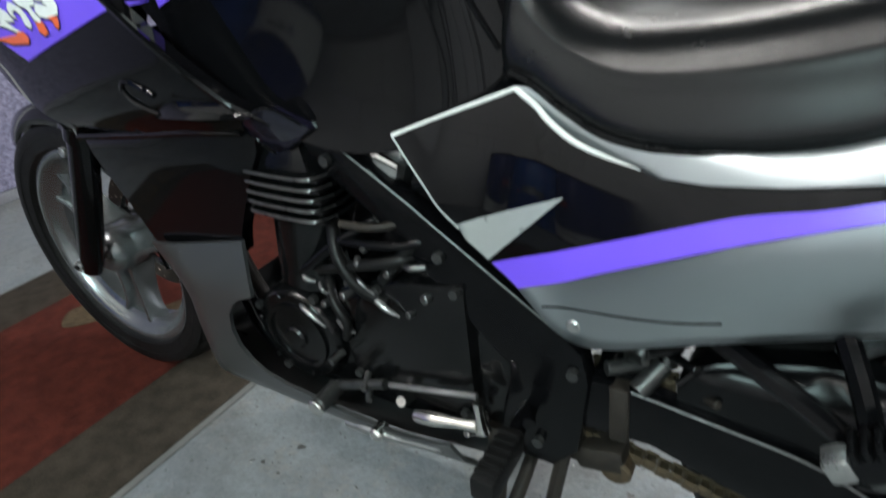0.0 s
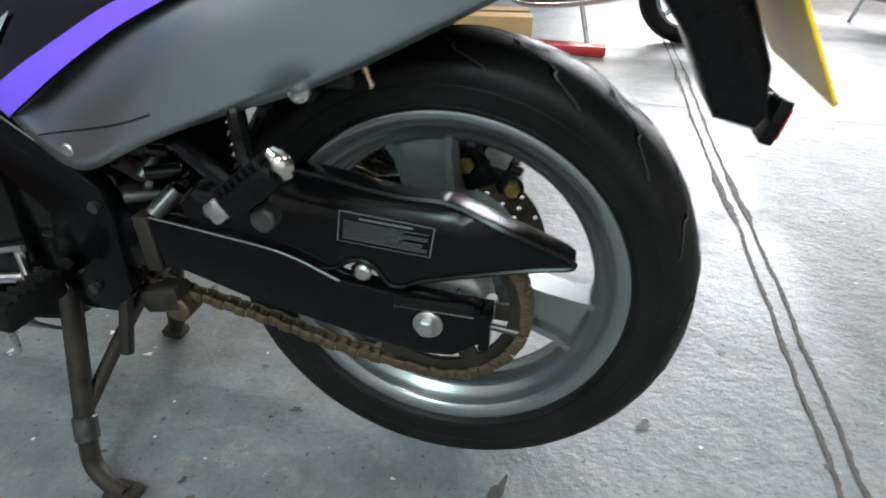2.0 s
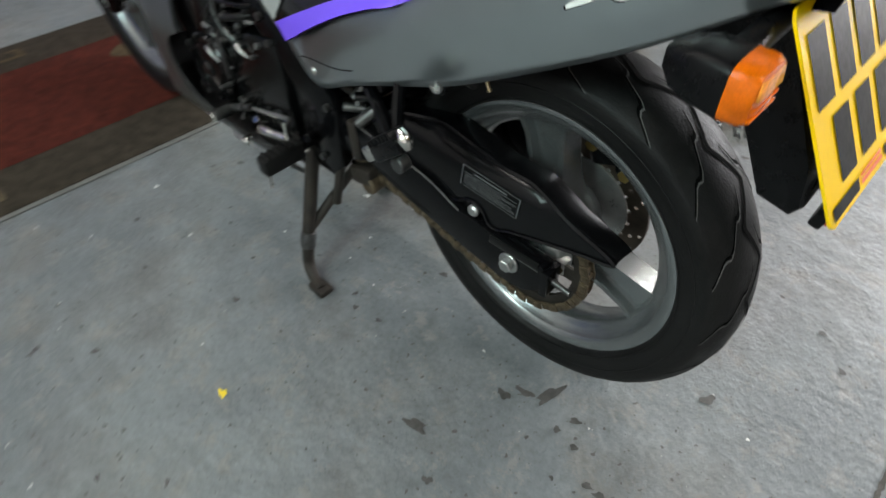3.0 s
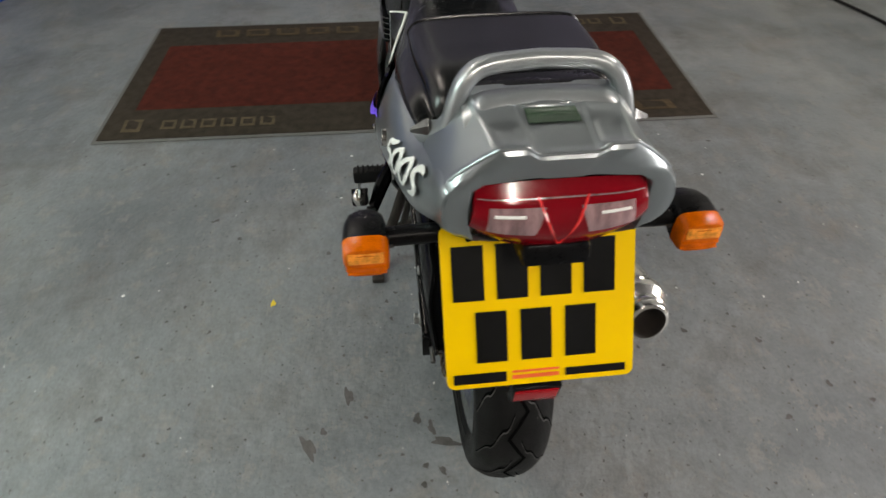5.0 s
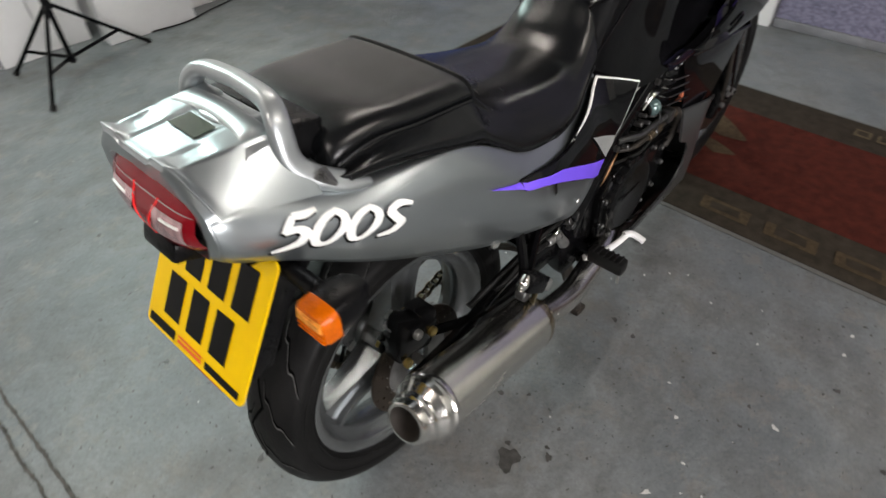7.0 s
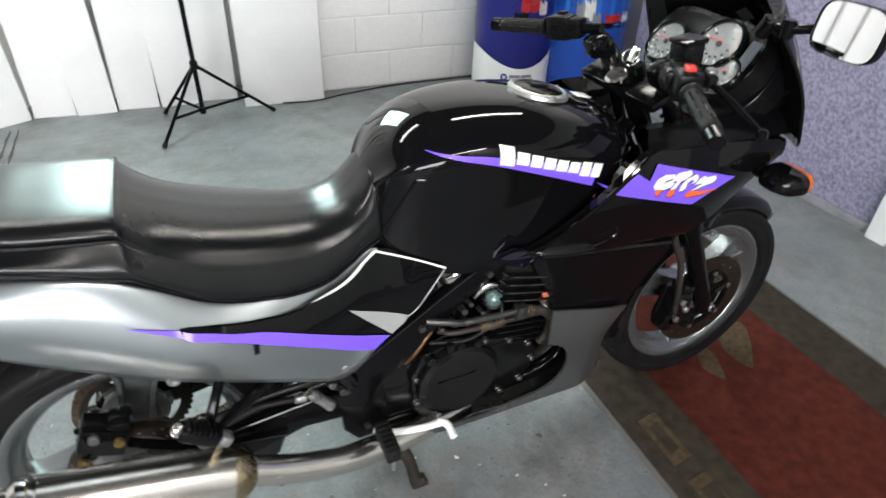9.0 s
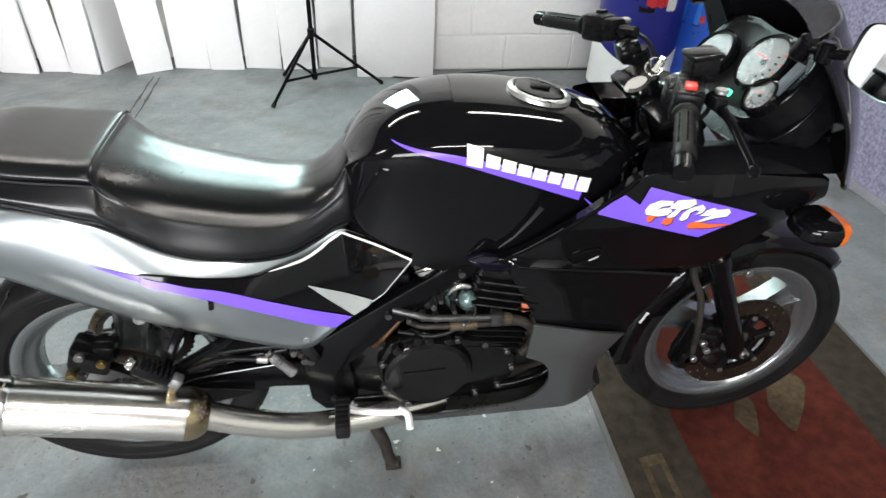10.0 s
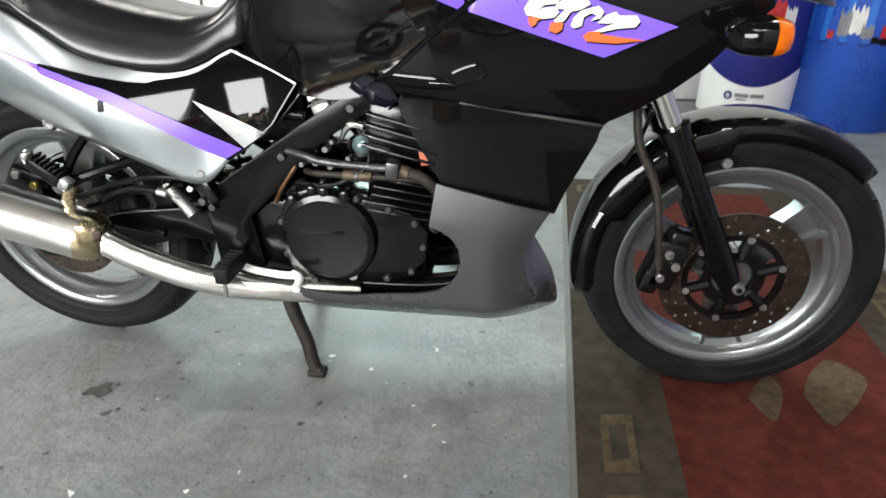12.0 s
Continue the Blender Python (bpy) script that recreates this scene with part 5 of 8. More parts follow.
# rear face between the crest and the lamp
bm = bmesh.new()
side = [(0.1165, 0.852), (0.119, 0.840), (0.117, 0.828), (0.112, 0.817), (0.103, 0.809), (0.085, 0.803), (0.05, 0.799), (0.02, 0.797), (0.0, 0.797)]
edge = crest_row + [(-0.272 - 0.012 * k / 8, y, z) for k, (y, z) in enumerate(side)]
inner = []
for x, y, z in edge:
    a = math.atan2(z - 0.835, y)
    k = min(0.0845 / max(1e-6, abs(math.cos(a))), 0.0355 / max(1e-6, abs(math.sin(a))))
    inner.append((-0.279, k * math.cos(a), 0.835 + k * math.sin(a)))
face = []
for (x, y, z), (xi, yi, zi) in zip(edge, inner):
    face.append([(x, y, z), (min(x, -0.282) - 0.004, y * 0.88 + yi * 0.12, z * 0.88 + zi * 0.12), (-0.2885, y * 0.5 + yi * 0.5, z * 0.5 + zi * 0.5), (-0.287, y * 0.15 + yi * 0.85, z * 0.15 + zi * 0.85), (xi, yi, zi)])
grid(bm, face)
grid(bm, [[(x, -y, z) for x, y, z in r] for r in face[::-1]])
part("tail_rear_edge", bm, M_SILVER, tail, "", 45)


def decal(name, bm, material, trees, lift=0.0012, label="", parent=None):
    """The same flat pattern laid on both flanks."""
    b2 = bm.copy()
    out = []
    for b, s in ((bm, 1), (b2, -1)):
        o = part(name, project(b, trees, s, lift), material, parent or tail, label, 80)
        out.append(o)
    return out


PUP = [(0.080, 0.7224), (0.156, 0.6946), (0.195, 0.6817), (0.226, 0.670), (0.277, 0.653), (0.358, 0.6135), (0.408, 0.5885), (0.490, 0.546)]
PLO = [(0.080, 0.7220), (0.154, 0.6838), (0.1925, 0.6700), (0.223, 0.6572), (0.272, 0.6340), (0.355, 0.5880), (0.406, 0.5570), (0.4575, 0.5275)]
EDGE_TOP = [(0.335, 0.6645), (0.352, 0.6690), (0.390, 0.6745), (0.416, 0.6810), (0.440, 0.6920), (0.457, 0.7030), (0.480, 0.7141), (0.5435, 0.6890), (0.6045, 0.6650)]
EDGE_FRONT = [(0.6045, 0.6650), (0.585, 0.6385), (0.567, 0.6140), (0.552, 0.5930)]
COVER = [(0.150, 0.6985), (0.196, 0.6887), (0.245, 0.677), (0.300, 0.667)] + EDGE_TOP + EDGE_FRONT[1:] + [
    (0.499, 0.545), (0.462, 0.5235), (0.406, 0.5550), (0.355, 0.5860), (0.272, 0.6320), (0.223, 0.6552), (0.1925, 0.6680), (0.154, 0.6820)]
fitp = []
flat = flat_poly(COVER, 0.02)
spots = [(q.co.x, q.co.z) for q in flat.verts]
flat.free()
for x, z in spots:
    hit = tree.ray_cast(Vector((x, 1.0, z)), Vector((0, -1, 0)))
    if hit[0] is not None and hit[0].y > 0.09:
        fitp.append((x, z, hit[0].y))
fx, fz, fy = (np.array(c) for c in zip(*fitp))
basis = np.stack([np.ones_like(fx), fx, fz, fx * fx, fx * fz, fz * fz, fx ** 3], 1)
coef = np.linalg.lstsq(basis, fy, rcond=None)[0]
proud = float(np.quantile(fy - basis @ coef, 0.97)) + 0.001


def cover_y(x, z):
    # a gentle crown that climbs towards the front
    crown = 0.010 * (1 - ((z - 0.640 - 0.25 * (x - 0.44)) / 0.12) ** 2)
    d = x - 0.50
    waist = 1.2 * d * d / (1 + (d / 0.09) ** 4)
    return float(np.dot((1, x, z, x * x, x * z, z * z, x ** 3), coef)) + proud + max(crown, -0.001) + waist


covers = [part("side_cover", skin(COVER, lambda x, z: s * cover_y(x, z), 0.006, 0.012), M_BLACK, tail, "gloss black side cover", 60) for s in (1, -1)]
tree = bvh_of([tail] + covers)
for s in (1, -1):
    part("pin_line", tube([(x, s * (cover_y(x, z) - 0.001), z) for x, z in EDGE_FRONT + [(0.530, 0.574)]], 0.0015, 40, 6), M_DECALGREY, tail, "thin grey edge line")
    # the white line runs round the apex as one bevelled edge
    for run, r in ((EDGE_TOP[1:7], [0.0008, 0.0022, 0.0027, 0.0029, 0.0029, 0.0029]), (EDGE_TOP[6:], 0.0022)):
        part("pin_line", tube([(x, s * (cover_y(x, z) - 0.0012), z) for x, z in run], r, 40, 8), M_WHITE, tail, "white edge line of the side cover")
decal("purple_stripe", band(PUP, PLO, 40), M_PURPLE, tree, 0.0032, "purple painted stripe")
decal("silver_dart", flat_poly([(0.414, 0.635), (0.538, 0.5760), (0.494, 0.5480)]), M_DECALGREY, tree, 0.0030, "silver dart graphic")
part("bolt_slot", project(flat_poly([(0.246, 0.617), (0.255, 0.617), (0.257, 0.638), (0.248, 0.638)], 0.01), tree, -1, 0.0040), M_INK, tail, "dark slot in the side panel")
for s in (-1, 1):
    part("panel_bolt", cyl((0.400, s * 0.142, 0.4945), (0.400, s * 0.153, 0.4945), 0.008, 16, bevel=0.002), M_ALLOY, tail, "recessed panel bolt")
    part("bolt_washer", cyl((0.400, s * 0.142, 0.4945), (0.400, s * 0.1495, 0.4945), 0.0135, 18, bevel=0.001), M_INK, tail)
seam = []
for x, z in catmull([(0.4345, 0.5075), (0.383, 0.5195), (0.334, 0.5320), (0.300, 0.5420), (0.270, 0.5530)], 20):
    h = tree.ray_cast(Vector((x, 1, z)), Vector((0, -1, 0)))
    if h[0] is not None:
        seam.append((x, h[0].y + 0.0002, z))
part("panel_seam", tube(seam, 0.0011, 30, 6), M_INK, tail, "dark seam above the panel's lower edge")
# model number on both flanks, leaning brush letters
def ribbon(pts, w, n=26, closed=False):
    """A brush stroke through (a, h) points with the half widths w."""
    q = catmull(list(pts) + ([pts[0]] if closed else []), n)
    ws = [float(v[0]) for v in catmull([[v] for v in (list(w) + ([w[0]] if closed else []))], n)]
    rows = []
    for k, p in enumerate(q):
        d = q[min(k + 1, n - 1)] - q[max(k - 1, 0)] if not closed else q[(k + 1) % (n - 1)] - q[(k - 1) % (n - 1)]
        d = d / max(1e-9, float(np.hypot(d[0], d[1])))
        rows.append([(p[0] - d[1] * ws[k] * e, 0, p[1] + d[0] * ws[k] * e) for e in (-1, 0, 1)])
    bm = bmesh.new()
    grid(bm, rows)
    return bm


NUMBER = [([(0.012, 0.054), (0.026, 0.054), (0.040, 0.059)], (0.0045, 0.0052, 0.0030), False), ([(0.013, 0.054), (0.010, 0.042), (0.008, 0.031)], (0.0040, 0.0050, 0.0050), False),
          ([(0.007, 0.032), (0.022, 0.035), (0.031, 0.026), (0.025, 0.010), (0.002, 0.000)], (0.0046, 0.0052, 0.0064, 0.0060, 0.0030), False),
          ([(0.062, 0.054), (0.048, 0.044), (0.0415, 0.025), (0.048, 0.006), (0.061, 0.005), (0.073, 0.024), (0.073, 0.044)], (0.0040, 0.0056, 0.0058, 0.0046, 0.0042, 0.0058, 0.0052), True),
          ([(0.104, 0.054), (0.090, 0.044), (0.0835, 0.025), (0.090, 0.006), (0.103, 0.005), (0.115, 0.024), (0.115, 0.044)], (0.0040, 0.0056, 0.0058, 0.0046, 0.0042, 0.0058, 0.0052), True),
          ([(0.160, 0.053), (0.142, 0.055), (0.132, 0.044), (0.141, 0.032), (0.151, 0.021), (0.142, 0.007), (0.124, 0.002)], (0.0032, 0.0058, 0.0064, 0.0060, 0.0064, 0.0056, 0.0030), False)]
for s in (-1, 1):
    for lift, m, off in ((0.0030, M_INK, 0.0024), (0.0042, M_WHITE, 0.0)):
        for pts, w, closed in NUMBER:
            tb = ribbon(pts, w, 30, closed)
            for v in tb.verts:
                uu, h = v.co.x + 0.43 * v.co.z * (1 if s < 0 else 0.35), v.co.z * 0.77
                v.co = Vector((-0.243 + uu + off * s, 0, 0.807 - 0.37 * uu + h - off)) if s < 0 else Vector((-0.054 - uu + off * s, 0, 0.737 + 0.37 * uu + h - off))
            part("model_number", project(tb, tree, s, lift, 0.13), m, tail, "cream brush letter stroke" if m is M_WHITE else "dark shadow of the number", 80)

lock = part("seat_lock", moved(lathe([(0.0, 0.0), (0.0, 0.007), (0.003, 0.0085), (0.004, 0.0115), (-0.004, 0.0125)], 28, axis="z"), Matrix.Translation((-0.0195, 0.1668, 0.753)) @ Vector((-0.06, 1, 0.12)).to_track_quat("Z", "Y").to_matrix().to_4x4()), M_CHROME, tail, "round bright seat lock")

# tail lamp
def lamp_x(u, v):
    """How far back the lens bulges across (u) and down (v)."""
    return -0.281 - 0.017 * v - 0.017 * math.sin(math.pi * v) + 0.012 * u * u * v + 0.012 * abs(u) ** 6 * (0.25 + 0.75 * v)


bm = bmesh.new()
rows = []
for k in range(15):
    v = k / 14
    z = 0.870 - 0.072 * v
    hw = 0.0835 + 0.009 * v - 0.010 * max(0, v - 0.80) * 5
    row = []
    for j in range(21):
        u = j / 20 * 2 - 1
        y = u * hw
        x = lamp_x(u, v)
        row.append((x, y, z - 0.003 * u * u * (1 - v) + 0.010 * u * u * v))
    rows.append(row)
grid(bm, rows)
lamp = part("tail_lamp", bm, M_REDLENS, bike, "wide red tail lamp with pale reflectors", 60)
for s in (-1, 1):
    b = bmesh.new()
    rr_ = []
    for k in range(6):
        v = 0.27 + 0.40 * k / 5
        rr2 = []
        for j in range(8):
            u = s * (0.25 + 0.58 * j / 7 + (0.10 * (k / 5 - 0.5) if j == 0 else 0))
            hw = 0.0835 + 0.009 * v
            y = u * hw
            x = lamp_x(u, v) - 0.0012
            rr2.append((x, y, 0.870 - 0.072 * v - 0.003 * u * u * (1 - v) + 0.010 * u * u * v))
        rr_.append(rr2)
    grid(b, rr_)
    part("reflector_window", b, M_CLEARLENS, lamp, "pale ribbed reflector in the lamp")
    # white bar that paints a glint on the reflector
    for v0, u0, u1 in ((0.38, 0.42, 0.76),):
        part("reflector_glint", tube([(lamp_x(u, v0) - 0.0014, s * u * 0.088, 0.870 - 0.072 * v0 + 0.006 * u * u * v0) for u in np.linspace(u0, u1, 5)], 0.0017, 8, 6), M_WHITE, lamp, "white bar painted as a glint on the reflector")
for s in (-1, 1):
    part("lens_rib", tube([(lamp_x(0.24, q) - 0.001, s * 0.024 * (0.95 - q) * 1.3, 0.870 - 0.072 * q) for q in (0.16, 0.5, 0.92)], 0.0013, 10, 6), M_REDLIT, lamp, "bright red rib")
b = bmesh.new()
grid(b, [[(lamp_x(u, v) - 0.0015, u * 0.082, 0.870 - 0.072 * v - 0.003 * u * u * (1 - v) + 0.010 * u * u * v) for u in np.linspace(-1, 1, 21)] for v in (0.165, 0.182)])
part("lens_ridge", b, M_CLEARLENS, lamp, "pale ridge across the lens")
part("lamp_housing", boxes([((-0.258, 0, 0.832), (0.040, 0.172, 0.062), 0)], 0.01), M_PLASTIC, bike)
part("plate_light", boxes([((-0.282, 0, 0.782), (0.05, 0.072, 0.026), 20)], 0.006), M_PLASTIC, bike, "black plate light hood")

# sticker and the small pale boss on the deck
b = bmesh.new()
grid(b, [[(x, y, 0.9036) for y in np.linspace(-0.026, 0.026, 4)] for x in (-0.236, -0.222, -0.209)])
part("sticker", b, M_STICKER, tail, "dark green rectangular sticker")
b = bmesh.new()
bmesh.ops.create_uvsphere(b, u_segments=24, v_segments=10, radius=1.0)
part("deck_boss", moved(b, pose(-0.199, 0, 0.9005) @ Matrix.Diagonal((0.007, 0.027, 0.005, 1))), M_SILVER, tail, "small raised silver boss")

# grab rail
GR = [(-0.094, 0.127, 0.815), (-0.122, 0.119, 0.827), (-0.156, 0.106, 0.848), (-0.172, 0.096, 0.870), (-0.172, 0.088, 0.897), (-0.167, 0.077, 0.917), (-0.161, 0.055, 0.927), (-0.158, 0.0, 0.930)]
pathg = [tuple(p) for p in catmull(GR, 34)]
fullg = pathg + [(x, -y, z) for x, y, z in pathg[::-1][1:]]
gb = bmesh.new()
rings = []
for i, (x, y, z) in enumerate(fullg):
    p = Vector((x, y, z))
    d = (Vector(fullg[min(i + 1, len(fullg) - 1)]) - Vector(fullg[max(i - 1, 0)])).normalized()
    e = min(i, len(fullg) - 1 - i)
    # broad flat casting: its width lies along the body, its thickness across
    wide = (Vector((1, 0, -0.15)) - d * d.dot(Vector((1, 0, -0.15)))).normalized()
    thin = d.cross(wide)
    hw = 0.006 + 0.0080 * min(1.0, e / 5) - 0.0025 * max(0.0, (e - 22) / 12)
    ht = 0.005 + 0.0045 * min(1.0, e / 5)
    rings.append([p + wide * hw * math.copysign(abs(math.cos(a)) ** 0.75, math.cos(a)) + thin * ht * math.copysign(abs(math.sin(a)) ** 0.75, math.sin(a)) for a in [2 * math.pi * k / 20 for k in range(20)]])
v = grid(gb, rings, close_v=True)
gb.faces.new(v[0][::-1])
gb.faces.new(v[-1])
grab = part("grab_rail", gb, M_CAST, bike, "silver cast grab rail behind the seat", 60)
lip = crest_row[:-1]
part("deck_lip", tube([(x, -y, z) for x, y, z in lip[::-1]] + lip[1:], 0.0017, 120, 8), M_SILVER, tail, "sharp silver lip above the lamp")
part("deck_well", boxes([((-0.140, 0, 0.858), (0.050, 0.150, 0.074), 14)], 0.004), M_PLASTIC, bike, "black well under the grab rail")
part("well_step", boxes([((-0.163, 0, 0.897), (0.016, 0.140, 0.004), 8)], 0.001), M_GUARD, bike, "glossy black step in the well")
# flat bridge between the feet of the rail
gb = bmesh.new()
rws = []
for y in np.linspace(-0.086, 0.086, 27):
    k = (y / 0.072) ** 2
    xr, xf, dz = -0.1995 - 0.0125 * k, -0.1720 - 0.0045 * k, -0.003 * k - 0.010 * max(0, abs(y) - 0.066) / 0.02
    rws.append([(xr + 0.002, y, 0.898 + dz), (xr, y, 0.9050 + dz), (xr + 0.004, y, 0.9085 + dz), (xf - 0.004, y, 0.9100 + dz), (xf, y, 0.9070 + dz), (xf, y, 0.885 + dz)])
grid(gb, rws)
part("rail_bridge", gb, M_CAST, grab, "flat silver bridge of the rail", 50)
for s in (-1, 1):
    part("rail_lug", cyl((-0.152, s * 0.114, 0.852), (-0.148, s * 0.137, 0.846), 0.0105, 5, 0.003, 0.001), M_DULL, grab, "bright lug at the foot of the rail")

# rear indicators
for s in (-1, 1):
    yc = s * (0.1965 if s > 0 else 0.190)
    st = part("indicator_stalk", cyl((-0.215, s * 0.060, 0.752), (-0.215, s * 0.185, 0.748), 0.012, 14), M_PLASTIC, bike, "black indicator stalk")
    bm = bmesh.new()
    rows = []
    for k, (x, hw, zt, zb) in enumerate(((-0.175, 0.010, 0.758, 0.738), (-0.187, 0.021, 0.764, 0.730), (-0.205, 0.025, 0.769, 0.724), (-0.230, 0.0265, 0.768, 0.720))):
        row = []
        for j in range(16):
            a = 2 * math.pi * j / 16
            cu, su = math.cos(a), math.sin(a)
            e = 0.45
            row.append((x, yc + hw * math.copysign(abs(cu) ** e, cu), (zt + zb) / 2 + (zt - zb) / 2 * math.copysign(abs(su) ** e, su)))
        rows.append(row)
    v = grid(bm, rows, close_v=True)
    bm.faces.new(v[0])
    bm.faces.new(v[-1])
    body = part("indicator_body", bm, M_PLASTIC, bike, "black rear indicator with amber lens")
    bm = bmesh.new()
    rows = []
    for x, q in ((-0.2305, 1.0), (-0.246, 0.97), (-0.251, 0.86), (-0.253, 0.55)):
        row = []
        for j in range(16):
            a = 2 * math.pi * j / 16
            cu, su = math.cos(a), math.sin(a)
            row.append((x, yc + 0.0265 * q * math.copysign(abs(cu) ** 0.45, cu), 0.744 + 0.0235 * q * math.copysign(abs(su) ** 0.45, su)))
        rows.append(row)
    v = grid(bm, rows, close_v=True)
    bm.faces.new(v[-1])
    ln = part("lens", bm, M_AMBER, body, "amber indicator lens")
    part("lens_window", boxes([((-0.2515, yc, 0.7525), (0.004, 0.040, 0.015), 8)], 0.0015), M_AMBERLIT, ln, "pale ribbed upper facet")
    for k in range(2):
        part("lens_rib", boxes([((-0.2525, yc, 0.738 - 0.008 * k), (0.003, 0.044, 0.0025), 0)], 0.0008), M_AMBER, ln)
    part("lens_screw", cyl((-0.224, yc - s * 0.026, 0.744), (-0.224, yc - s * 0.031, 0.744), 0.004, 8), M_BOLT, body)
# ---- seat
def seat_station(x, zt, w, ws, zb, cushion):
    """Half ring of the seat; cushion 1 has a crisp pad edge over an upright side, 0 one soft bulge with a shallow fold."""
    h = zt - zb
    hard = [(0, zt), (w * 0.55, zt - 0.001), (w * 0.90, zt - 0.005), (w + 0.004, zt - 0.018), (w + 0.001, zt - 0.030), (w + 0.006, zt - 0.036), (ws, zb + 0.25 * h), (ws - 0.003, zb)]
    soft = [(0, zt), (w * 0.50, zt - 0.003), (w * 0.84, zt - 0.014), (w * 1.02, zt - 0.30 * h - 0.004), (w + 0.36 * (ws - w), zt - 0.47 * h), (w + 0.66 * (ws - w), zt - 0.64 * h), (ws - 0.003, zb + 0.16 * h), (ws - 0.006, zb)]
    return (x, [(a[0] * cushion + b[0] * (1 - cushion), a[1] * cushion + b[1] * (1 - cushion)) for a, b in zip(hard, soft)])


SEAT = [seat_station(*s) for s in (
    (-0.136, 0.846, 0.092, 0.115, 0.836, 0.5), (-0.122, 0.873, 0.104, 0.128, 0.832, 1), (-0.070, 0.884, 0.110, 0.136, 0.826, 1), (0.000, 0.877, 0.117, 0.140, 0.808, 1), (0.060, 0.871, 0.119, 0.142, 0.787, 1),
    (0.098, 0.866, 0.119, 0.143, 0.777, 1), (0.112, 0.856, 0.118, 0.145, 0.770, 0.6), (0.150, 0.833, 0.119, 0.146, 0.742, 0), (0.210, 0.808, 0.119, 0.146, 0.700, 0), (0.300, 0.785, 0.114, 0.142, 0.680, 0),
    (0.380, 0.773, 0.104, 0.130, 0.679, 0), (0.430, 0.780, 0.096, 0.115, 0.695, 0), (0.465, 0.802, 0.088, 0.104, 0.713, 0), (0.492, 0.834, 0.080, 0.098, 0.722, 0), (0.503, 0.842, 0.070, 0.090, 0.728, 0))]
seat = part("seat", smooth_loft(SEAT, 120, 48), M_SEAT, bike, "black vinyl dual seat with a raised pillion step", 60)
for s in (-1, 1):
    part("seat_piping", tube([(x, s * (st[4][0] + 0.002), st[4][1]) for x, st in SEAT[1:6]], 0.0024, 30, 6), M_SEAT, seat)
    part("seat_trim", tube([(x, s * (st[7][0] + 0.001), st[7][1] + 0.003) for x, st in SEAT[1:14]], 0.0035, 60, 6), M_PLASTIC, seat, "black seat edge trim")
stp = SEAT[5]
part("seat_piping", tube([(0.100, -y, z + 0.0005) for y, z in stp[1][4:0:-1]] + [(0.100, y, z + 0.0005) for y, z in stp[1][:5]], 0.0022, 40, 6), M_SEAT, seat)

# ---- tank
def tank_station(x, zt, w, zs, wk, zb, wb):
    return (x, [(0, zt), (w * 0.45, zt - 0.005), (w * 0.80, zt - 0.022), (w, zs + 0.012), (w * 0.995, zs - 0.012), (wk, (zs + zb) / 2 + 0.01), ((wk + wb) / 2, zb + 0.03), (wb, zb)])


TANK = [tank_station(*s) for s in (
    (0.490, 0.832, 0.060, 0.815, 0.076, 0.700, 0.080), (0.508, 0.862, 0.088, 0.838, 0.092, 0.685, 0.096), (0.542, 0.901, 0.118, 0.858, 0.108, 0.668, 0.111),
    (0.600, 0.930, 0.138, 0.872, 0.120, 0.645, 0.128), (0.680, 0.942, 0.150, 0.875, 0.129, 0.638, 0.141), (0.760, 0.941, 0.156, 0.868, 0.138, 0.660, 0.149),
    (0.850, 0.931, 0.156, 0.855, 0.147, 0.712, 0.152), (0.930, 0.914, 0.148, 0.840, 0.145, 0.775, 0.140), (0.985, 0.895, 0.128, 0.834, 0.133, 0.812, 0.130), (1.025, 0.862, 0.085, 0.836, 0.09, 0.822, 0.09))]
tank = part("fuel_tank", smooth_loft(TANK, 90, 44, 26, 22), M_BLACK, bike, "gloss black fuel tank with a purple stripe", 60)
ttree = bvh_of([tank])
decal("purple_stripe", band([(0.572, 0.8945), (0.624, 0.8885), (0.690, 0.880), (0.80, 0.853), (0.905, 0.824)], [(0.572, 0.8935), (0.624, 0.8805), (0.690, 0.864), (0.80, 0.825), (0.898, 0.787)], 40), M_PURPLE, ttree, 0.0030, "purple stripe on the tank", tank)
# maker's mark as plain white blocks
for k in range(8):
    x0 = 0.690 + 0.0275 * k + (0.004 if k else 0)
    w = 0.0275 if k else 0.031
    zc = 0.884 - 0.0086 * k
    hh = 0.0165 if k == 0 else (0.0110 if k < 6 else 0.0150)
    decal("mark_block", flat_poly([(x0, zc - hh), (x0 + w * 0.86, zc - hh - 0.0062), (x0 + w * 0.90, zc + hh - 0.0062), (x0 + w * 0.06, zc + hh)], 0.008), M_WHITE, ttree, 0.0042, "", tank)
# pressed edge of the knee recess
for s in (-1, 1):
    pts = []
    for x, z in ((0.566, 0.848), (0.553, 0.846), (0.541, 0.823), (0.523, 0.782), (0.504, 0.745)):
        h = ttree.ray_cast(Vector((x, s, z)), Vector((0, -s, 0)))
        if h[0] is not None:
            pts.append((x, h[0].y - s * 0.0005, z))
    part("knee_edge", tube(pts, 0.0032, 30, 8), M_BLACK, tank, "pressed edge of the knee recess")
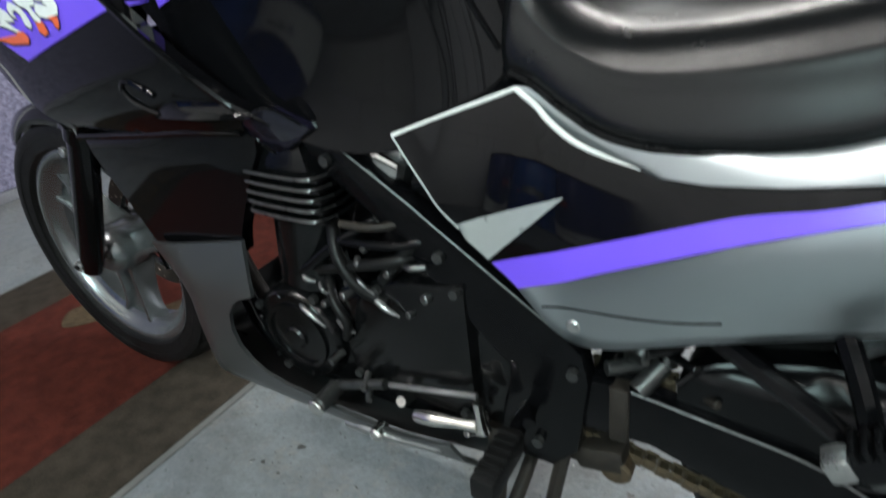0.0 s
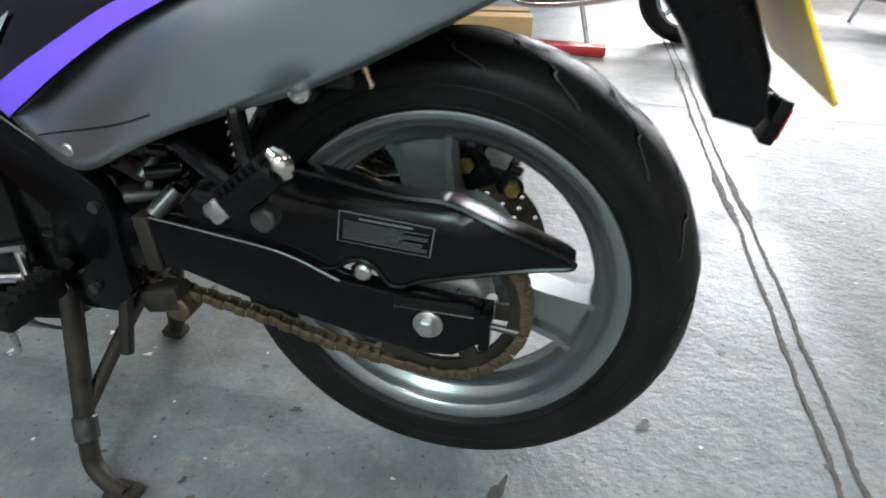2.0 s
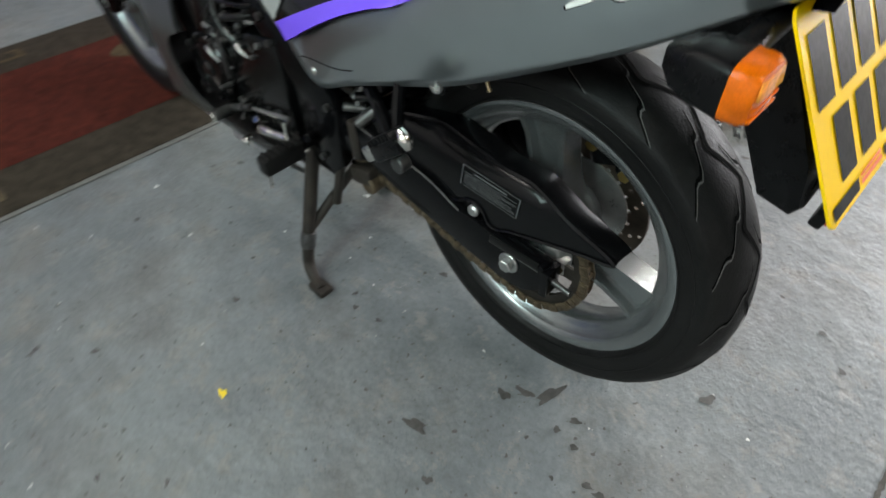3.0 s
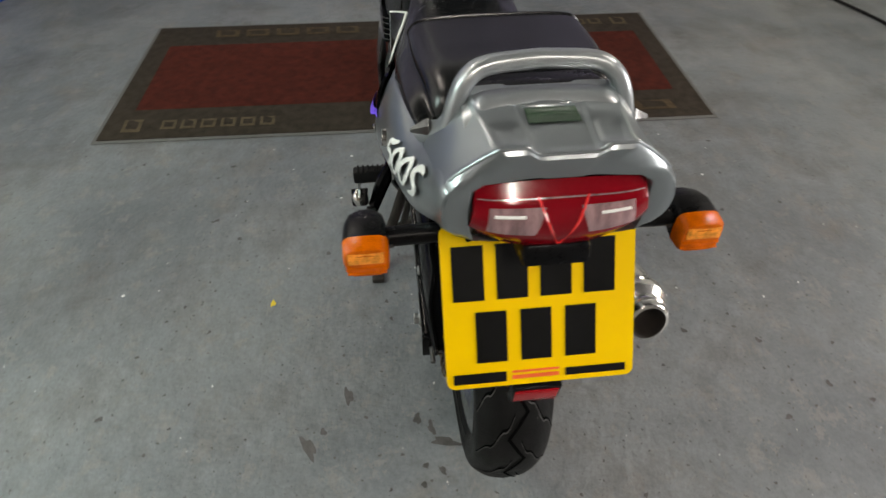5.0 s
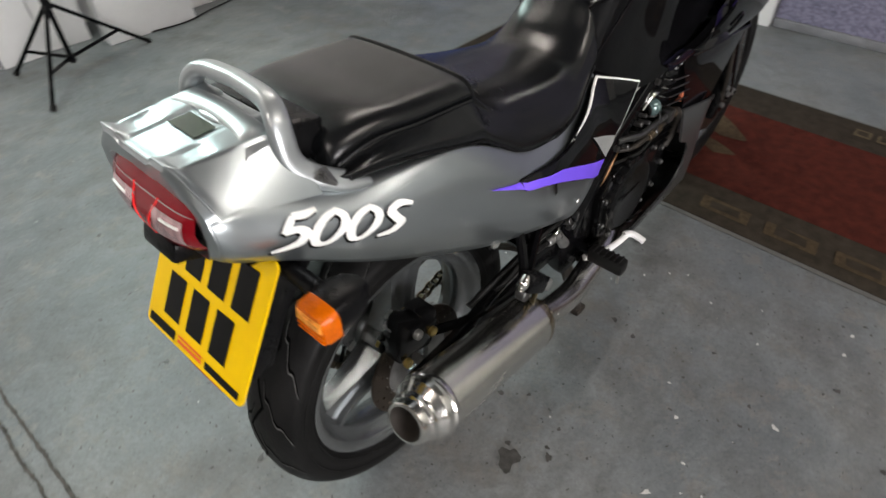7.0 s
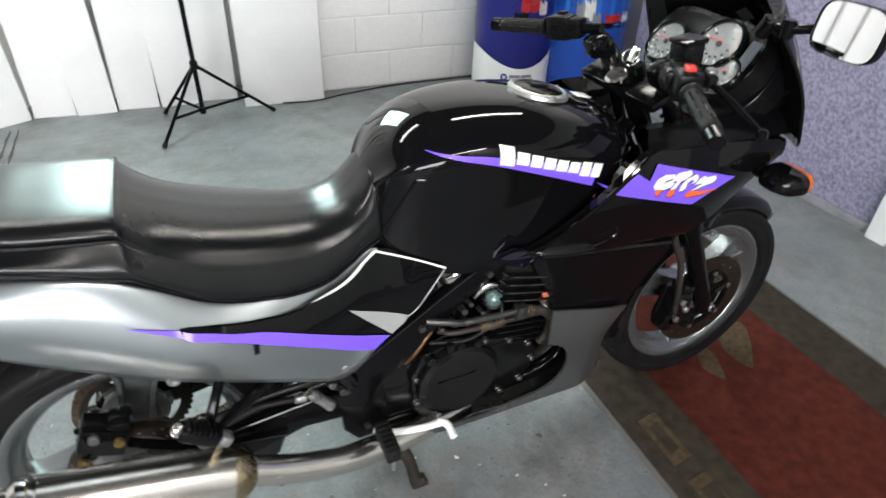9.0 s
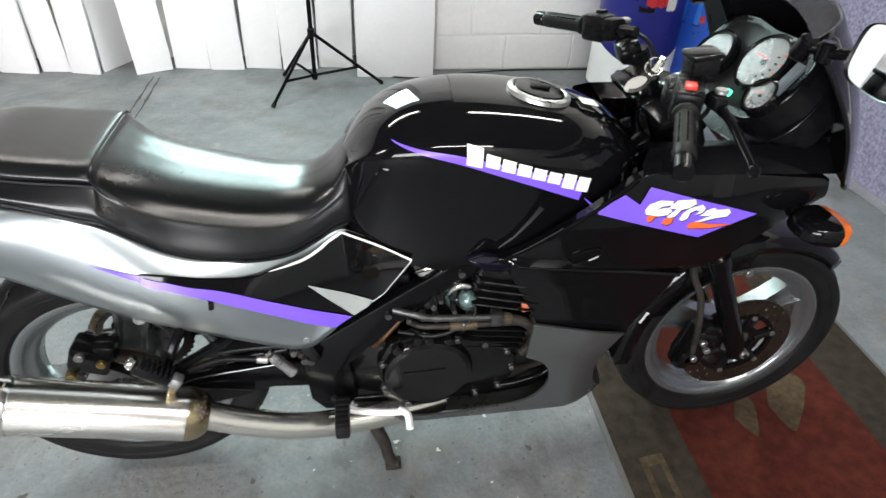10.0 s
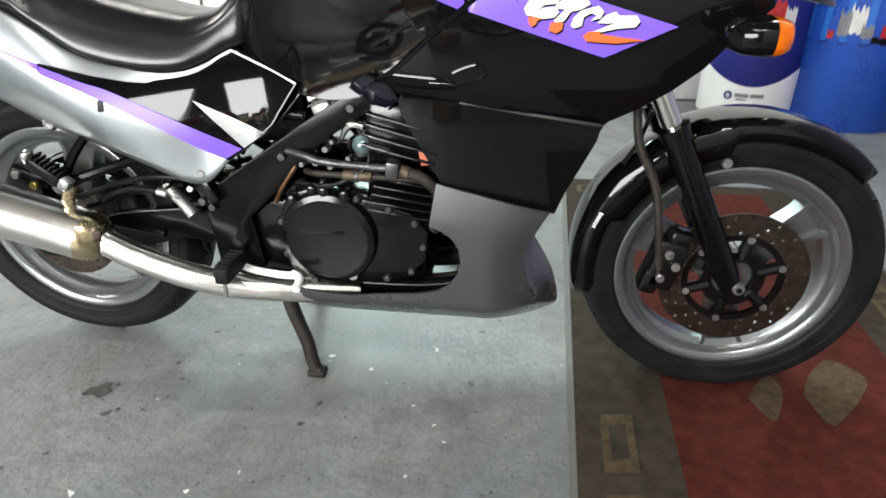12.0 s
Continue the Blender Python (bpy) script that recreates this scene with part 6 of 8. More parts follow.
# filler cap
CAP = (0.845, -0.008, 0.930)
capm = Matrix.Translation(CAP) @ pose(0, 0, 0, 0, 9, 0) @ Matrix.Scale(0.86, 4)
part("filler_rim", moved(lathe([(-0.004, 0.069), (0.004, 0.068), (0.007, 0.064), (0.008, 0.058), (0.005, 0.055)], 48, axis="z"), capm), M_ALLOY, tank, "brushed alloy filler rim")
part("filler_cap", moved(lathe([(0.005, 0.055), (0.009, 0.052), (0.011, 0.036), (0.010, 0.0)], 40, axis="z"), capm), M_SATIN, tank, "black filler cap")
part("cap_flap", moved(boxes([((0.0, 0, 0.014), (0.040, 0.018, 0.005), 0)], 0.002), capm), M_INK, tank)
for k in range(6):
    a = radians(60 * k + 15)
    part("cap_bolt", moved(cyl((0.061 * math.cos(a), 0.061 * math.sin(a), 0.006), (0.061 * math.cos(a), 0.061 * math.sin(a), 0.010), 0.0032, 8), capm), M_ALLOY, tank)
part("warning_label", boxes([((0.938, -0.018, 0.9145), (0.032, 0.027, 0.002), 13)], 0.0005), M_WHITE, tank, "small white label")

# ---- main frame
UP = [(0.80, 0.712), (0.700, 0.653), (0.608, 0.595), (0.567, 0.567), (0.430, 0.474), (0.394, 0.444), (0.385, 0.405), (0.392, 0.300), (0.420, 0.262), (0.470, 0.262), (0.492, 0.300), (0.478, 0.400), (0.530, 0.449), (0.646, 0.562), (0.70, 0.601), (0.767, 0.632), (0.84, 0.665)]
part("frame_beam", plate(UP, 0.104, 0.134, 0.005), M_SATIN, bike, "black steel main frame beam")
part("frame_beam", plate(UP, -0.134, -0.104, 0.005), M_SATIN, bike, "black steel main frame beam")
for s in (-1, 1):
    part("head_tube_brace", tube([(0.80, s * 0.118, 0.69), (0.92, s * 0.09, 0.77), (1.06, s * 0.03, 0.84)], 0.020), M_SATIN, bike)
    part("seat_rail", tube([(0.60, s * 0.105, 0.60), (0.40, s * 0.110, 0.63), (0.15, s * 0.105, 0.70), (-0.15, s * 0.085, 0.79)], 0.012), M_SATIN, bike)
    part("rear_strut", tube([(0.44, s * 0.118, 0.45), (0.30, s * 0.118, 0.53), (0.10, s * 0.11, 0.62)], 0.013), M_SATIN, bike)
    part("down_tube", tube([(1.02, s * 0.05, 0.80), (0.978, s * 0.088, 0.60), (0.958, s * 0.094, 0.35), (0.86, s * 0.10, 0.255), (0.48, s * 0.10, 0.25)], 0.014), M_SATIN, bike)
    for x, z in ((0.402, 0.420), (0.44, 0.30), (0.56, 0.53), (0.70, 0.625)):
        part("frame_bolt", cyl((x, s * 0.134, z), (x, s * 0.142, z), 0.007, 8), M_BOLT, bike)
    # bright edge of the beam: its highlight painted as a thin grey line
    part("beam_wear", tube([(x - 0.003, s * 0.1325, z - 0.004) for x, z in UP[1:5]], 0.0011, 30, 5), M_BOLT, bike, "painted highlight along the edge of the beam")

# ---- engine
eng = part("crankcase", boxes([((0.645, 0, 0.355), (0.36, 0.24, 0.17), 0), ((0.60, 0, 0.29), (0.30, 0.20, 0.10), 0), ((0.72, 0, 0.28), (0.22, 0.18, 0.08), 0), ((0.53, 0, 0.43), (0.12, 0.20, 0.10), 0)], 0.022), M_ENGINE, bike, "black parallel-twin engine")
part("cylinder_block", boxes([((0.770, 0, 0.50), (0.105, 0.22, 0.16), 8)], 0.012), M_ENGINE, eng)
part("cylinder_head", boxes([((0.785, 0, 0.590), (0.125, 0.29, 0.09), 10)], 0.016), M_ENGINE, eng)
part("cam_cover", boxes([((0.790, 0, 0.655), (0.13, 0.25, 0.05), 10)], 0.02), M_ENGINE, eng)
for k in range(4):
    part("cooling_fin", boxes([((0.786 + 0.004 * k, -0.082, 0.549 + 0.0185 * k), (0.136, 0.152, 0.0045), 14)], 0.002), M_ENGINE, eng)
    part("fin_edge", tube([(0.716 + 0.004 * k, -0.140, 0.566 + 0.0185 * k), (0.728 + 0.004 * k, -0.1565, 0.5635 + 0.0185 * k), (0.780 + 0.004 * k, -0.1582, 0.5505 + 0.0185 * k), (0.822 + 0.004 * k, -0.1565, 0.540 + 0.0185 * k)], 0.0014, 20, 6), M_BOLT, eng, "bare bright edge of the fin")
for k in range(5):
    # the left bank: five broad fins with worn round noses
    z = 0.549 + 0.0135 * k
    part("cooling_fin", boxes([((0.765, 0.080, z), (0.125, 0.150, 0.0045), 1)], 0.002), M_ENGINE, eng)
    part("fin_edge", tube([(0.832, 0.128, z - 0.002), (0.826, 0.150, z - 0.001), (0.805, 0.1575, z), (0.735, 0.1575, z + 0.001), (0.712, 0.150, z + 0.002), (0.704, 0.130, z + 0.002)], 0.0019, 26, 8), M_DULL, eng, "bare bright edge of the fin")
    part("cooling_fin", boxes([((0.780 + 0.004 * k, -0.070, 0.425 + 0.016 * k), (0.12, 0.150, 0.0035), 8)], 0.001), M_ENGINE, eng)
part("cylinder_barrel", cyl((0.785, 0.092, 0.430), (0.770, 0.092, 0.548), 0.056, 32, bevel=0.006), M_ENGINE, eng, "smooth black cylinder barrel")
# right clutch cover
CC = (0.640, 0, 0.373)
part("clutch_cover", lathe([(-0.118, 0.097), (-0.150, 0.096), (-0.158, 0.092), (-0.162, 0.082), (-0.160, 0.076), (-0.162, 0.0)], 56, CC), M_ENGINE, eng, "round black clutch cover")
part("cover_plate", plate([(0.545, 0.30), (0.56, 0.275), (0.63, 0.262), (0.72, 0.275), (0.79, 0.285), (0.83, 0.33), (0.835, 0.39), (0.80, 0.43), (0.73, 0.45), (0.62, 0.475), (0.56, 0.455), (0.535, 0.40)], -0.142, -0.112, 0.008), M_ENGINE, eng)
for k, (x, z) in enumerate(((0.548, 0.33), (0.545, 0.40), (0.575, 0.452), (0.63, 0.472), (0.70, 0.455), (0.76, 0.435), (0.81, 0.41), (0.825, 0.36), (0.80, 0.305), (0.75, 0.285), (0.60, 0.272))):
    part("cover_bolt", cyl((x, -0.140, z), (x, -0.150, z), 0.0065, 12, bevel=0.002), M_BOLT, eng)
    part("bolt_boss", cyl((x, -0.130, z), (x, -0.1445, z), 0.0105, 16, bevel=0.003), M_ENGINE, eng)
part("drain_bolt", cyl((0.681, -0.142, 0.290), (0.681, -0.152, 0.290), 0.011, 18, bevel=0.002), M_ALLOY, eng, "alloy screw cap")
part("cast_mark", boxes([((0.632, -0.1624, 0.388), (0.085, 0.001, 0.006), -3)], 0.0008), M_ENGINE, eng)
# left generator and sprocket covers
part("generator_cover", lathe([(0.105, 0.078), (0.135, 0.077), (0.143, 0.070), (0.146, 0.0)], 48, (0.805, 0, 0.345)), M_ENGINE, eng, "round black generator cover")
part("sprocket_cover", plate([(0.52, 0.30), (0.53, 0.50), (0.66, 0.475), (0.70, 0.42), (0.72, 0.36), (0.71, 0.305)], 0.105, 0.140, 0.010), M_ENGINE, eng, "black sprocket cover")
part("lower_cover", plate([(0.55, 0.262), (0.70, 0.262), (0.83, 0.275), (0.86, 0.33), (0.72, 0.345), (0.55, 0.31)], 0.10, 0.128, 0.008), M_ENGINE, eng)
for x, z in ((0.535, 0.31), (0.54, 0.49), (0.65, 0.465), (0.705, 0.40), (0.70, 0.315), (0.76, 0.42), (0.87, 0.38), (0.84, 0.28)):
    part("cover_bolt", cyl((x, 0.138, z), (x, 0.147, z), 0.0065, 6), M_BOLT, eng)
# pipes, hoses and small fittings round the engine
rng = random.Random(11)
part("water_pipe", tube([(0.570, -0.132, 0.541), (0.610, -0.145, 0.536), (0.645, -0.150, 0.528), (0.737, -0.150, 0.521), (0.770, -0.150, 0.520)], 0.0072, 30, 12), M_BOLT, eng, "dull alloy water pipe")
part("pipe_union", boxes([((0.774, -0.150, 0.519), (0.024, 0.026, 0.031), 6)], 0.003), M_BOLT, eng, "square pipe union")
part("union_ring", cyl((0.787, -0.150, 0.5165), (0.804, -0.150, 0.5115), 0.0125, 18, bevel=0.002), M_CHAIN, eng, "brass-tinted ring")
part("water_hose", tube([(0.800, -0.150, 0.512), (0.830, -0.150, 0.502), (0.858, -0.146, 0.470), (0.862, -0.140, 0.425), (0.845, -0.135, 0.395)], 0.0105, 30, 12), M_RUST, eng, "dull brown water pipe")
part("breather_pipe", tube([(0.600, -0.125, 0.500), (0.628, -0.145, 0.503), (0.694, -0.151, 0.504), (0.838, -0.150, 0.4995)], 0.0062, 30, 10), M_RUST, eng)
part("pipe_joint", cyl((0.680, -0.151, 0.504), (0.736, -0.151, 0.5035), 0.0105, 16, bevel=0.002), M_CHAIN, eng, "brown weathered pipe joint")
part("joint_clip", cyl((0.704, -0.151, 0.5038), (0.711, -0.151, 0.5038), 0.0125, 16, bevel=0.001), M_BOLT, eng)
part("copper_line", tube([(0.530, -0.120, 0.432), (0.548, -0.130, 0.462), (0.575, -0.130, 0.500), (0.600, -0.125, 0.533)], 0.0055, 20, 10), M_COPPER, eng)
part("bright_bracket", tube([(0.676, -0.128, 0.566), (0.686, -0.132, 0.584), (0.700, -0.134, 0.595), (0.720, -0.134, 0.591)], [0.004, 0.006, 0.0075, 0.006], 18, 10), M_POLISH, eng, "bright alloy bracket")
part("bracket_tip", cyl((0.739, -0.130, 0.592), (0.742, -0.132, 0.570), 0.0045, 10, bevel=0.001), M_POLISH, eng)
ball = bmesh.new()
bmesh.ops.create_uvsphere(ball, u_segments=24, v_segments=14, radius=0.0205)
part("thermostat_cap", moved(ball, pose(0.717, -0.132, 0.557)), M_TEAL, eng, "grey-green rounded cap")
part("cap_collar", cyl((0.717, -0.132, 0.538), (0.717, -0.132, 0.548), 0.0165, 18, bevel=0.002), M_BOLT, eng)
part("cap_collar", cyl((0.694, -0.128, 0.557), (0.700, -0.130, 0.557), 0.0145, 16, bevel=0.002), M_ENGINE, eng)
for x, z, r in ((0.648, 0.546, 0.006), (0.662, 0.560, 0.0045), (0.628, 0.520, 0.007), (0.690, 0.530, 0.005), (0.655, 0.514, 0.0065), (0.600, 0.515, 0.005)):
    part("engine_fitting", cyl((x, -0.120, z), (x, -0.147, z + 0.004), r, 12, bevel=0.001), M_BOLT, eng)
for x, z, a in ((0.5755, 0.455, 40), (0.617, 0.477, 10), (0.640, 0.474, -5), (0.680, 0.469, -20)):
    part("cover_lobe", boxes([((x, -0.146, z - 0.006), (0.020, 0.026, 0.022), a)], 0.007), M_ENGINE, eng)
# rear brake master cylinder and its hose
part("brake_hose", tube([(0.150, -0.120, 0.405), (0.185, -0.138, 0.432), (0.234, -0.142, 0.452), (0.270, -0.148, 0.456), (0.304, -0.150, 0.453)], 0.0062, 24, 10), M_RUBBER, bike, "brown-black rear brake hose")
part("hose_banjo", cyl((0.300, -0.150, 0.4535), (0.322, -0.150, 0.449), 0.0085, 12, bevel=0.002), M_ALLOY, bike, "alloy hose union")
ms = part("master_cylinder", tube([(0.3285, -0.150, 0.462), (0.336, -0.150, 0.450), (0.350, -0.150, 0.430), (0.366, -0.150, 0.408)], [0.009, 0.0115, 0.0105, 0.012], 20, 14), M_ALLOY, bike, "pale alloy rear master cylinder")
part("cylinder_cap", cyl((0.326, -0.150, 0.466), (0.322, -0.150, 0.473), 0.0095, 12, bevel=0.002), M_CHROME, ms)
part("mount_bolt", cyl((0.369, -0.140, 0.458), (0.373, -0.156, 0.464), 0.007, 8, bevel=0.001), M_DULL, bike)
part("mount_bolt", cyl((0.392, -0.140, 0.438), (0.392, -0.156, 0.438), 0.008, 8, bevel=0.001), M_BOLT, bike)
part("lever_cable", tube([(0.58, -0.13, 0.478), (0.66, -0.155, 0.485), (0.73, -0.15, 0.53), (0.70, -0.12, 0.60)], 0.004), M_CABLE, eng)
part("water_pipe", tube([(0.66, 0.11, 0.545), (0.70, 0.135, 0.52), (0.76, 0.14, 0.47), (0.80, 0.135, 0.44)], 0.008), M_SATIN, eng)
for pts, r, m in (
        ([(0.590, 0.118, 0.520), (0.620, 0.142, 0.512), (0.668, 0.146, 0.498), (0.720, 0.140, 0.478), (0.760, 0.128, 0.462)], 0.0075, M_CABLE),
        ([(0.560, 0.112, 0.548), (0.600, 0.136, 0.536), (0.650, 0.142, 0.528), (0.700, 0.136, 0.520)], 0.0060, M_SATIN),
        ([(0.720, 0.122, 0.540), (0.700, 0.146, 0.505), (0.672, 0.150, 0.470), (0.640, 0.140, 0.448)], 0.0085, M_CABLE),
        ([(0.600, 0.120, 0.560), (0.640, 0.140, 0.552), (0.690, 0.142, 0.548)], 0.0050, M_RUST),
        ([(0.745, 0.120, 0.455), (0.720, 0.146, 0.432), (0.700, 0.150, 0.405), (0.712, 0.142, 0.372)], 0.0070, M_CABLE)):
    part("engine_hose", tube(pts, r, 22, 10), m, eng, "black hose along the engine")
for pts, r in (
        ([(0.690, 0.146, 0.486), (0.668, 0.150, 0.476), (0.650, 0.148, 0.462)], [0.003, 0.0045, 0.003]),
        ([(0.652, 0.146, 0.456), (0.634, 0.150, 0.447), (0.617, 0.146, 0.437)], [0.0075, 0.0060, 0.0020]),
        ([(0.792, 0.138, 0.402), (0.776, 0.148, 0.404), (0.758, 0.150, 0.396), (0.744, 0.146, 0.382)], [0.003, 0.006, 0.006, 0.003]),
        ([(0.722, 0.144, 0.398), (0.705, 0.150, 0.394), (0.692, 0.146, 0.388)], [0.004, 0.0055, 0.003]),
        ([(0.772, 0.138, 0.460), (0.762, 0.146, 0.455), (0.750, 0.142, 0.452)], [0.004, 0.006, 0.004]),
        ([(0.742, 0.142, 0.452), (0.734, 0.148, 0.446), (0.724, 0.144, 0.440)], [0.003, 0.005, 0.003]),
        ([(0.610, 0.138, 0.506), (0.594, 0.144, 0.511), (0.576, 0.140, 0.514)], [0.004, 0.0065, 0.004]),
        ([(0.674, 0.140, 0.505), (0.667, 0.148, 0.501), (0.660, 0.142, 0.497)], [0.005, 0.008, 0.005])):
    part("engine_bracket", tube(pts, [0.68 * q for q in r], 14, 10), M_ALLOY if len(pts) == 4 or r[0] > 0.006 else M_DULL, eng, "bare alloy bracket on the engine")
for x, z, r in ((0.700, 0.440, 0.0055), (0.625, 0.492, 0.005), (0.575, 0.470, 0.006), (0.655, 0.520, 0.0045), (0.735, 0.418, 0.005), (0.690, 0.462, 0.004), (0.600, 0.440, 0.0045)):
    part("engine_fitting", cyl((x, 0.125, z), (x + 0.004, 0.148, z + 0.003), r, 12, bevel=0.001), M_DULL if r > 0.0048 else M_BOLT, eng)
for k in range(6):
    a = radians(60 * k + 15)
    part("cover_bolt", cyl((0.805 + 0.066 * math.cos(a), 0.138, 0.345 + 0.066 * math.sin(a)), (0.805 + 0.066 * math.cos(a), 0.149, 0.345 + 0.066 * math.sin(a)), 0.0045, 8, bevel=0.001), M_ENGINE, eng)
part("cover_ring", lathe([(0.140, 0.056), (0.148, 0.054), (0.148, 0.047), (0.140, 0.045)], 40, (0.805, 0, 0.345), close=True), M_ENGINE, eng)
part("cover_cap", cyl((0.805, 0.14, 0.345), (0.805, 0.152, 0.345), 0.018, 20, bevel=0.005), M_ENGINE, eng)
part("breather_hose", tube([(0.56, 0.10, 0.56), (0.60, 0.13, 0.53), (0.64, 0.14, 0.48)], 0.008), M_CABLE, eng)
part("orange_tag", boxes([((0.835, -0.150, 0.545), (0.022, 0.006, 0.030), -10)], 0.001), M_ORANGEBIT, eng, "faded orange plastic block")
for s in (-1, 1):
    part("carburettor", boxes([((0.655, s * 0.07, 0.615), (0.08, 0.075, 0.09), -18)], 0.016), M_BOLT, eng, "grey carburettor behind the frame beam")
    part("float_bowl", boxes([((0.640, s * 0.098, 0.608), (0.040, 0.036, 0.046), -18)], 0.010), M_ALLOY, eng, "bare alloy float bowl")
    part("choke_lever", tube([(0.615, s * 0.118, 0.622), (0.640, s * 0.122, 0.634), (0.668, s * 0.118, 0.640)], [0.004, 0.006, 0.004], 12, 8), M_CHROME, eng)
    part("carburettor_body", cyl((0.612, s * 0.095, 0.628), (0.664, s * 0.095, 0.644), 0.018, 16, bevel=0.004), M_ALLOY, eng, "bare alloy carburettor body")
    part("carburettor_top", cyl((0.64, s * 0.07, 0.66), (0.628, s * 0.07, 0.70), 0.034, 20, bevel=0.005), M_ENGINE, eng)
    part("intake_rubber", cyl((0.685, s * 0.07, 0.625), (0.73, s * 0.07, 0.60), 0.030, 18), M_RUBBER, eng)
    part("header_pipe", tube([(0.86, s * 0.06, 0.60), (0.95, s * 0.07, 0.56), (0.985, s * 0.08, 0.45), (0.95, s * 0.065, 0.30), (0.86, s * 0.055, 0.235), (0.60, s * 0.06, 0.232)], 0.019), M_RUST, eng, "sooty brown exhaust header")
part("radiator", boxes([((1.04, 0, 0.57), (0.03, 0.26, 0.18), -14)], 0.006), M_ENGINE, bike, "black radiator behind the fairing")
part("airbox", boxes([((0.52, 0, 0.60), (0.16, 0.19, 0.12), 0)], 0.02), M_PLASTIC, bike)
part("battery_tray", boxes([((0.28, 0, 0.60), (0.20, 0.16, 0.12), -8)], 0.02), M_PLASTIC, bike)
# clutter under the side panels
for s in (-1, 1):
    for k in range(10):
        x, z = rng.uniform(0.28, 0.46), rng.uniform(0.40, 0.49)
        a = rng.uniform(0, 6.3)
        part("bracket_bit", cyl((x, s * 0.10, z), (x + 0.03 * math.cos(a), s * 0.125, z + 0.03 * math.sin(a)), rng.choice([0.005, 0.008, 0.011]), 10, bevel=0.001), rng.choice([M_BOLT, M_SATIN, M_RUST, M_ENGINE]), bike)

# ---- exhaust: one silencer on the right
ex = part("silencer", tube([(-0.116, -0.221, 0.461), (0.03, -0.213, 0.4185), (0.170, -0.205, 0.376)], 0.051, 20, 40), M_STAIN, bike, "brushed stainless round silencer", 50)
d = (Vector((0.170, -0.205, 0.376)) - Vector((-0.116, -0.221, 0.461))).normalized()
a0, a1 = Vector((-0.116, -0.221, 0.461)), Vector((0.170, -0.205, 0.376))


def along(prof, base, direction, seg=40):
    bm = bmesh.new()
    return sweep(bm, [base + direction * o for o, _ in prof], [r for _, r in prof], seg, cap=False)


part("end_cone", along([(0.010, 0.0515), (0.006, 0.0535), (0.0, 0.0535), (-0.003, 0.0515), (-0.010, 0.0515), (-0.016, 0.050), (-0.022, 0.044), (-0.027, 0.0385), (-0.031, 0.0375), (-0.034, 0.0395), (-0.038, 0.0395), (-0.041, 0.0365), (-0.049, 0.0355), (-0.053, 0.0345), (-0.0545, 0.0325), (-0.0550, 0.0285)], a0, d), M_POLISH, ex, "polished silencer end cone", 30)
part("outlet_bore", along([(-0.0549, 0.0287), (-0.045, 0.027), (-0.02, 0.0265), (0.02, 0.026), (0.021, 0.001)], a0, d), M_SOOT, ex, "sooty outlet bore", 30)
part("silencer_band", along([(-0.010, 0.0515), (-0.010, 0.054), (0.004, 0.054), (0.004, 0.0515)], a1 - d * 0.02, d), M_HEAT, ex, "straw-tinted band")
part("front_cone", along([(-0.004, 0.0515), (0.008, 0.050), (0.022, 0.044), (0.032, 0.036), (0.036, 0.030)], a1, d), M_HEAT, ex, "straw-tinted silencer front", 30)
part("link_pipe", tube([tuple(a1 + d * 0.02), (0.26, -0.198, 0.330), (0.36, -0.188, 0.288), (0.45, -0.170, 0.262), (0.55, -0.150, 0.250), (0.68, -0.11, 0.232)], 0.0275, 40, 24), M_STAIN, ex, "bare stainless link pipe")
for q in ((0.425, -0.176, 0.268), (0.468, -0.167, 0.260)):
    part("pipe_clamp", along([(-0.006, 0.0285), (-0.006, 0.031), (0.006, 0.031), (0.006, 0.0285)], Vector(q), Vector((1, 0.14, -0.2)).normalized()), M_CHROME, ex)
part("silencer_strap", tube([(0.150, -0.205, 0.43), (0.158, -0.215, 0.455), (0.175, -0.215, 0.485)], 0.010, 8, 8, flat=0.4), M_HEAT, ex)
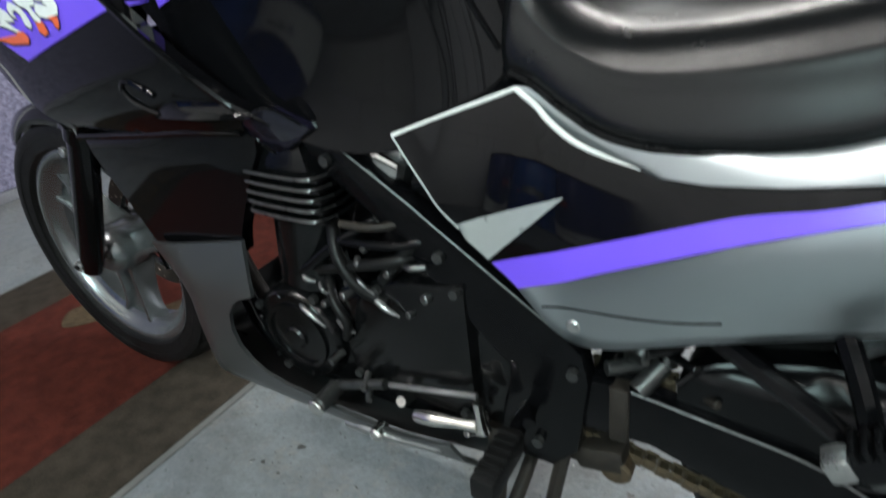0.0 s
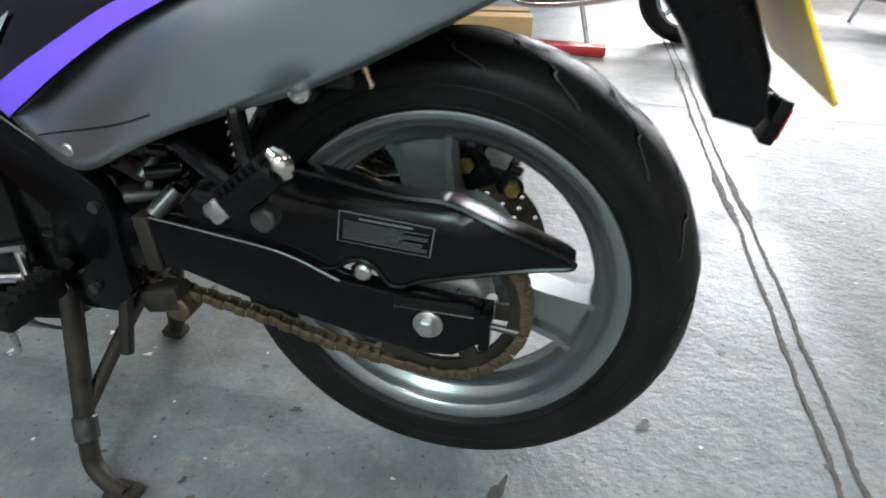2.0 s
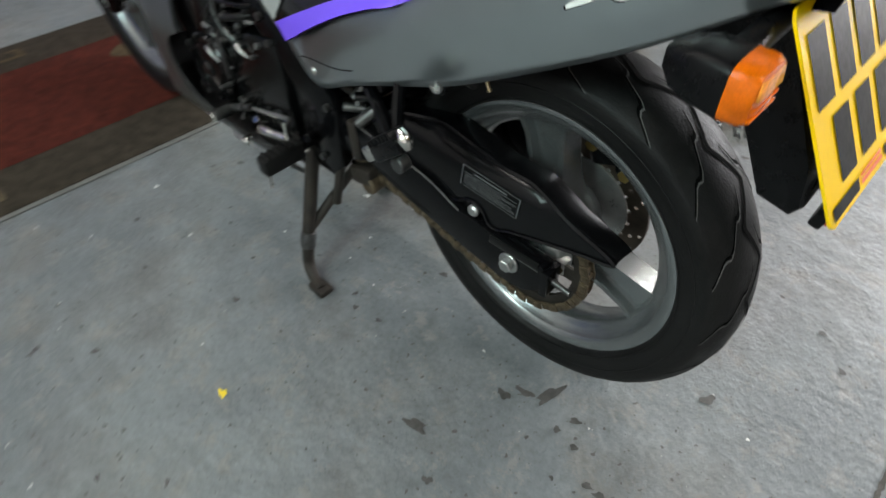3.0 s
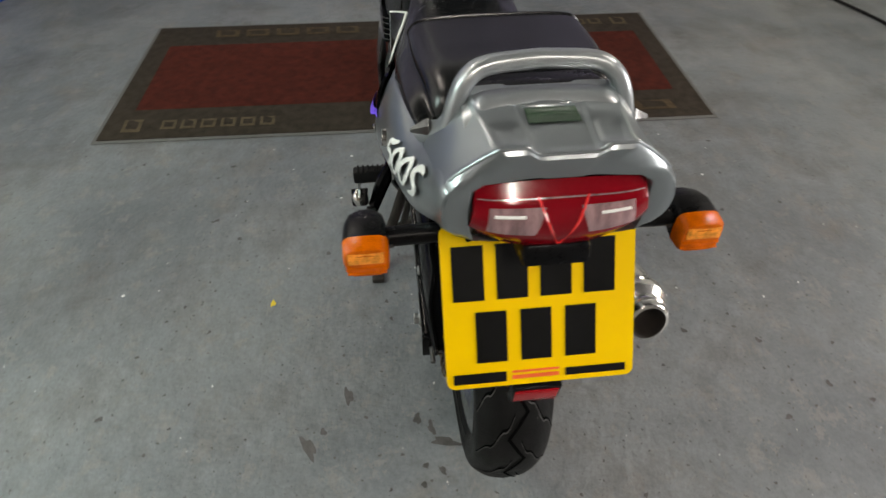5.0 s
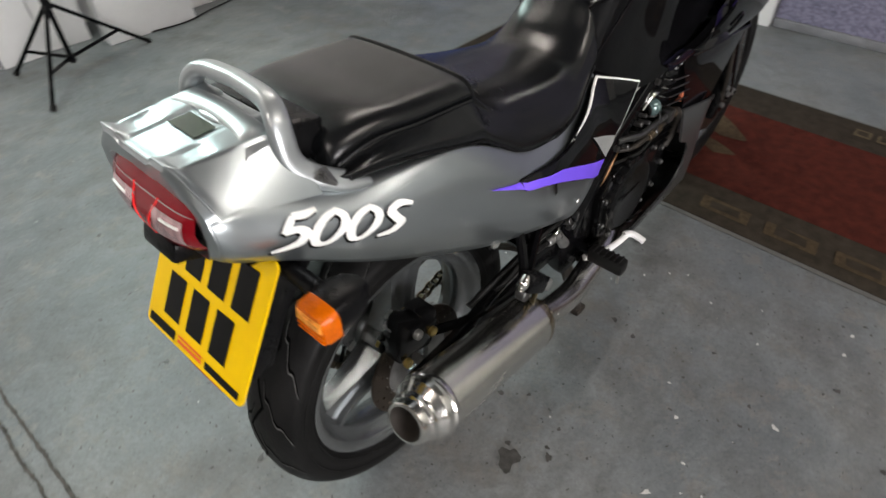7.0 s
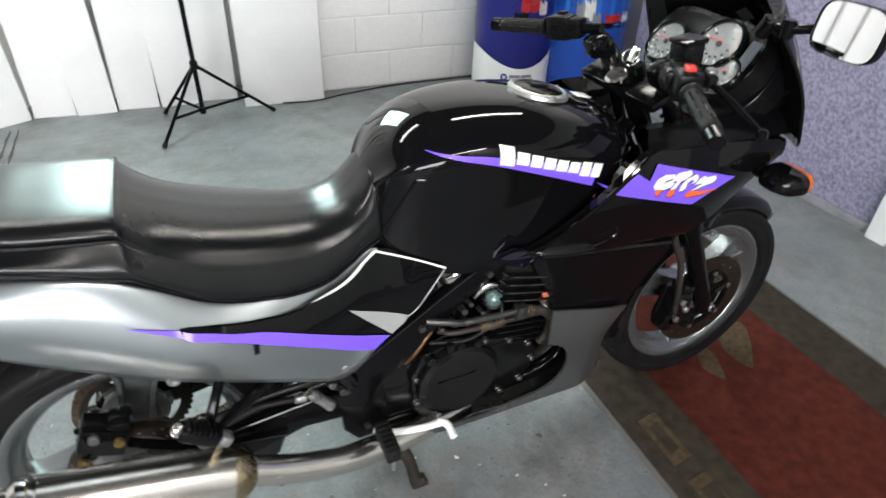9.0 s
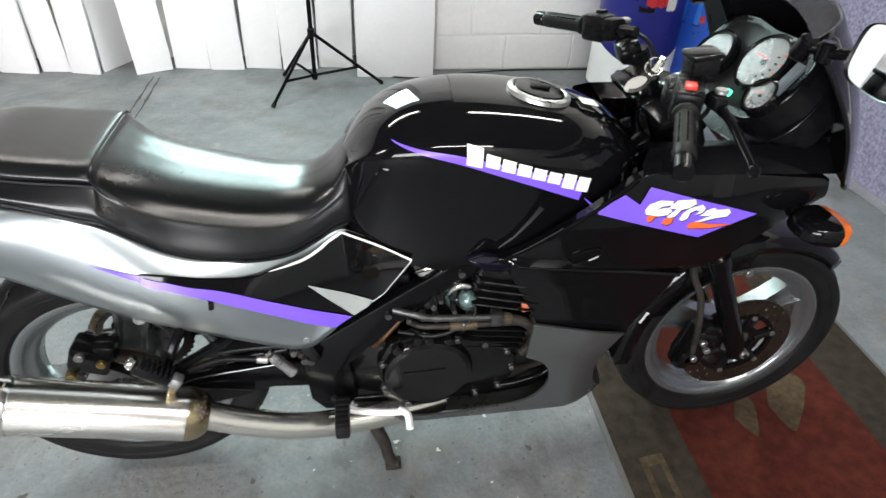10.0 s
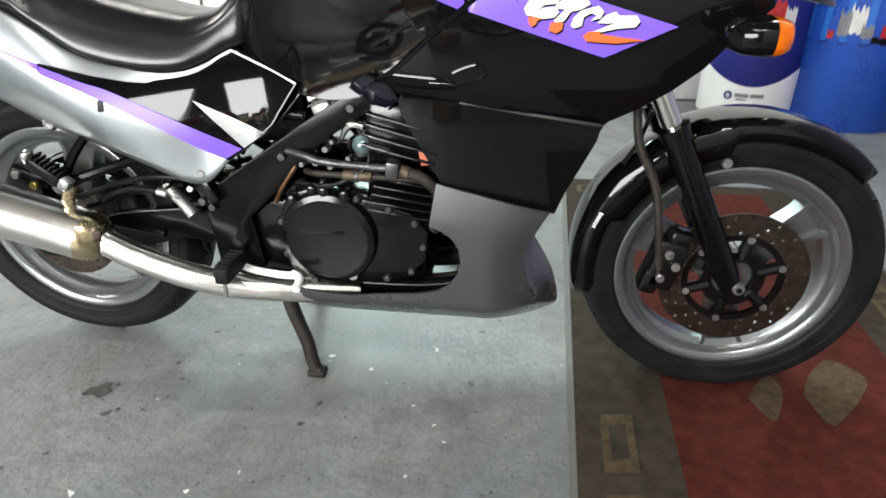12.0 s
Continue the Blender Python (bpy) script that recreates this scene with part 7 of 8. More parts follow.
for s in (-1, 1):
    # pillion footrest hangers
    hg = part("footrest_hanger", merge(tube([(0.300, s * 0.130, 0.525), (0.215, s * 0.17, 0.502), (0.150, s * 0.20, 0.482)], 0.010, 12, 8), tube([(0.200, s * 0.140, 0.585), (0.170, s * 0.18, 0.535), (0.150, s * 0.20, 0.490)], 0.009, 12, 8)), M_SATIN, bike, "black pillion footrest hanger")
    peg = Matrix.Translation((0.142, s * 0.222, 0.5185)) @ pose(0, 0, 0, 0, 38.3, 0)
    part("pillion_footrest", moved(boxes([((0, 0, -0.004), (0.066, 0.028, 0.024), 0)], 0.005), peg), M_PLASTIC, hg, "folded ribbed rubber footrest")
    for k in range(7):
        part("footrest_rib", moved(boxes([((-0.027 + 0.009 * k, 0, 0.011), (0.0045, 0.027, 0.010), 0)], 0.001), peg), M_PLASTIC, hg)
    part("footrest_end", moved(boxes([((0.041, s * 0.003, 0.000), (0.020, 0.022, 0.022), 0)], 0.004), peg), M_ALLOY, hg, "bare alloy footrest end")
    part("footrest_tip", moved(tube([(-0.036, 0, -0.012), (-0.041, s * 0.002, 0.0), (-0.038, 0, 0.013)], [0.007, 0.010, 0.006], 12, 12), peg), M_CHROME, hg, "worn bright footrest tip")
    part("hanger_bolt", cyl((0.143, s * 0.195, 0.478), (0.143, s * 0.214, 0.478), 0.0125, 14, bevel=0.002), M_BOLT, hg)
    part("frame_lug", cyl((0.119, s * 0.112, 0.5855), (0.119, s * 0.158, 0.5855), 0.0145, 18, bevel=0.002), M_SATIN, bike)
    part("lug_bolt", lathe([(0.0, 0.0), (0.0, 0.0075), (0.003, 0.0085), (0.003, 0.0105), (-0.002, 0.0115)], 20, (0.119, 0.1585, 0.5855)) if s > 0 else mirrored(lathe([(0.0, 0.0), (0.0, 0.0075), (0.003, 0.0085), (0.003, 0.0105), (-0.002, 0.0115)], 20, (0.119, 0.1585, 0.5855))), M_ALLOY, bike)
    part("lug_arm", tube([(0.118, s * 0.125, 0.588), (0.10, s * 0.128, 0.589), (0.081, s * 0.130, 0.592)], [0.010, 0.007, 0.009], 14, 10), M_BOLT, bike)
    part("tie_wire", tube([(0.075, s * 0.118, 0.622), (0.071, s * 0.122, 0.605), (0.063, s * 0.121, 0.583)], 0.0032), M_HEAT, bike)
    # rider footrests
    part("rider_footrest", boxes([((0.458, s * 0.212, 0.330), (0.030, 0.085, 0.034), 0)], 0.006), M_RUBBER, bike, "ribbed black rubber footrest")
    for k in range(6):
        part("footrest_rib", boxes([((0.458, s * (0.182 + 0.012 * k), 0.348), (0.026, 0.005, 0.004), 0)], 0.0008), M_RUBBER, bike)
    part("footrest_bracket", tube([(0.455, s * 0.12, 0.335), (0.458, s * 0.165, 0.332), (0.458, s * 0.18, 0.330)], 0.010), M_SATIN, bike)
    part("footrest_feeler", cyl((0.458, s * 0.243, 0.315), (0.458, s * 0.245, 0.280), 0.004, 8), M_ALLOY, bike)
part("brake_pedal", tube([(0.445, -0.165, 0.318), (0.48, -0.182, 0.311), (0.54, -0.192, 0.308), (0.578, -0.196, 0.309)], 0.0075, 20, 8), M_PANEL, bike, "bare pale alloy brake pedal")
part("brake_toe", tube([(0.574, -0.192, 0.312), (0.592, -0.205, 0.309), (0.594, -0.235, 0.302)], 0.008, 10, 8), M_PANEL, bike, "pale alloy pedal toe")
part("rear_master", boxes([((0.405, -0.140, 0.455), (0.028, 0.024, 0.048), -25)], 0.008), M_ENGINE, bike)
part("brake_rod", tube([(0.12, -0.125, 0.40), (0.25, -0.135, 0.445), (0.36, -0.145, 0.470)], 0.007), M_SATIN, bike)
part("brake_hose", tube([(0.40, -0.14, 0.47), (0.33, -0.15, 0.485), (0.24, -0.14, 0.47), (0.10, -0.12, 0.42)], 0.006), M_CABLE, bike)
cal = part("rear_caliper", boxes([((-0.020, -0.088, 0.440), (0.078, 0.056, 0.062), 22), ((-0.048, -0.086, 0.425), (0.034, 0.050, 0.050), 10), ((0.008, -0.086, 0.452), (0.040, 0.05, 0.046), 10)], 0.010), M_ENGINE, bike, "black rear brake caliper")
for x, z, m in ((0.004, 0.440, M_BRASS), (-0.058, 0.413, M_BRASS), (-0.030, 0.462, M_ALLOY)):
    part("caliper_bolt", cyl((x, -0.064, z), (x, -0.050, z), 0.0105, 6, bevel=0.001), m, cal, "gold caliper bolt" if m is M_BRASS else "bare alloy bleed screw")
    part("bolt_washer", cyl((x, -0.066, z), (x, -0.060, z), 0.0145, 16, bevel=0.001), M_INK, cal)
    part("caliper_bolt", cyl((x, -0.114, z), (x, -0.124, z), 0.009, 12, bevel=0.001), m, cal)
part("caliper_lug", boxes([((-0.040, -0.070, 0.452), (0.026, 0.024, 0.028), -15)], 0.005), M_ALLOY, cal, "dull alloy caliper lug")
part("pad_pin", cyl((-0.052, -0.062, 0.440), (-0.068, -0.062, 0.436), 0.006, 10, bevel=0.001), M_INK, cal)
part("torque_arm", tube([(-0.010, -0.090, 0.415), (0.12, -0.118, 0.375), (0.28, -0.128, 0.350)], 0.009, 16, 8), M_SATIN, bike)
# gear lever on the left
part("gear_lever", tube([(0.590, 0.172, 0.308), (0.565, 0.174, 0.316), (0.535, 0.172, 0.321), (0.506, 0.168, 0.324)], [0.0085, 0.0100, 0.0070, 0.0080], 20, 12), M_POLISH, bike, "polished alloy gear lever")
part("gear_arm", tube([(0.4985, 0.166, 0.318), (0.502, 0.166, 0.338), (0.506, 0.162, 0.358)], [0.0105, 0.0065, 0.0085], 16, 12), M_POLISH, bike, "polished alloy linkage arm")
part("gear_rod", tube([(0.513, 0.152, 0.3555), (0.580, 0.152, 0.338), (0.645, 0.150, 0.3195)], 0.0038, 12, 8), M_ALLOY, bike, "thin bright gear rod")
part("side_stand", tube([(0.715, 0.168, 0.238), (0.668, 0.170, 0.244), (0.620, 0.168, 0.249), (0.560, 0.164, 0.255)], [0.008, 0.0095, 0.0085, 0.006], 20, 10), M_ALLOY, bike, "folded grey side stand")
part("stand_knob", cyl((0.655, 0.160, 0.252), (0.655, 0.186, 0.252), 0.010, 14, bevel=0.003), M_POLISH, bike, "bright stand peg")
part("gear_toe", cyl((0.740, 0.150, 0.280), (0.740, 0.196, 0.280), 0.0125, 16, bevel=0.003), M_BOLT, bike)
part("gear_toe_end", cyl((0.740, 0.196, 0.280), (0.740, 0.202, 0.280), 0.0125, 16, bevel=0.002), M_POLISH, bike, "bright end of the toe peg")
part("gear_tube", tube([(0.740, 0.150, 0.282), (0.700, 0.152, 0.300), (0.652, 0.150, 0.318)], 0.0075, 14, 10), M_BOLT, bike)
for k in range(8):
    x, z = rng.uniform(0.44, 0.74), rng.uniform(0.27, 0.35)
    part("linkage_fitting", cyl((x, 0.14, z), (x + rng.uniform(-0.02, 0.02), 0.165, z + rng.uniform(-0.015, 0.015)), rng.choice([0.005, 0.008]), 10, bevel=0.001), rng.choice([M_BOLT, M_SATIN, M_CHROME]), bike)
part("pivot_bracket", boxes([((0.372, 0.095, 0.272), (0.060, 0.035, 0.036), 12), ((0.400, 0.085, 0.262), (0.030, 0.030, 0.040), 0)], 0.006), M_RUST, bike, "grimy bracket below the swingarm pivot")
part("bracket_roller", cyl((0.352, 0.075, 0.262), (0.352, 0.112, 0.262), 0.019, 18, bevel=0.003), M_CHAIN, bike, "grimy chain roller")
part("arm_collar", boxes([((0.352, 0.113, 0.372), (0.022, 0.034, 0.076), 4)], 0.004), M_RUST, bike, "rust-brown collar of the swingarm")
part("sprocket_mount", boxes([((0.43, 0.115, 0.36), (0.05, 0.03, 0.10), 0)], 0.008), M_RUST, bike)

# ---- centre stand
cs = part("centre_stand", merge(
    tube([(0.500, 0.120, 0.285), (0.490, 0.160, 0.165), (0.480, 0.190, 0.085), (0.474, 0.203, 0.035), (0.445, 0.214, 0.014), (0.412, 0.221, 0.012)], [0.014, 0.014, 0.013, 0.013, 0.012, 0.011]),
    tube([(0.490, -0.080, 0.260), (0.522, -0.098, 0.155), (0.546, -0.106, 0.085), (0.556, -0.112, 0.035), (0.566, -0.116, 0.013), (0.580, -0.120, 0.012)], [0.016, 0.016, 0.015, 0.015, 0.014, 0.011]),
    tube([(0.482, 0.182, 0.110), (0.475, 0.05, 0.200), (0.510, -0.088, 0.200)], 0.010)), M_RUST, bike, "rusty black centre stand, down")
part("stand_spring", tube([(0.41, 0.12, 0.30), (0.42, 0.14, 0.20)], 0.009, 20, 8), M_RUST, cs)
part("stand_sleeve", cyl((0.483, 0.182, 0.108), (0.478, 0.194, 0.074), 0.0165, 14, bevel=0.002), M_BOLT, cs)
part("tread_foot", boxes([((0.420, 0.219, 0.009), (0.045, 0.034, 0.017), 0)], 0.004), M_RUST, cs)
part("tread_foot", boxes([((0.566, -0.116, 0.009), (0.040, 0.032, 0.017), 0)], 0.004), M_RUST, cs)
# ---- side fairing panels
def fair_y(x, z):
    flare = min(1.0, max(0.0, (z - 0.70) / 0.12))
    fore = max(0, x - 1.16)
    # the lower edge of the upper panel rolls inward above the crease
    roll = max(0.0, 0.040 - (z - (0.656 - 0.12 * max(0, x - 0.80)))) if z > 0.617 else 0.0
    return 0.203 - 0.55 * (z - 0.765) ** 2 - 0.16 * (x - 0.98) ** 2 - 8.0 * min(roll, 0.045) ** 2 - 0.30 * max(0, 0.78 - z) ** 1.6 - 0.10 * max(0, z - 0.80) + flare * 0.12 * fore - (1 - flare) * 0.9 * fore ** 2 - 0.35 * max(0, 0.86 - x) ** 1.5


FAIR_UP = [(0.745, 0.672), (0.79, 0.700), (0.862, 0.762), (0.93, 0.815), (0.975, 0.850), (1.00, 0.858), (1.10, 0.853), (1.22, 0.847), (1.333, 0.838), (1.345, 0.800), (1.300, 0.748), (1.269, 0.708),
           (1.226, 0.674), (1.132, 0.616), (0.989, 0.634), (0.888, 0.650), (0.80, 0.656)]
FAIR_LO = [(0.79, 0.655), (0.888, 0.650), (0.989, 0.634), (1.132, 0.616), (1.126, 0.586), (1.083, 0.489), (1.068, 0.445), (0.870, 0.470), (0.856, 0.508), (0.82, 0.575), (0.79, 0.63)]
fairs = []
for s in (-1, 1):
    up = part("side_fairing", skin(FAIR_UP, lambda x, z: s * fair_y(x, z), 0.02, 0.011), M_BLACK, bike, "gloss black side fairing with purple graphic", 50)
    lo = part("lower_fairing", skin(FAIR_LO, lambda x, z: s * (fair_y(x, 0.616) - 0.009 - 0.12 * max(0, 0.60 - z)), 0.02), M_BLACK, bike, "black lower fairing", 50)
    part("fairing_crease", tube([(x, s * (fair_y(x, z) - 0.003), z - 0.002) for x, z in ((0.80, 0.656), (0.888, 0.650), (0.989, 0.634), (1.132, 0.616))], 0.005, 24, 6), M_BLACK, up)
    # vent scoop outline and its dark mouth
    scoop = [(0.765, 0.682), (0.80, 0.6745), (0.84, 0.6715), (0.88, 0.674), (0.915, 0.682), (0.936, 0.693), (0.942, 0.704), (0.936, 0.712), (0.925, 0.714), (0.905, 0.708), (0.888, 0.700)]
    part("scoop_ridge", tube([(x, s * (fair_y(x, z) + 0.001), z) for x, z in scoop], 0.0028, 50, 6), M_BLACK, up, "raised ridge of the air scoop")
    bm = bmesh.new()
    rows = []
    for k in range(17):
        x = 0.757 + 0.134 * k / 16
        h = 0.0235 * min(1.0, (k + 1) / 5) * math.sqrt(max(0.04, min(1.0, (16.4 - k) / 4)))
        rows.append([(x, s * (fair_y(x, 0.69) + 0.0095 - 0.0075 * q - 0.0035 * math.sin(math.pi * q)), 0.6755 + 0.006 * (1 - k / 16) + h * q) for q in np.linspace(0, 1, 9)])
    grid(bm, rows)
    part("scoop_lip", bm, M_BLACK, up, "upturned lower lip of the air scoop", 60)
    part("diagonal_trim", tube([(x, s * (fair_y(x, z) + 0.001), z) for x, z in FAIR_UP[:5]], 0.0045, 30, 6), M_BLACK, up)
    fairs.append(up)
    # dark violet corner piece at the tail end of the fairing
    corner = [(0.704, 0.664), (0.7105, 0.672), (0.736, 0.690), (0.760, 0.684), (0.781, 0.672), (0.790, 0.650), (0.782, 0.640), (0.760, 0.625)]
    fcn = part("fairing_corner", skin(corner, lambda x, z: s * (fair_y(x, z) + 0.006 - 6 * (z - 0.66) ** 2 - 3 * (x - 0.745) ** 2), 0.012), M_DPURPLE, bike, "dark violet gloss corner piece")
    part("corner_edge", tube([(x, s * (fair_y(x, z) + 0.006 - 6 * (z - 0.66) ** 2 - 3 * (x - 0.745) ** 2), z) for x, z in corner[1:] + corner[:1]], 0.0020, 60, 6), M_BLACK, fcn)
ftree = bvh_of(fairs)
decal("purple_flash", flat_poly([(0.904, 0.795), (0.955, 0.826), (0.985, 0.807), (0.999, 0.838), (1.218, 0.773), (1.118, 0.728)], 0.010), M_PURPLE, ftree, 0.0028, "purple flash on the fairing", fairs[0])
# model script as plain slanting strokes, white above and orange below
STROKE_A = ((0.995, 0.797), (1.002, 0.808), (1.021, 0.814), (1.045, 0.811), (1.044, 0.804), (1.024, 0.802), (1.014, 0.794), (1.022, 0.798), (1.039, 0.800), (1.046, 0.792), (1.040, 0.785), (1.023, 0.783), (1.010, 0.786), (0.999, 0.788))
STROKE_B = ((1.040, 0.801), (1.053, 0.812), (1.085, 0.812), (1.090, 0.803), (1.077, 0.796), (1.063, 0.793), (1.054, 0.780), (1.043, 0.778), (1.039, 0.781), (1.054, 0.796), (1.043, 0.797))
STROKE_C = ((1.064, 0.774), (1.068, 0.786), (1.078, 0.795), (1.102, 0.801), (1.110, 0.793), (1.106, 0.784), (1.092, 0.781), (1.100, 0.788), (1.092, 0.791), (1.082, 0.786), (1.080, 0.774), (1.070, 0.770))
STROKE_D = ((1.102, 0.778), (1.114, 0.789), (1.127, 0.793), (1.132, 0.788), (1.157, 0.788), (1.163, 0.780), (1.157, 0.772), (1.132, 0.770), (1.109, 0.765), (1.093, 0.765), (1.106, 0.769), (1.127, 0.778), (1.116, 0.777))
STROKES = [STROKE_A, STROKE_B, STROKE_C, STROKE_D]
TAILS = (((1.001, 0.785), (1.011, 0.786), (1.022, 0.784), (1.015, 0.780), (1.013, 0.775), (1.008, 0.772), (1.003, 0.776)), ((1.036, 0.779), (1.053, 0.778), (1.052, 0.768), (1.044, 0.763), (1.032, 0.767)),
         ((1.090, 0.766), (1.107, 0.766), (1.107, 0.763), (1.139, 0.758), (1.175, 0.754), (1.132, 0.749), (1.089, 0.752), (1.083, 0.759)))
for st in STROKES + list(TAILS):
    decal("stroke_shadow", flat_poly([(x + 0.0022, z - 0.0026) for x, z in st], 0.008), M_INK, ftree, 0.0036, "dark shadow of the script", fairs[0])
for st in STROKES:
    decal("script_stroke", flat_poly(st, 0.008), M_WHITE, ftree, 0.0044, "white brush stroke", fairs[0])
for st in TAILS:
    decal("script_tail", flat_poly(st, 0.008), M_ORANGE, ftree, 0.0048, "orange brush tail", fairs[0])

# ---- belly pan
BELLY = [(0.854, 0.497), (0.842, 0.421), (0.868, 0.410), (0.884, 0.398), (0.897, 0.378), (0.901, 0.350), (0.895, 0.322), (0.878, 0.298), (0.855, 0.283), (0.82, 0.274), (0.75, 0.267), (0.679, 0.258), (0.573, 0.265),
         (0.548, 0.270), (0.508, 0.216), (0.58, 0.201), (0.650, 0.192), (0.80, 0.190), (0.93, 0.190), (1.00, 0.187), (1.05, 0.183), (1.076, 0.184), (1.088, 0.194), (1.084, 0.213), (1.069, 0.233), (1.048, 0.256),
         (1.031, 0.278), (1.018, 0.308), (1.013, 0.343), (1.021, 0.375), (1.037, 0.408), (1.059, 0.452)]


def belly_y(x, z):
    nose = 1.5 * max(0, x - 0.95) ** 1.5 * (1 if z < 0.36 else max(0, 1 - (z - 0.36) * 9))
    return 0.179 - 1.3 * max(0, 0.245 - z) ** 1.15 - 0.5 * (z - 0.345) ** 2 - 0.12 * max(0, z - 0.42) - nose - 0.10 * max(0, 0.62 - x)


for s in (-1, 1):
    part("belly_pan", skin(BELLY, lambda x, z: s * belly_y(x, z), 0.006), M_GREY, bike, "grey metallic belly pan", 50)
# nose of the pan: a scoop between the leading edges of the sides
bm = bmesh.new()
lead = [(1.00, 0.184), (1.05, 0.180), (1.077, 0.183), (1.088, 0.194), (1.084, 0.213), (1.069, 0.233), (1.048, 0.256), (1.031, 0.278), (1.018, 0.308), (1.013, 0.343)]
rows = []
for x, z in [tuple(p) for p in catmull(lead, 30)]:
    w = belly_y(x, z) - 0.001
    rows.append([(x + 0.010 * (1 - u * u) * (1 if z < 0.25 else -1.5), u * w, z - (0.012 * (1 - u * u) if z < 0.215 else 0)) for u in np.linspace(-1, 1, 15)])
grid(bm, rows)
part("belly_nose", bm, M_GREY, bike, "scooped grey nose of the belly pan", 60)
bm = bmesh.new()
grid(bm, [[(x, w * u, z - 0.012 * (1 - u * u)) for u in np.linspace(-1, 1, 9)] for x, z, w in ((0.52, 0.218, 0.116), (0.65, 0.202, 0.121), (0.80, 0.200, 0.122), (0.93, 0.199, 0.122), (1.00, 0.198, 0.102))])
part("belly_floor", bm, M_GREY, bike)

# ---- fork, front mudguard, front brake
for s in (-1, 1):
    ax_ = Vector((FW[0] - 0.012, s * 0.088, FW[2]))
    tp = Vector((1.078, s * 0.092, 0.955))
    dirn = (tp - ax_).normalized()
    mid = ax_ + dirn * 0.345
    fk = part("fork_slider", sweep(bmesh.new(), [ax_ - dirn * 0.020, ax_ + dirn * 0.03, ax_ + dirn * 0.10, mid - dirn * 0.03, mid - dirn * 0.028, mid], [0.018, 0.024, 0.0245, 0.0245, 0.029, 0.029], 24), M_BLACK, bike, "gloss black fork slider")
    part("fork_tube", cyl(mid, tp, 0.0185, 24), M_CHROME, fk, "bright fork tube")
    part("axle_end", cyl((FW[0], s * 0.06, FW[2]), (FW[0], s * 0.112, FW[2]), 0.011, 16, bevel=0.001), M_ALLOY, fk)
    part("axle_cap", cyl((FW[0], s * 0.112, FW[2]), (FW[0], s * 0.116, FW[2]), 0.006, 6), M_INK, fk)
    part("mudguard_bolt", cyl((1.365, s * 0.080, 0.531), (1.365, s * 0.088, 0.531), 0.009, 12, bevel=0.001), M_ALLOY, bike)
bm = bmesh.new()
rows = []
for a in np.linspace(radians(192), radians(46), 42):
    t = (radians(192) - a) / radians(146)
    R = 0.312 + 0.010 * math.sin(math.pi * t)
    wd = 0.066 - 0.022 * max(0, (t - 0.72) / 0.28) ** 1.5 - 0.012 * max(0, (0.12 - t) / 0.12)
    dr = 0.060 if 0.25 < t < 0.62 else (0.038 if t <= 0.25 else 0.030)
    row = []
    for u in np.linspace(-1, 1, 15):
        y = wd * math.copysign(min(1, abs(u) * 1.25), u)
        drop = 0.010 * u * u + max(0, abs(u) - 0.70) / 0.30 * dr
        row.append((FW[0] + (R - drop) * math.cos(a), y, FW[2] + (R - drop) * math.sin(a)))
    rows.append(row)
grid(bm, rows)
fm = part("front_mudguard", bm, M_BLACK, bike, "gloss black front mudguard", 60)
sol = fm.modifiers.new("thickness", "SOLIDIFY")
sol.thickness, sol.offset = 0.003, -1
for k in range(6):
    a = radians(160.5 - 1.15 * k)
    part("mark_block", moved(boxes([((0, 0, 0), (0.0072 if k < 5 else 0.0095, 0.002, 0.0038), 0)], 0.0005), pose(FW[0] + 0.2945 * math.cos(a), -0.0672, FW[2] + 0.2945 * math.sin(a), 0, 22, 0)), M_WHITE, fm)
fc = part("front_caliper", boxes([((1.285, -0.095, 0.335), (0.060, 0.060, 0.105), 14), ((1.262, -0.100, 0.300), (0.040, 0.05, 0.055), 14), ((1.305, -0.095, 0.385), (0.045, 0.05, 0.04), 14)], 0.012), M_ENGINE, bike, "black front brake caliper")
for x, z in ((1.285, 0.365), (1.275, 0.315), (1.300, 0.34)):
    part("caliper_bolt", cyl((x, -0.125, z), (x, -0.134, z), 0.008, 10, bevel=0.001), M_ALLOY, fc)
part("brake_hose", tube([(1.272, -0.120, 0.330), (1.258, -0.122, 0.42), (1.240, -0.118, 0.50), (1.205, -0.112, 0.57), (1.19, -0.10, 0.66)], 0.0075, 30, 10), M_RUST, bike, "brown weathered brake hose")
part("speedo_cable", tube([(1.19, -0.06, 0.515), (1.21, -0.07, 0.56), (1.225, -0.08, 0.62)], 0.004, 14, 8), M_CABLE, bike)
part("lower_yoke", boxes([((1.215, 0, 0.69), (0.07, 0.25, 0.045), -28)], 0.014), M_SATIN, bike)
part("upper_yoke", boxes([((1.062, 0, 0.918), (0.060, 0.235, 0.020), -26)], 0.009), M_SATIN, bike, "black upper fork yoke")
part("steering_stem", cyl((1.21, 0, 0.69), (1.05, 0, 0.95), 0.022, 20), M_SATIN, bike)
part("stem_nut", cyl((1.040, 0, 0.928), (1.032, 0, 0.942), 0.024, 24, bevel=0.006), M_CHROME, bike, "chrome stem nut")
part("ignition_switch", cyl((1.085, 0, 0.925), (1.074, 0, 0.955), 0.021, 20, bevel=0.003), M_SATIN, bike)
part("key", boxes([((1.068, 0, 0.975), (0.004, 0.022, 0.030), 26)], 0.001), M_CHROME, bike, "ignition key in its switch")
kr = lathe([(-0.0015, 0.016), (0, 0.0175), (0.0015, 0.016), (0, 0.0145)], 24, axis="x", close=True)
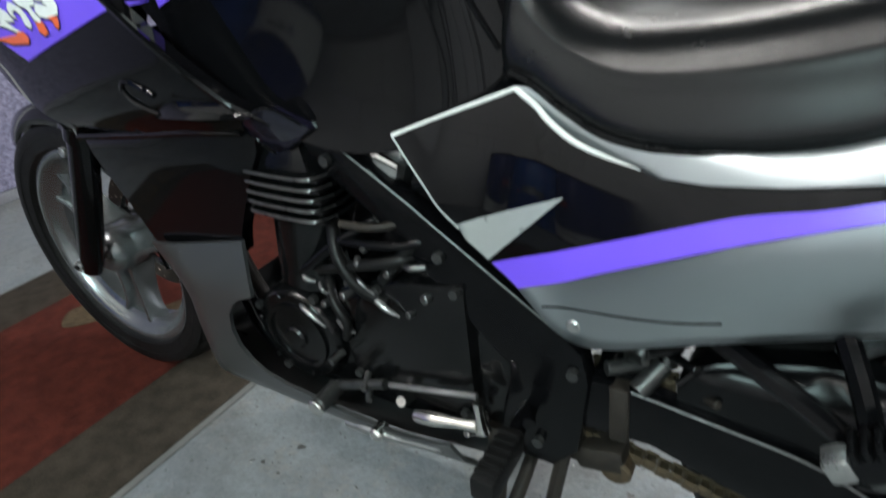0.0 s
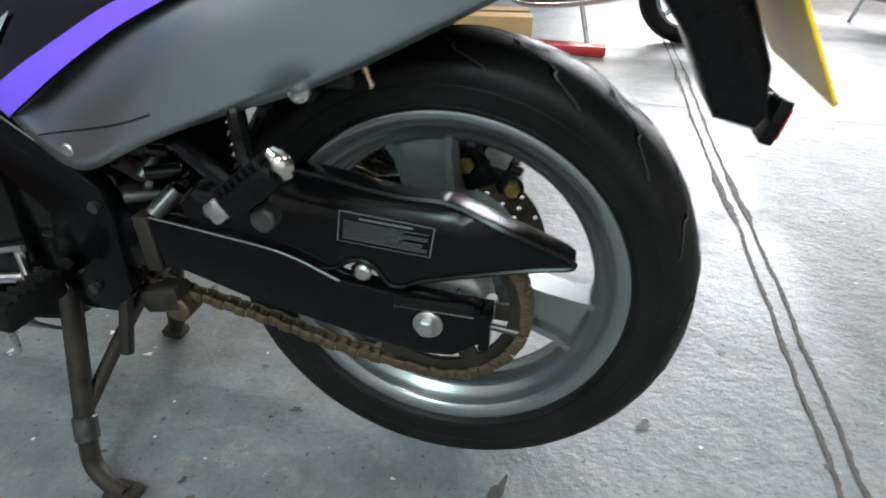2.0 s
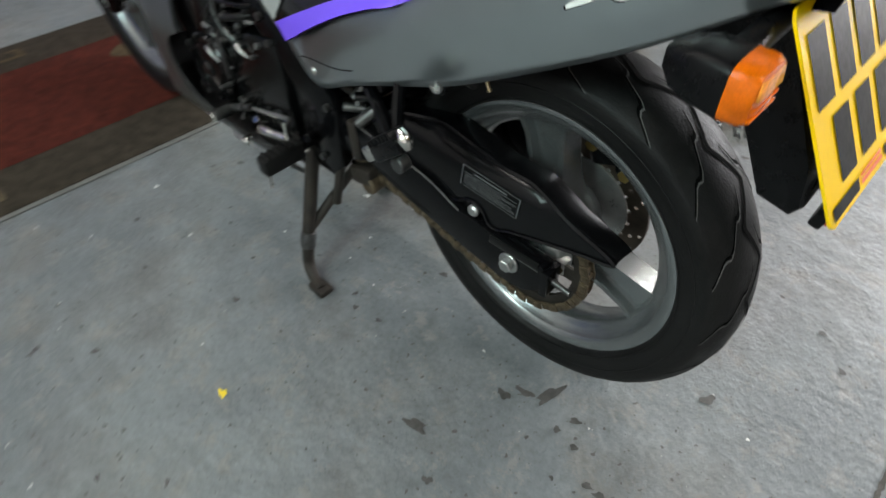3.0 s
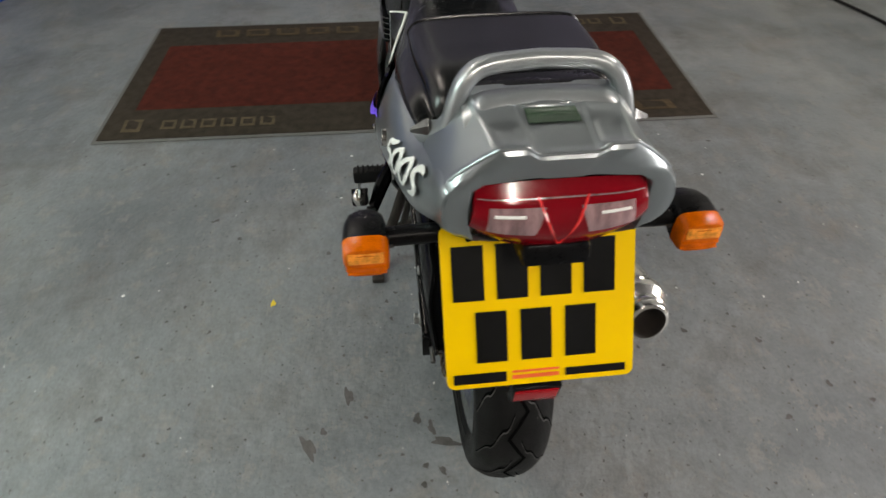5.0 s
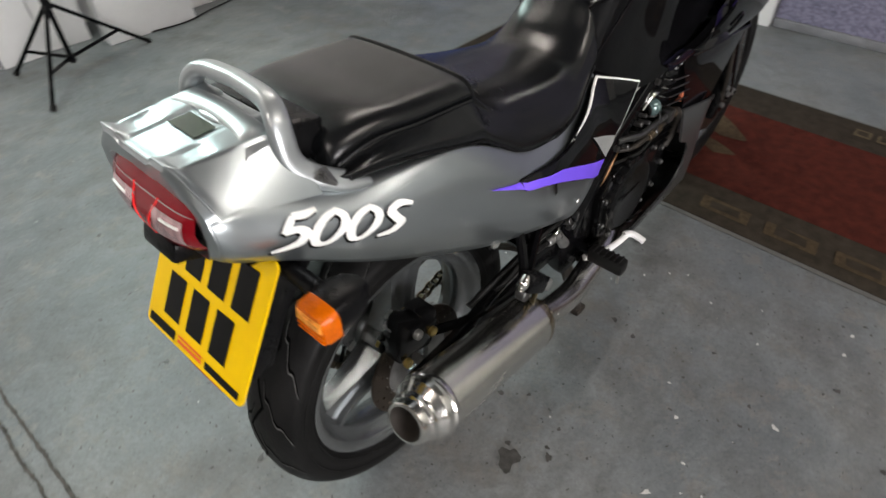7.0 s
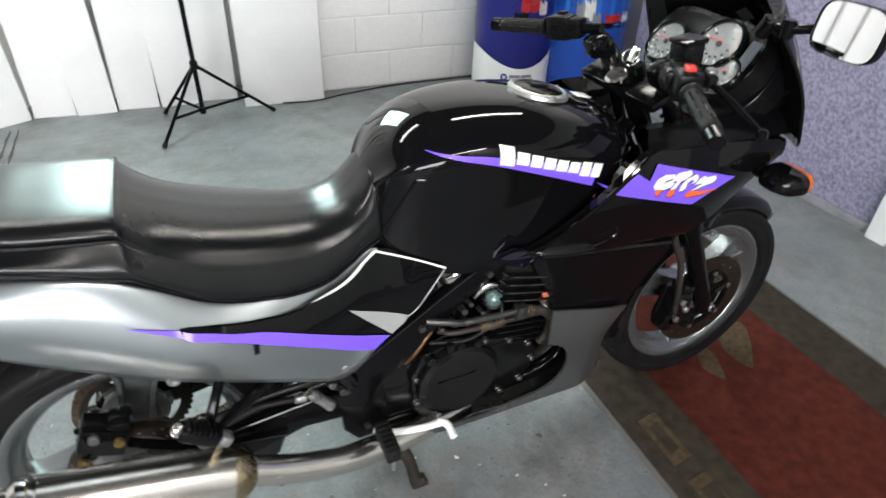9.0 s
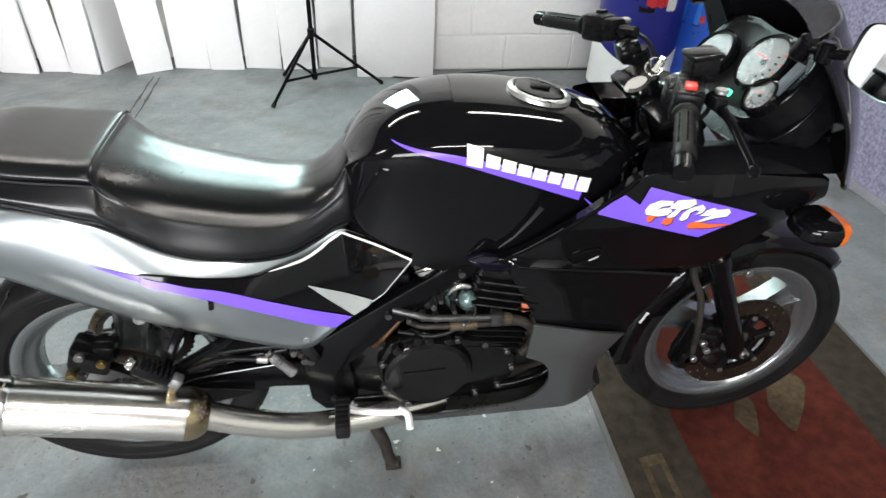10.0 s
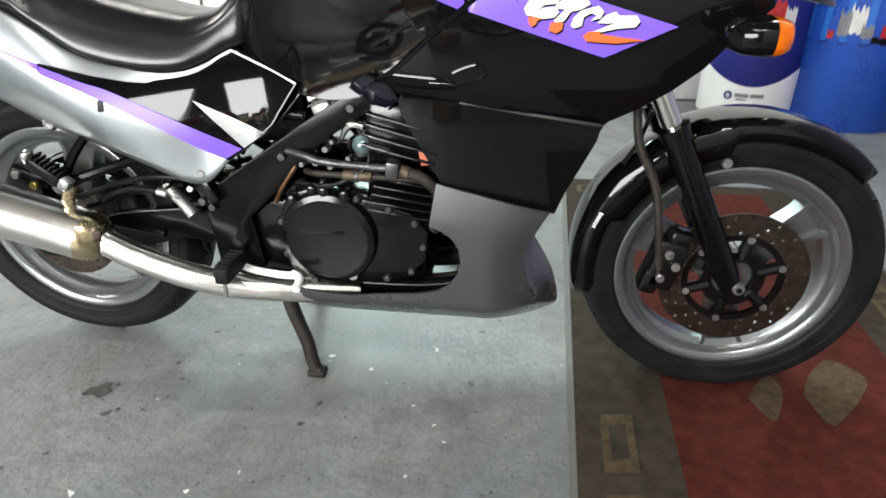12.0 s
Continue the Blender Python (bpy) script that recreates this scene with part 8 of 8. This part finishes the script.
part("key_ring", moved(kr, pose(1.058, -0.004, 0.972, 0, 30, 40)), M_CHROME, bike, "steel key ring with a tag")
for s in (-1, 1):
    part("fork_cap", cyl((1.078, s * 0.092, 0.950), (1.066, s * 0.092, 0.972), 0.021, 20, bevel=0.003), M_SATIN, bike, "black fork cap")

# ---- handlebars
ENDS = {1: Vector((0.953, 0.343, 0.960)), -1: Vector((0.951, -0.338, 0.958))}
for s in (-1, 1):
    e = ENDS[s]
    root = Vector((1.062, s * 0.105, 1.000))
    din = (root - e).normalized()
    part("bar_riser", boxes([((1.052, s * 0.102, 0.968), (0.044, 0.046, 0.046), -26)], 0.012), M_SATIN, bike, "cast handlebar clamp")
    bar = part("handlebar", cyl(root, e, 0.0115, 16), M_SATIN, bike)
    part("grip", sweep(bmesh.new(), [e + din * o for o in (0.010, 0.014, 0.030, 0.034, 0.120, 0.124, 0.130)], [0.015, 0.0165, 0.0165, 0.0155, 0.0155, 0.020, 0.020], 24), M_RUBBER, bar, "ribbed black rubber grip")
    up = Vector((0, 0, 1))
    side = din.cross(up).normalized()
    nrm = side.cross(din).normalized()
    for k in range(5):
        for a in range(8):
            q = 2 * math.pi * a / 8
            c = e + din * (0.042 + 0.016 * k) + (side * math.cos(q) + nrm * math.sin(q)) * 0.0155
            part("grip_rib", cyl(c - din * 0.006, c + din * 0.006, 0.0014, 5), M_SATIN, bar)
    part("bar_end", cyl(e - din * 0.022, e + din * 0.010, 0.0155, 20, bevel=0.003), M_SATIN, bar, "black bar-end weight")
    sw = e + din * 0.168
    rot = Matrix.Translation(sw) @ din.to_track_quat("X", "Z").to_matrix().to_4x4()
    part("switch_housing", moved(boxes([((0, 0, 0), (0.058, 0.046, 0.052), 0), ((0.022, 0.018, -0.002), (0.044, 0.034, 0.038), 0), ((0.036, 0, 0), (0.034, 0.040, 0.044), 0)], 0.008), rot), M_PLASTIC, bar, "black switch housing")
    part("switch_button", moved(boxes([((-0.004, 0.0 if s < 0 else 0.01, 0.027), (0.018, 0.018, 0.010), 0)], 0.002), rot), M_REDSW if s < 0 else M_PLASTIC, bar, "red kill switch" if s < 0 else "black switch button")
    lp = Vector((1.072, s * 0.190, 0.984))
    le = e + Vector((0.112, -s * 0.002, -0.016))
    lev = part("lever", tube([tuple(lp), tuple(lp.lerp(le, 0.35) + Vector((0.006, 0, 0))), tuple(lp.lerp(le, 0.75) + Vector((0.003, 0, 0))), tuple(le)], [0.008, 0.0085, 0.007, 0.006], 22, 10, flat=0.7), M_SATIN, bar, "black control lever")
    part("lever_ball", cyl(le - Vector((0, 0, 0.009)), le + Vector((0, 0, 0.009)), 0.009, 14, bevel=0.004), M_SATIN, bar)
    part("lever_perch", moved(boxes([((0.012, -s * 0.0, 0.0), (0.024, 0.036, 0.024), 0)], 0.007), Matrix.Translation(lp + Vector((-0.012, 0, 0)))), M_PLASTIC, bar)
    part("lever_pivot", cyl(lp + Vector((0.004, 0, 0.012)), lp + Vector((0.004, 0, 0.020)), 0.011, 16, bevel=0.002), M_ALLOY, bar)
    part("control_cable", tube([tuple(lp + Vector((0.01, -s * 0.02, 0))), (1.105, s * 0.135, 0.975), (1.125, s * 0.10, 0.93), (1.12, s * 0.06, 0.86)], 0.0045, 24, 8), M_CABLE, bar)
part("fluid_reservoir", boxes([((1.062, -0.138, 1.018), (0.046, 0.042, 0.042), -8)], 0.006), M_PLASTIC, bike, "black brake fluid reservoir")
part("reservoir_lid", boxes([((1.059, -0.138, 1.041), (0.050, 0.046, 0.008), -8)], 0.002), M_SATIN, bike)

# ---- instruments
n_ = Vector((-0.82, 0, 0.57)).normalized()
u_ = Vector((0.57, 0, 0.82)).normalized()
D0 = Vector((1.240, 0, 0.988))


def bezel(outline, back, deep, grow):
    """A slab in the instruments' plane: (y, up) outline, its distance behind the faces, its depth."""
    full = outline + [(-y, v) for y, v in outline[::-1] if abs(y) > 1e-6]
    pts = [D0 - n_ * back + u_ * v + Vector((0, y, 0)) for y, v in full]
    bm = bmesh.new()
    grid(bm, [[tuple(p), tuple(p - n_ * deep * 0.3 + (p - D0) * 0.02), tuple(p - n_ * deep + (p - D0) * grow)] for p in pts], close_u=True)
    bm.faces.new([bm.verts.new(tuple(p)) for p in pts])
    return bm


dash = part("instrument_binnacle", bezel([(0.0, 0.062), (0.06, 0.066), (0.115, 0.055), (0.136, 0.025), (0.142, -0.020), (0.126, -0.060), (0.100, -0.085), (0.04, -0.095), (0.0, -0.098)], 0.008, 0.05, 0.10), M_PLASTIC, bike, "black instrument binnacle")
part("binnacle_skirt", bezel([(0.0, 0.05), (0.12, 0.05), (0.150, 0.02), (0.157, -0.040), (0.140, -0.085), (0.110, -0.120), (0.0, -0.135)], 0.055, 0.05, 0.05), M_PLASTIC, dash)
part("fascia", bezel([(0.0, 0.052), (0.055, 0.056), (0.104, 0.047), (0.122, 0.022), (0.127, -0.016), (0.113, -0.052), (0.090, -0.074), (0.04, -0.082), (0.0, -0.085)], 0.005, 0.003, 0.0), M_FASCIA, dash, "grey fascia round the dials")
for rim_out, back in (([(0.06, 0.066), (0.115, 0.055), (0.136, 0.025), (0.142, -0.020), (0.126, -0.060), (0.100, -0.085), (0.04, -0.095)], 0.009), ([(0.12, 0.05), (0.150, 0.02), (0.157, -0.040), (0.140, -0.085), (0.110, -0.120), (0.04, -0.130)], 0.056)):
    for s in (-1, 1):
        part("binnacle_edge", tube([tuple(D0 - n_ * back + u_ * v + Vector((0, s * y, 0))) for y, v in rim_out], 0.0022, 40, 6), M_GUARD, dash)
track = n_.to_track_quat("Z", "Y").to_matrix().to_4x4()


def dial(c, r, label):
    m = Matrix.Translation(c) @ track
    o = part("dial", moved(lathe([(-0.012, r + 0.008), (0.004, r + 0.008), (0.008, r + 0.004), (0.006, r), (0.0, r)], 40, axis="z"), m), M_SATIN, bike, "round instrument with a pale reflecting glass")
    part("dial_face", moved(lathe([(0.001, r), (0.001, 0.0)], 40, axis="z"), m), M_DIALGLARE, o, "dial face greyed for glare on its glass")
    for k in range(11):
        a = radians(-220 + 26 * k)
        part("tick", moved(boxes([((0, 0, 0.0022), (r * 0.16, r * 0.05, 0.0006), 0)], 0.0), m @ Matrix.Rotation(a, 4, "Z") @ Matrix.Translation((r * 0.82, 0, 0))), M_WHITE if k < 8 else M_REDSW, o)
        part("numeral_bar", moved(boxes([((r * 0.60 * math.cos(a), r * 0.60 * math.sin(a), 0.0022), (r * 0.13, r * 0.08, 0.0006), 0)], 0.0), m), M_INK, o)
    part("needle", moved(boxes([((-r * 0.25, r * 0.15, 0.0035), (r * 0.8, r * 0.07, 0.0008), 0)], 0.0), m), M_REDSW, o, "red needle")
    part("needle_boss", moved(cyl((0, 0, 0.002), (0, 0, 0.0045), r * 0.13, 16), m), M_INK, o)
    glass = part("dial_glass", moved(lathe([(0.0055, r), (0.0060, r * 0.5), (0.0062, 0.0)], 40, axis="z"), m), M_GLASS, o, "clear dial glass")
    glass.visible_shadow = False
    return o


dial(Vector((1.238, -0.050, 0.994)), 0.047, "speedometer")
dial(Vector((1.216, 0.072, 0.970)), 0.042, "rev counter")
dial(Vector((1.212, -0.106, 0.955)), 0.027, "temperature gauge")
part("indicator_strip", moved(boxes([((0, 0, 0.004), (0.022, 0.060, 0.006), 0)], 0.002), Matrix.Translation((1.238, -0.127, 0.990)) @ track), M_STRIP, dash, "dim strip of warning lamps")
part("neutral_light", moved(boxes([((0, 0, 0.005), (0.012, 0.012, 0.008), 0)], 0.002), Matrix.Translation((1.196, -0.045, 0.935)) @ track), M_GREEN, dash, "lit green neutral lamp")

# ---- upper cowl and screen
COWL = [[(1.340, 0.226, 0.838), (1.308, 0.222, 0.930), (1.262, 0.205, 1.005), (1.210, 0.178, 1.072)],
        [(1.375, 0.202, 0.815), (1.345, 0.195, 0.92), (1.300, 0.180, 1.01), (1.250, 0.160, 1.085)],
        [(1.430, 0.148, 0.800), (1.405, 0.140, 0.90), (1.355, 0.130, 1.01), (1.300, 0.115, 1.09)],
        [(1.475, 0.078, 0.790), (1.445, 0.070, 0.89), (1.395, 0.062, 1.01), (1.335, 0.055, 1.095)],
        [(1.490, 0.0, 0.788), (1.460, 0.0, 0.885), (1.410, 0.0, 1.01), (1.345, 0.0, 1.097)]]
cols = COWL + [[(x, -y, z) for x, y, z in c] for c in COWL[-2::-1]]
fine = [catmull(c, 12) for c in cols]
rows = [catmull([f[i] for f in fine], 41) for i in range(12)]
bm = bmesh.new()
grid(bm, [[tuple(p) for p in r] for r in rows])
cowl = part("upper_cowl", bm, M_BLACK, bike, "gloss black upper cowl", 60)
sol = cowl.modifiers.new("thickness", "SOLIDIFY")
sol.thickness, sol.offset = 0.006, -1
# screen
topc = [(1.04, 0.175, 1.16), (1.10, 0.150, 1.20), (1.14, 0.105, 1.225), (1.165, 0.045, 1.235), (1.17, 0.0, 1.236)]
topc = topc + [(x, -y, z) for x, y, z in topc[-2::-1]]
tc_ = [tuple(p) for p in catmull(topc, 41)]
bm = bmesh.new()
grid(bm, [[tuple(Vector(tuple(a)).lerp(Vector(b), k / 8) + Vector((0.02 * math.sin(math.pi * k / 8), 0, 0.012 * math.sin(math.pi * k / 8)))) for k in range(9)] for a, b in zip(rows[-1], tc_)])
scr = part("windscreen", bm, M_SMOKE, bike, "smoked clear windscreen", 60)
scr.visible_shadow = False
# inner cockpit panels on both sides between fairing and binnacle
for s in (-1, 1):
    bm = bmesh.new()
    grid(bm, [[(x, s * (fair_y(x, 0.845) - 0.002), 0.850 - 0.03 * max(0, x - 1.2)), (x, s * (fair_y(x, 0.845) - 0.018), 0.868), (x + 0.02, s * 0.150, 0.885), (x + 0.03, s * 0.10, 0.870)] for x in np.linspace(0.985, 1.366, 13)])
    part("cockpit_panel", bm, M_SATIN, bike, "black inner cockpit panel")
    bm = bmesh.new()
    grid(bm, [[(1.335, s * 0.226, 0.842), (1.345, s * 0.16, 0.86)], [(1.308, s * 0.220, 0.930), (1.325, s * 0.158, 0.94)], [(1.262, s * 0.203, 1.005), (1.28, s * 0.158, 1.01)], [(1.210, s * 0.176, 1.072), (1.235, s * 0.14, 1.06)]])
    part("cockpit_panel", bm, M_SATIN, bike)
    # mirrors
    root = Vector((1.206, s * 0.168, 1.062))
    el = Vector((1.213, s * 0.206, 1.064))
    mc = Vector((1.212, s * 0.314, 1.086))
    mi = part("mirror_arm", tube([tuple(root), tuple(el), tuple(mc + Vector((0.026, -s * 0.055, -0.010)))], 0.0085, 16, 12), M_SATIN, bike, "black mirror arm")
    part("mirror_foot", cyl(root - Vector((0, s * 0.01, 0.02)), root + Vector((0, s * 0.008, 0.014)), 0.015, 18, bevel=0.004), M_SATIN, mi)
    part("arm_knuckle", cyl(el - Vector((0, 0, 0.016)), el + Vector((0, 0, 0.016)), 0.013, 16, bevel=0.003), M_SATIN, mi)
    fwd = Vector((-1.0, -s * 0.12, 0.10)).normalized()
    mm = Matrix.Translation(mc) @ fwd.to_track_quat("Z", "Y").to_matrix().to_4x4()
    def oval(zo, q):
        out = []
        for k in range(36):
            a = 2 * math.pi * k / 36
            cu, su = math.cos(a), math.sin(a)
            out.append((0.064 * q * math.copysign(abs(cu) ** 0.5, cu), 0.043 * q * math.copysign(abs(su) ** 0.55, su), zo))
        return out
    bm = bmesh.new()
    v = grid(bm, [oval(0.004, 0.94), oval(0.008, 0.97), oval(0.004, 1.0), oval(-0.010, 0.98), oval(-0.026, 0.82), oval(-0.034, 0.45)], close_v=True)
    bm.faces.new(v[-1])
    part("mirror_shell", moved(bm, mm), M_PLASTIC, mi, "black mirror shell")
    bm = bmesh.new()
    bm.faces.new([bm.verts.new(p) for p in oval(0.0045, 0.945)])
    part("mirror_glass", moved(bm, mm), M_MIRROR, mi, "mirror glass")
    # front indicators: a pod reaching out from the fairing, lens on its front half
    ic = Vector((1.313, s * 0.240, 0.768))
    stalk = part("indicator_stalk", cyl((1.305, s * 0.175, 0.766), tuple(ic), 0.017, 14), M_PLASTIC, bike, "black front indicator")

    def pod(offsets):
        b = bmesh.new()
        rr = []
        for x, q in offsets:
            rr.append([(ic.x + x, ic.y + 0.048 * q * math.copysign(abs(math.cos(a)) ** 0.7, math.cos(a)), ic.z + 0.0265 * q * math.copysign(abs(math.sin(a)) ** 0.7, math.sin(a))) for a in [2 * math.pi * j / 24 for j in range(24)]])
        v = grid(b, rr, close_v=True)
        b.faces.new(v[0])
        b.faces.new(v[-1])
        return b
    part("indicator_body", pod([(-0.046, 0.35), (-0.040, 0.60), (-0.022, 0.88), (0.0, 0.98), (0.012, 1.0)]), M_BLACK, stalk)
    part("lens", pod([(0.0125, 0.985), (0.024, 0.95), (0.034, 0.80), (0.040, 0.50)]), M_AMBER, stalk, "amber lens")
# headlamp closes the nose
part("headlamp", moved(lathe([(0.0, 0.0), (0.012, 0.05), (0.006, 0.075), (-0.02, 0.085)], 36, axis="x"), Matrix.Translation((1.470, 0, 0.845)) @ Matrix.Scale(0.8, 4, (0, 1, 0)) @ Matrix.Scale(0.6, 4, (0, 0, 1))), M_MIRROR, bike, "clear headlamp")
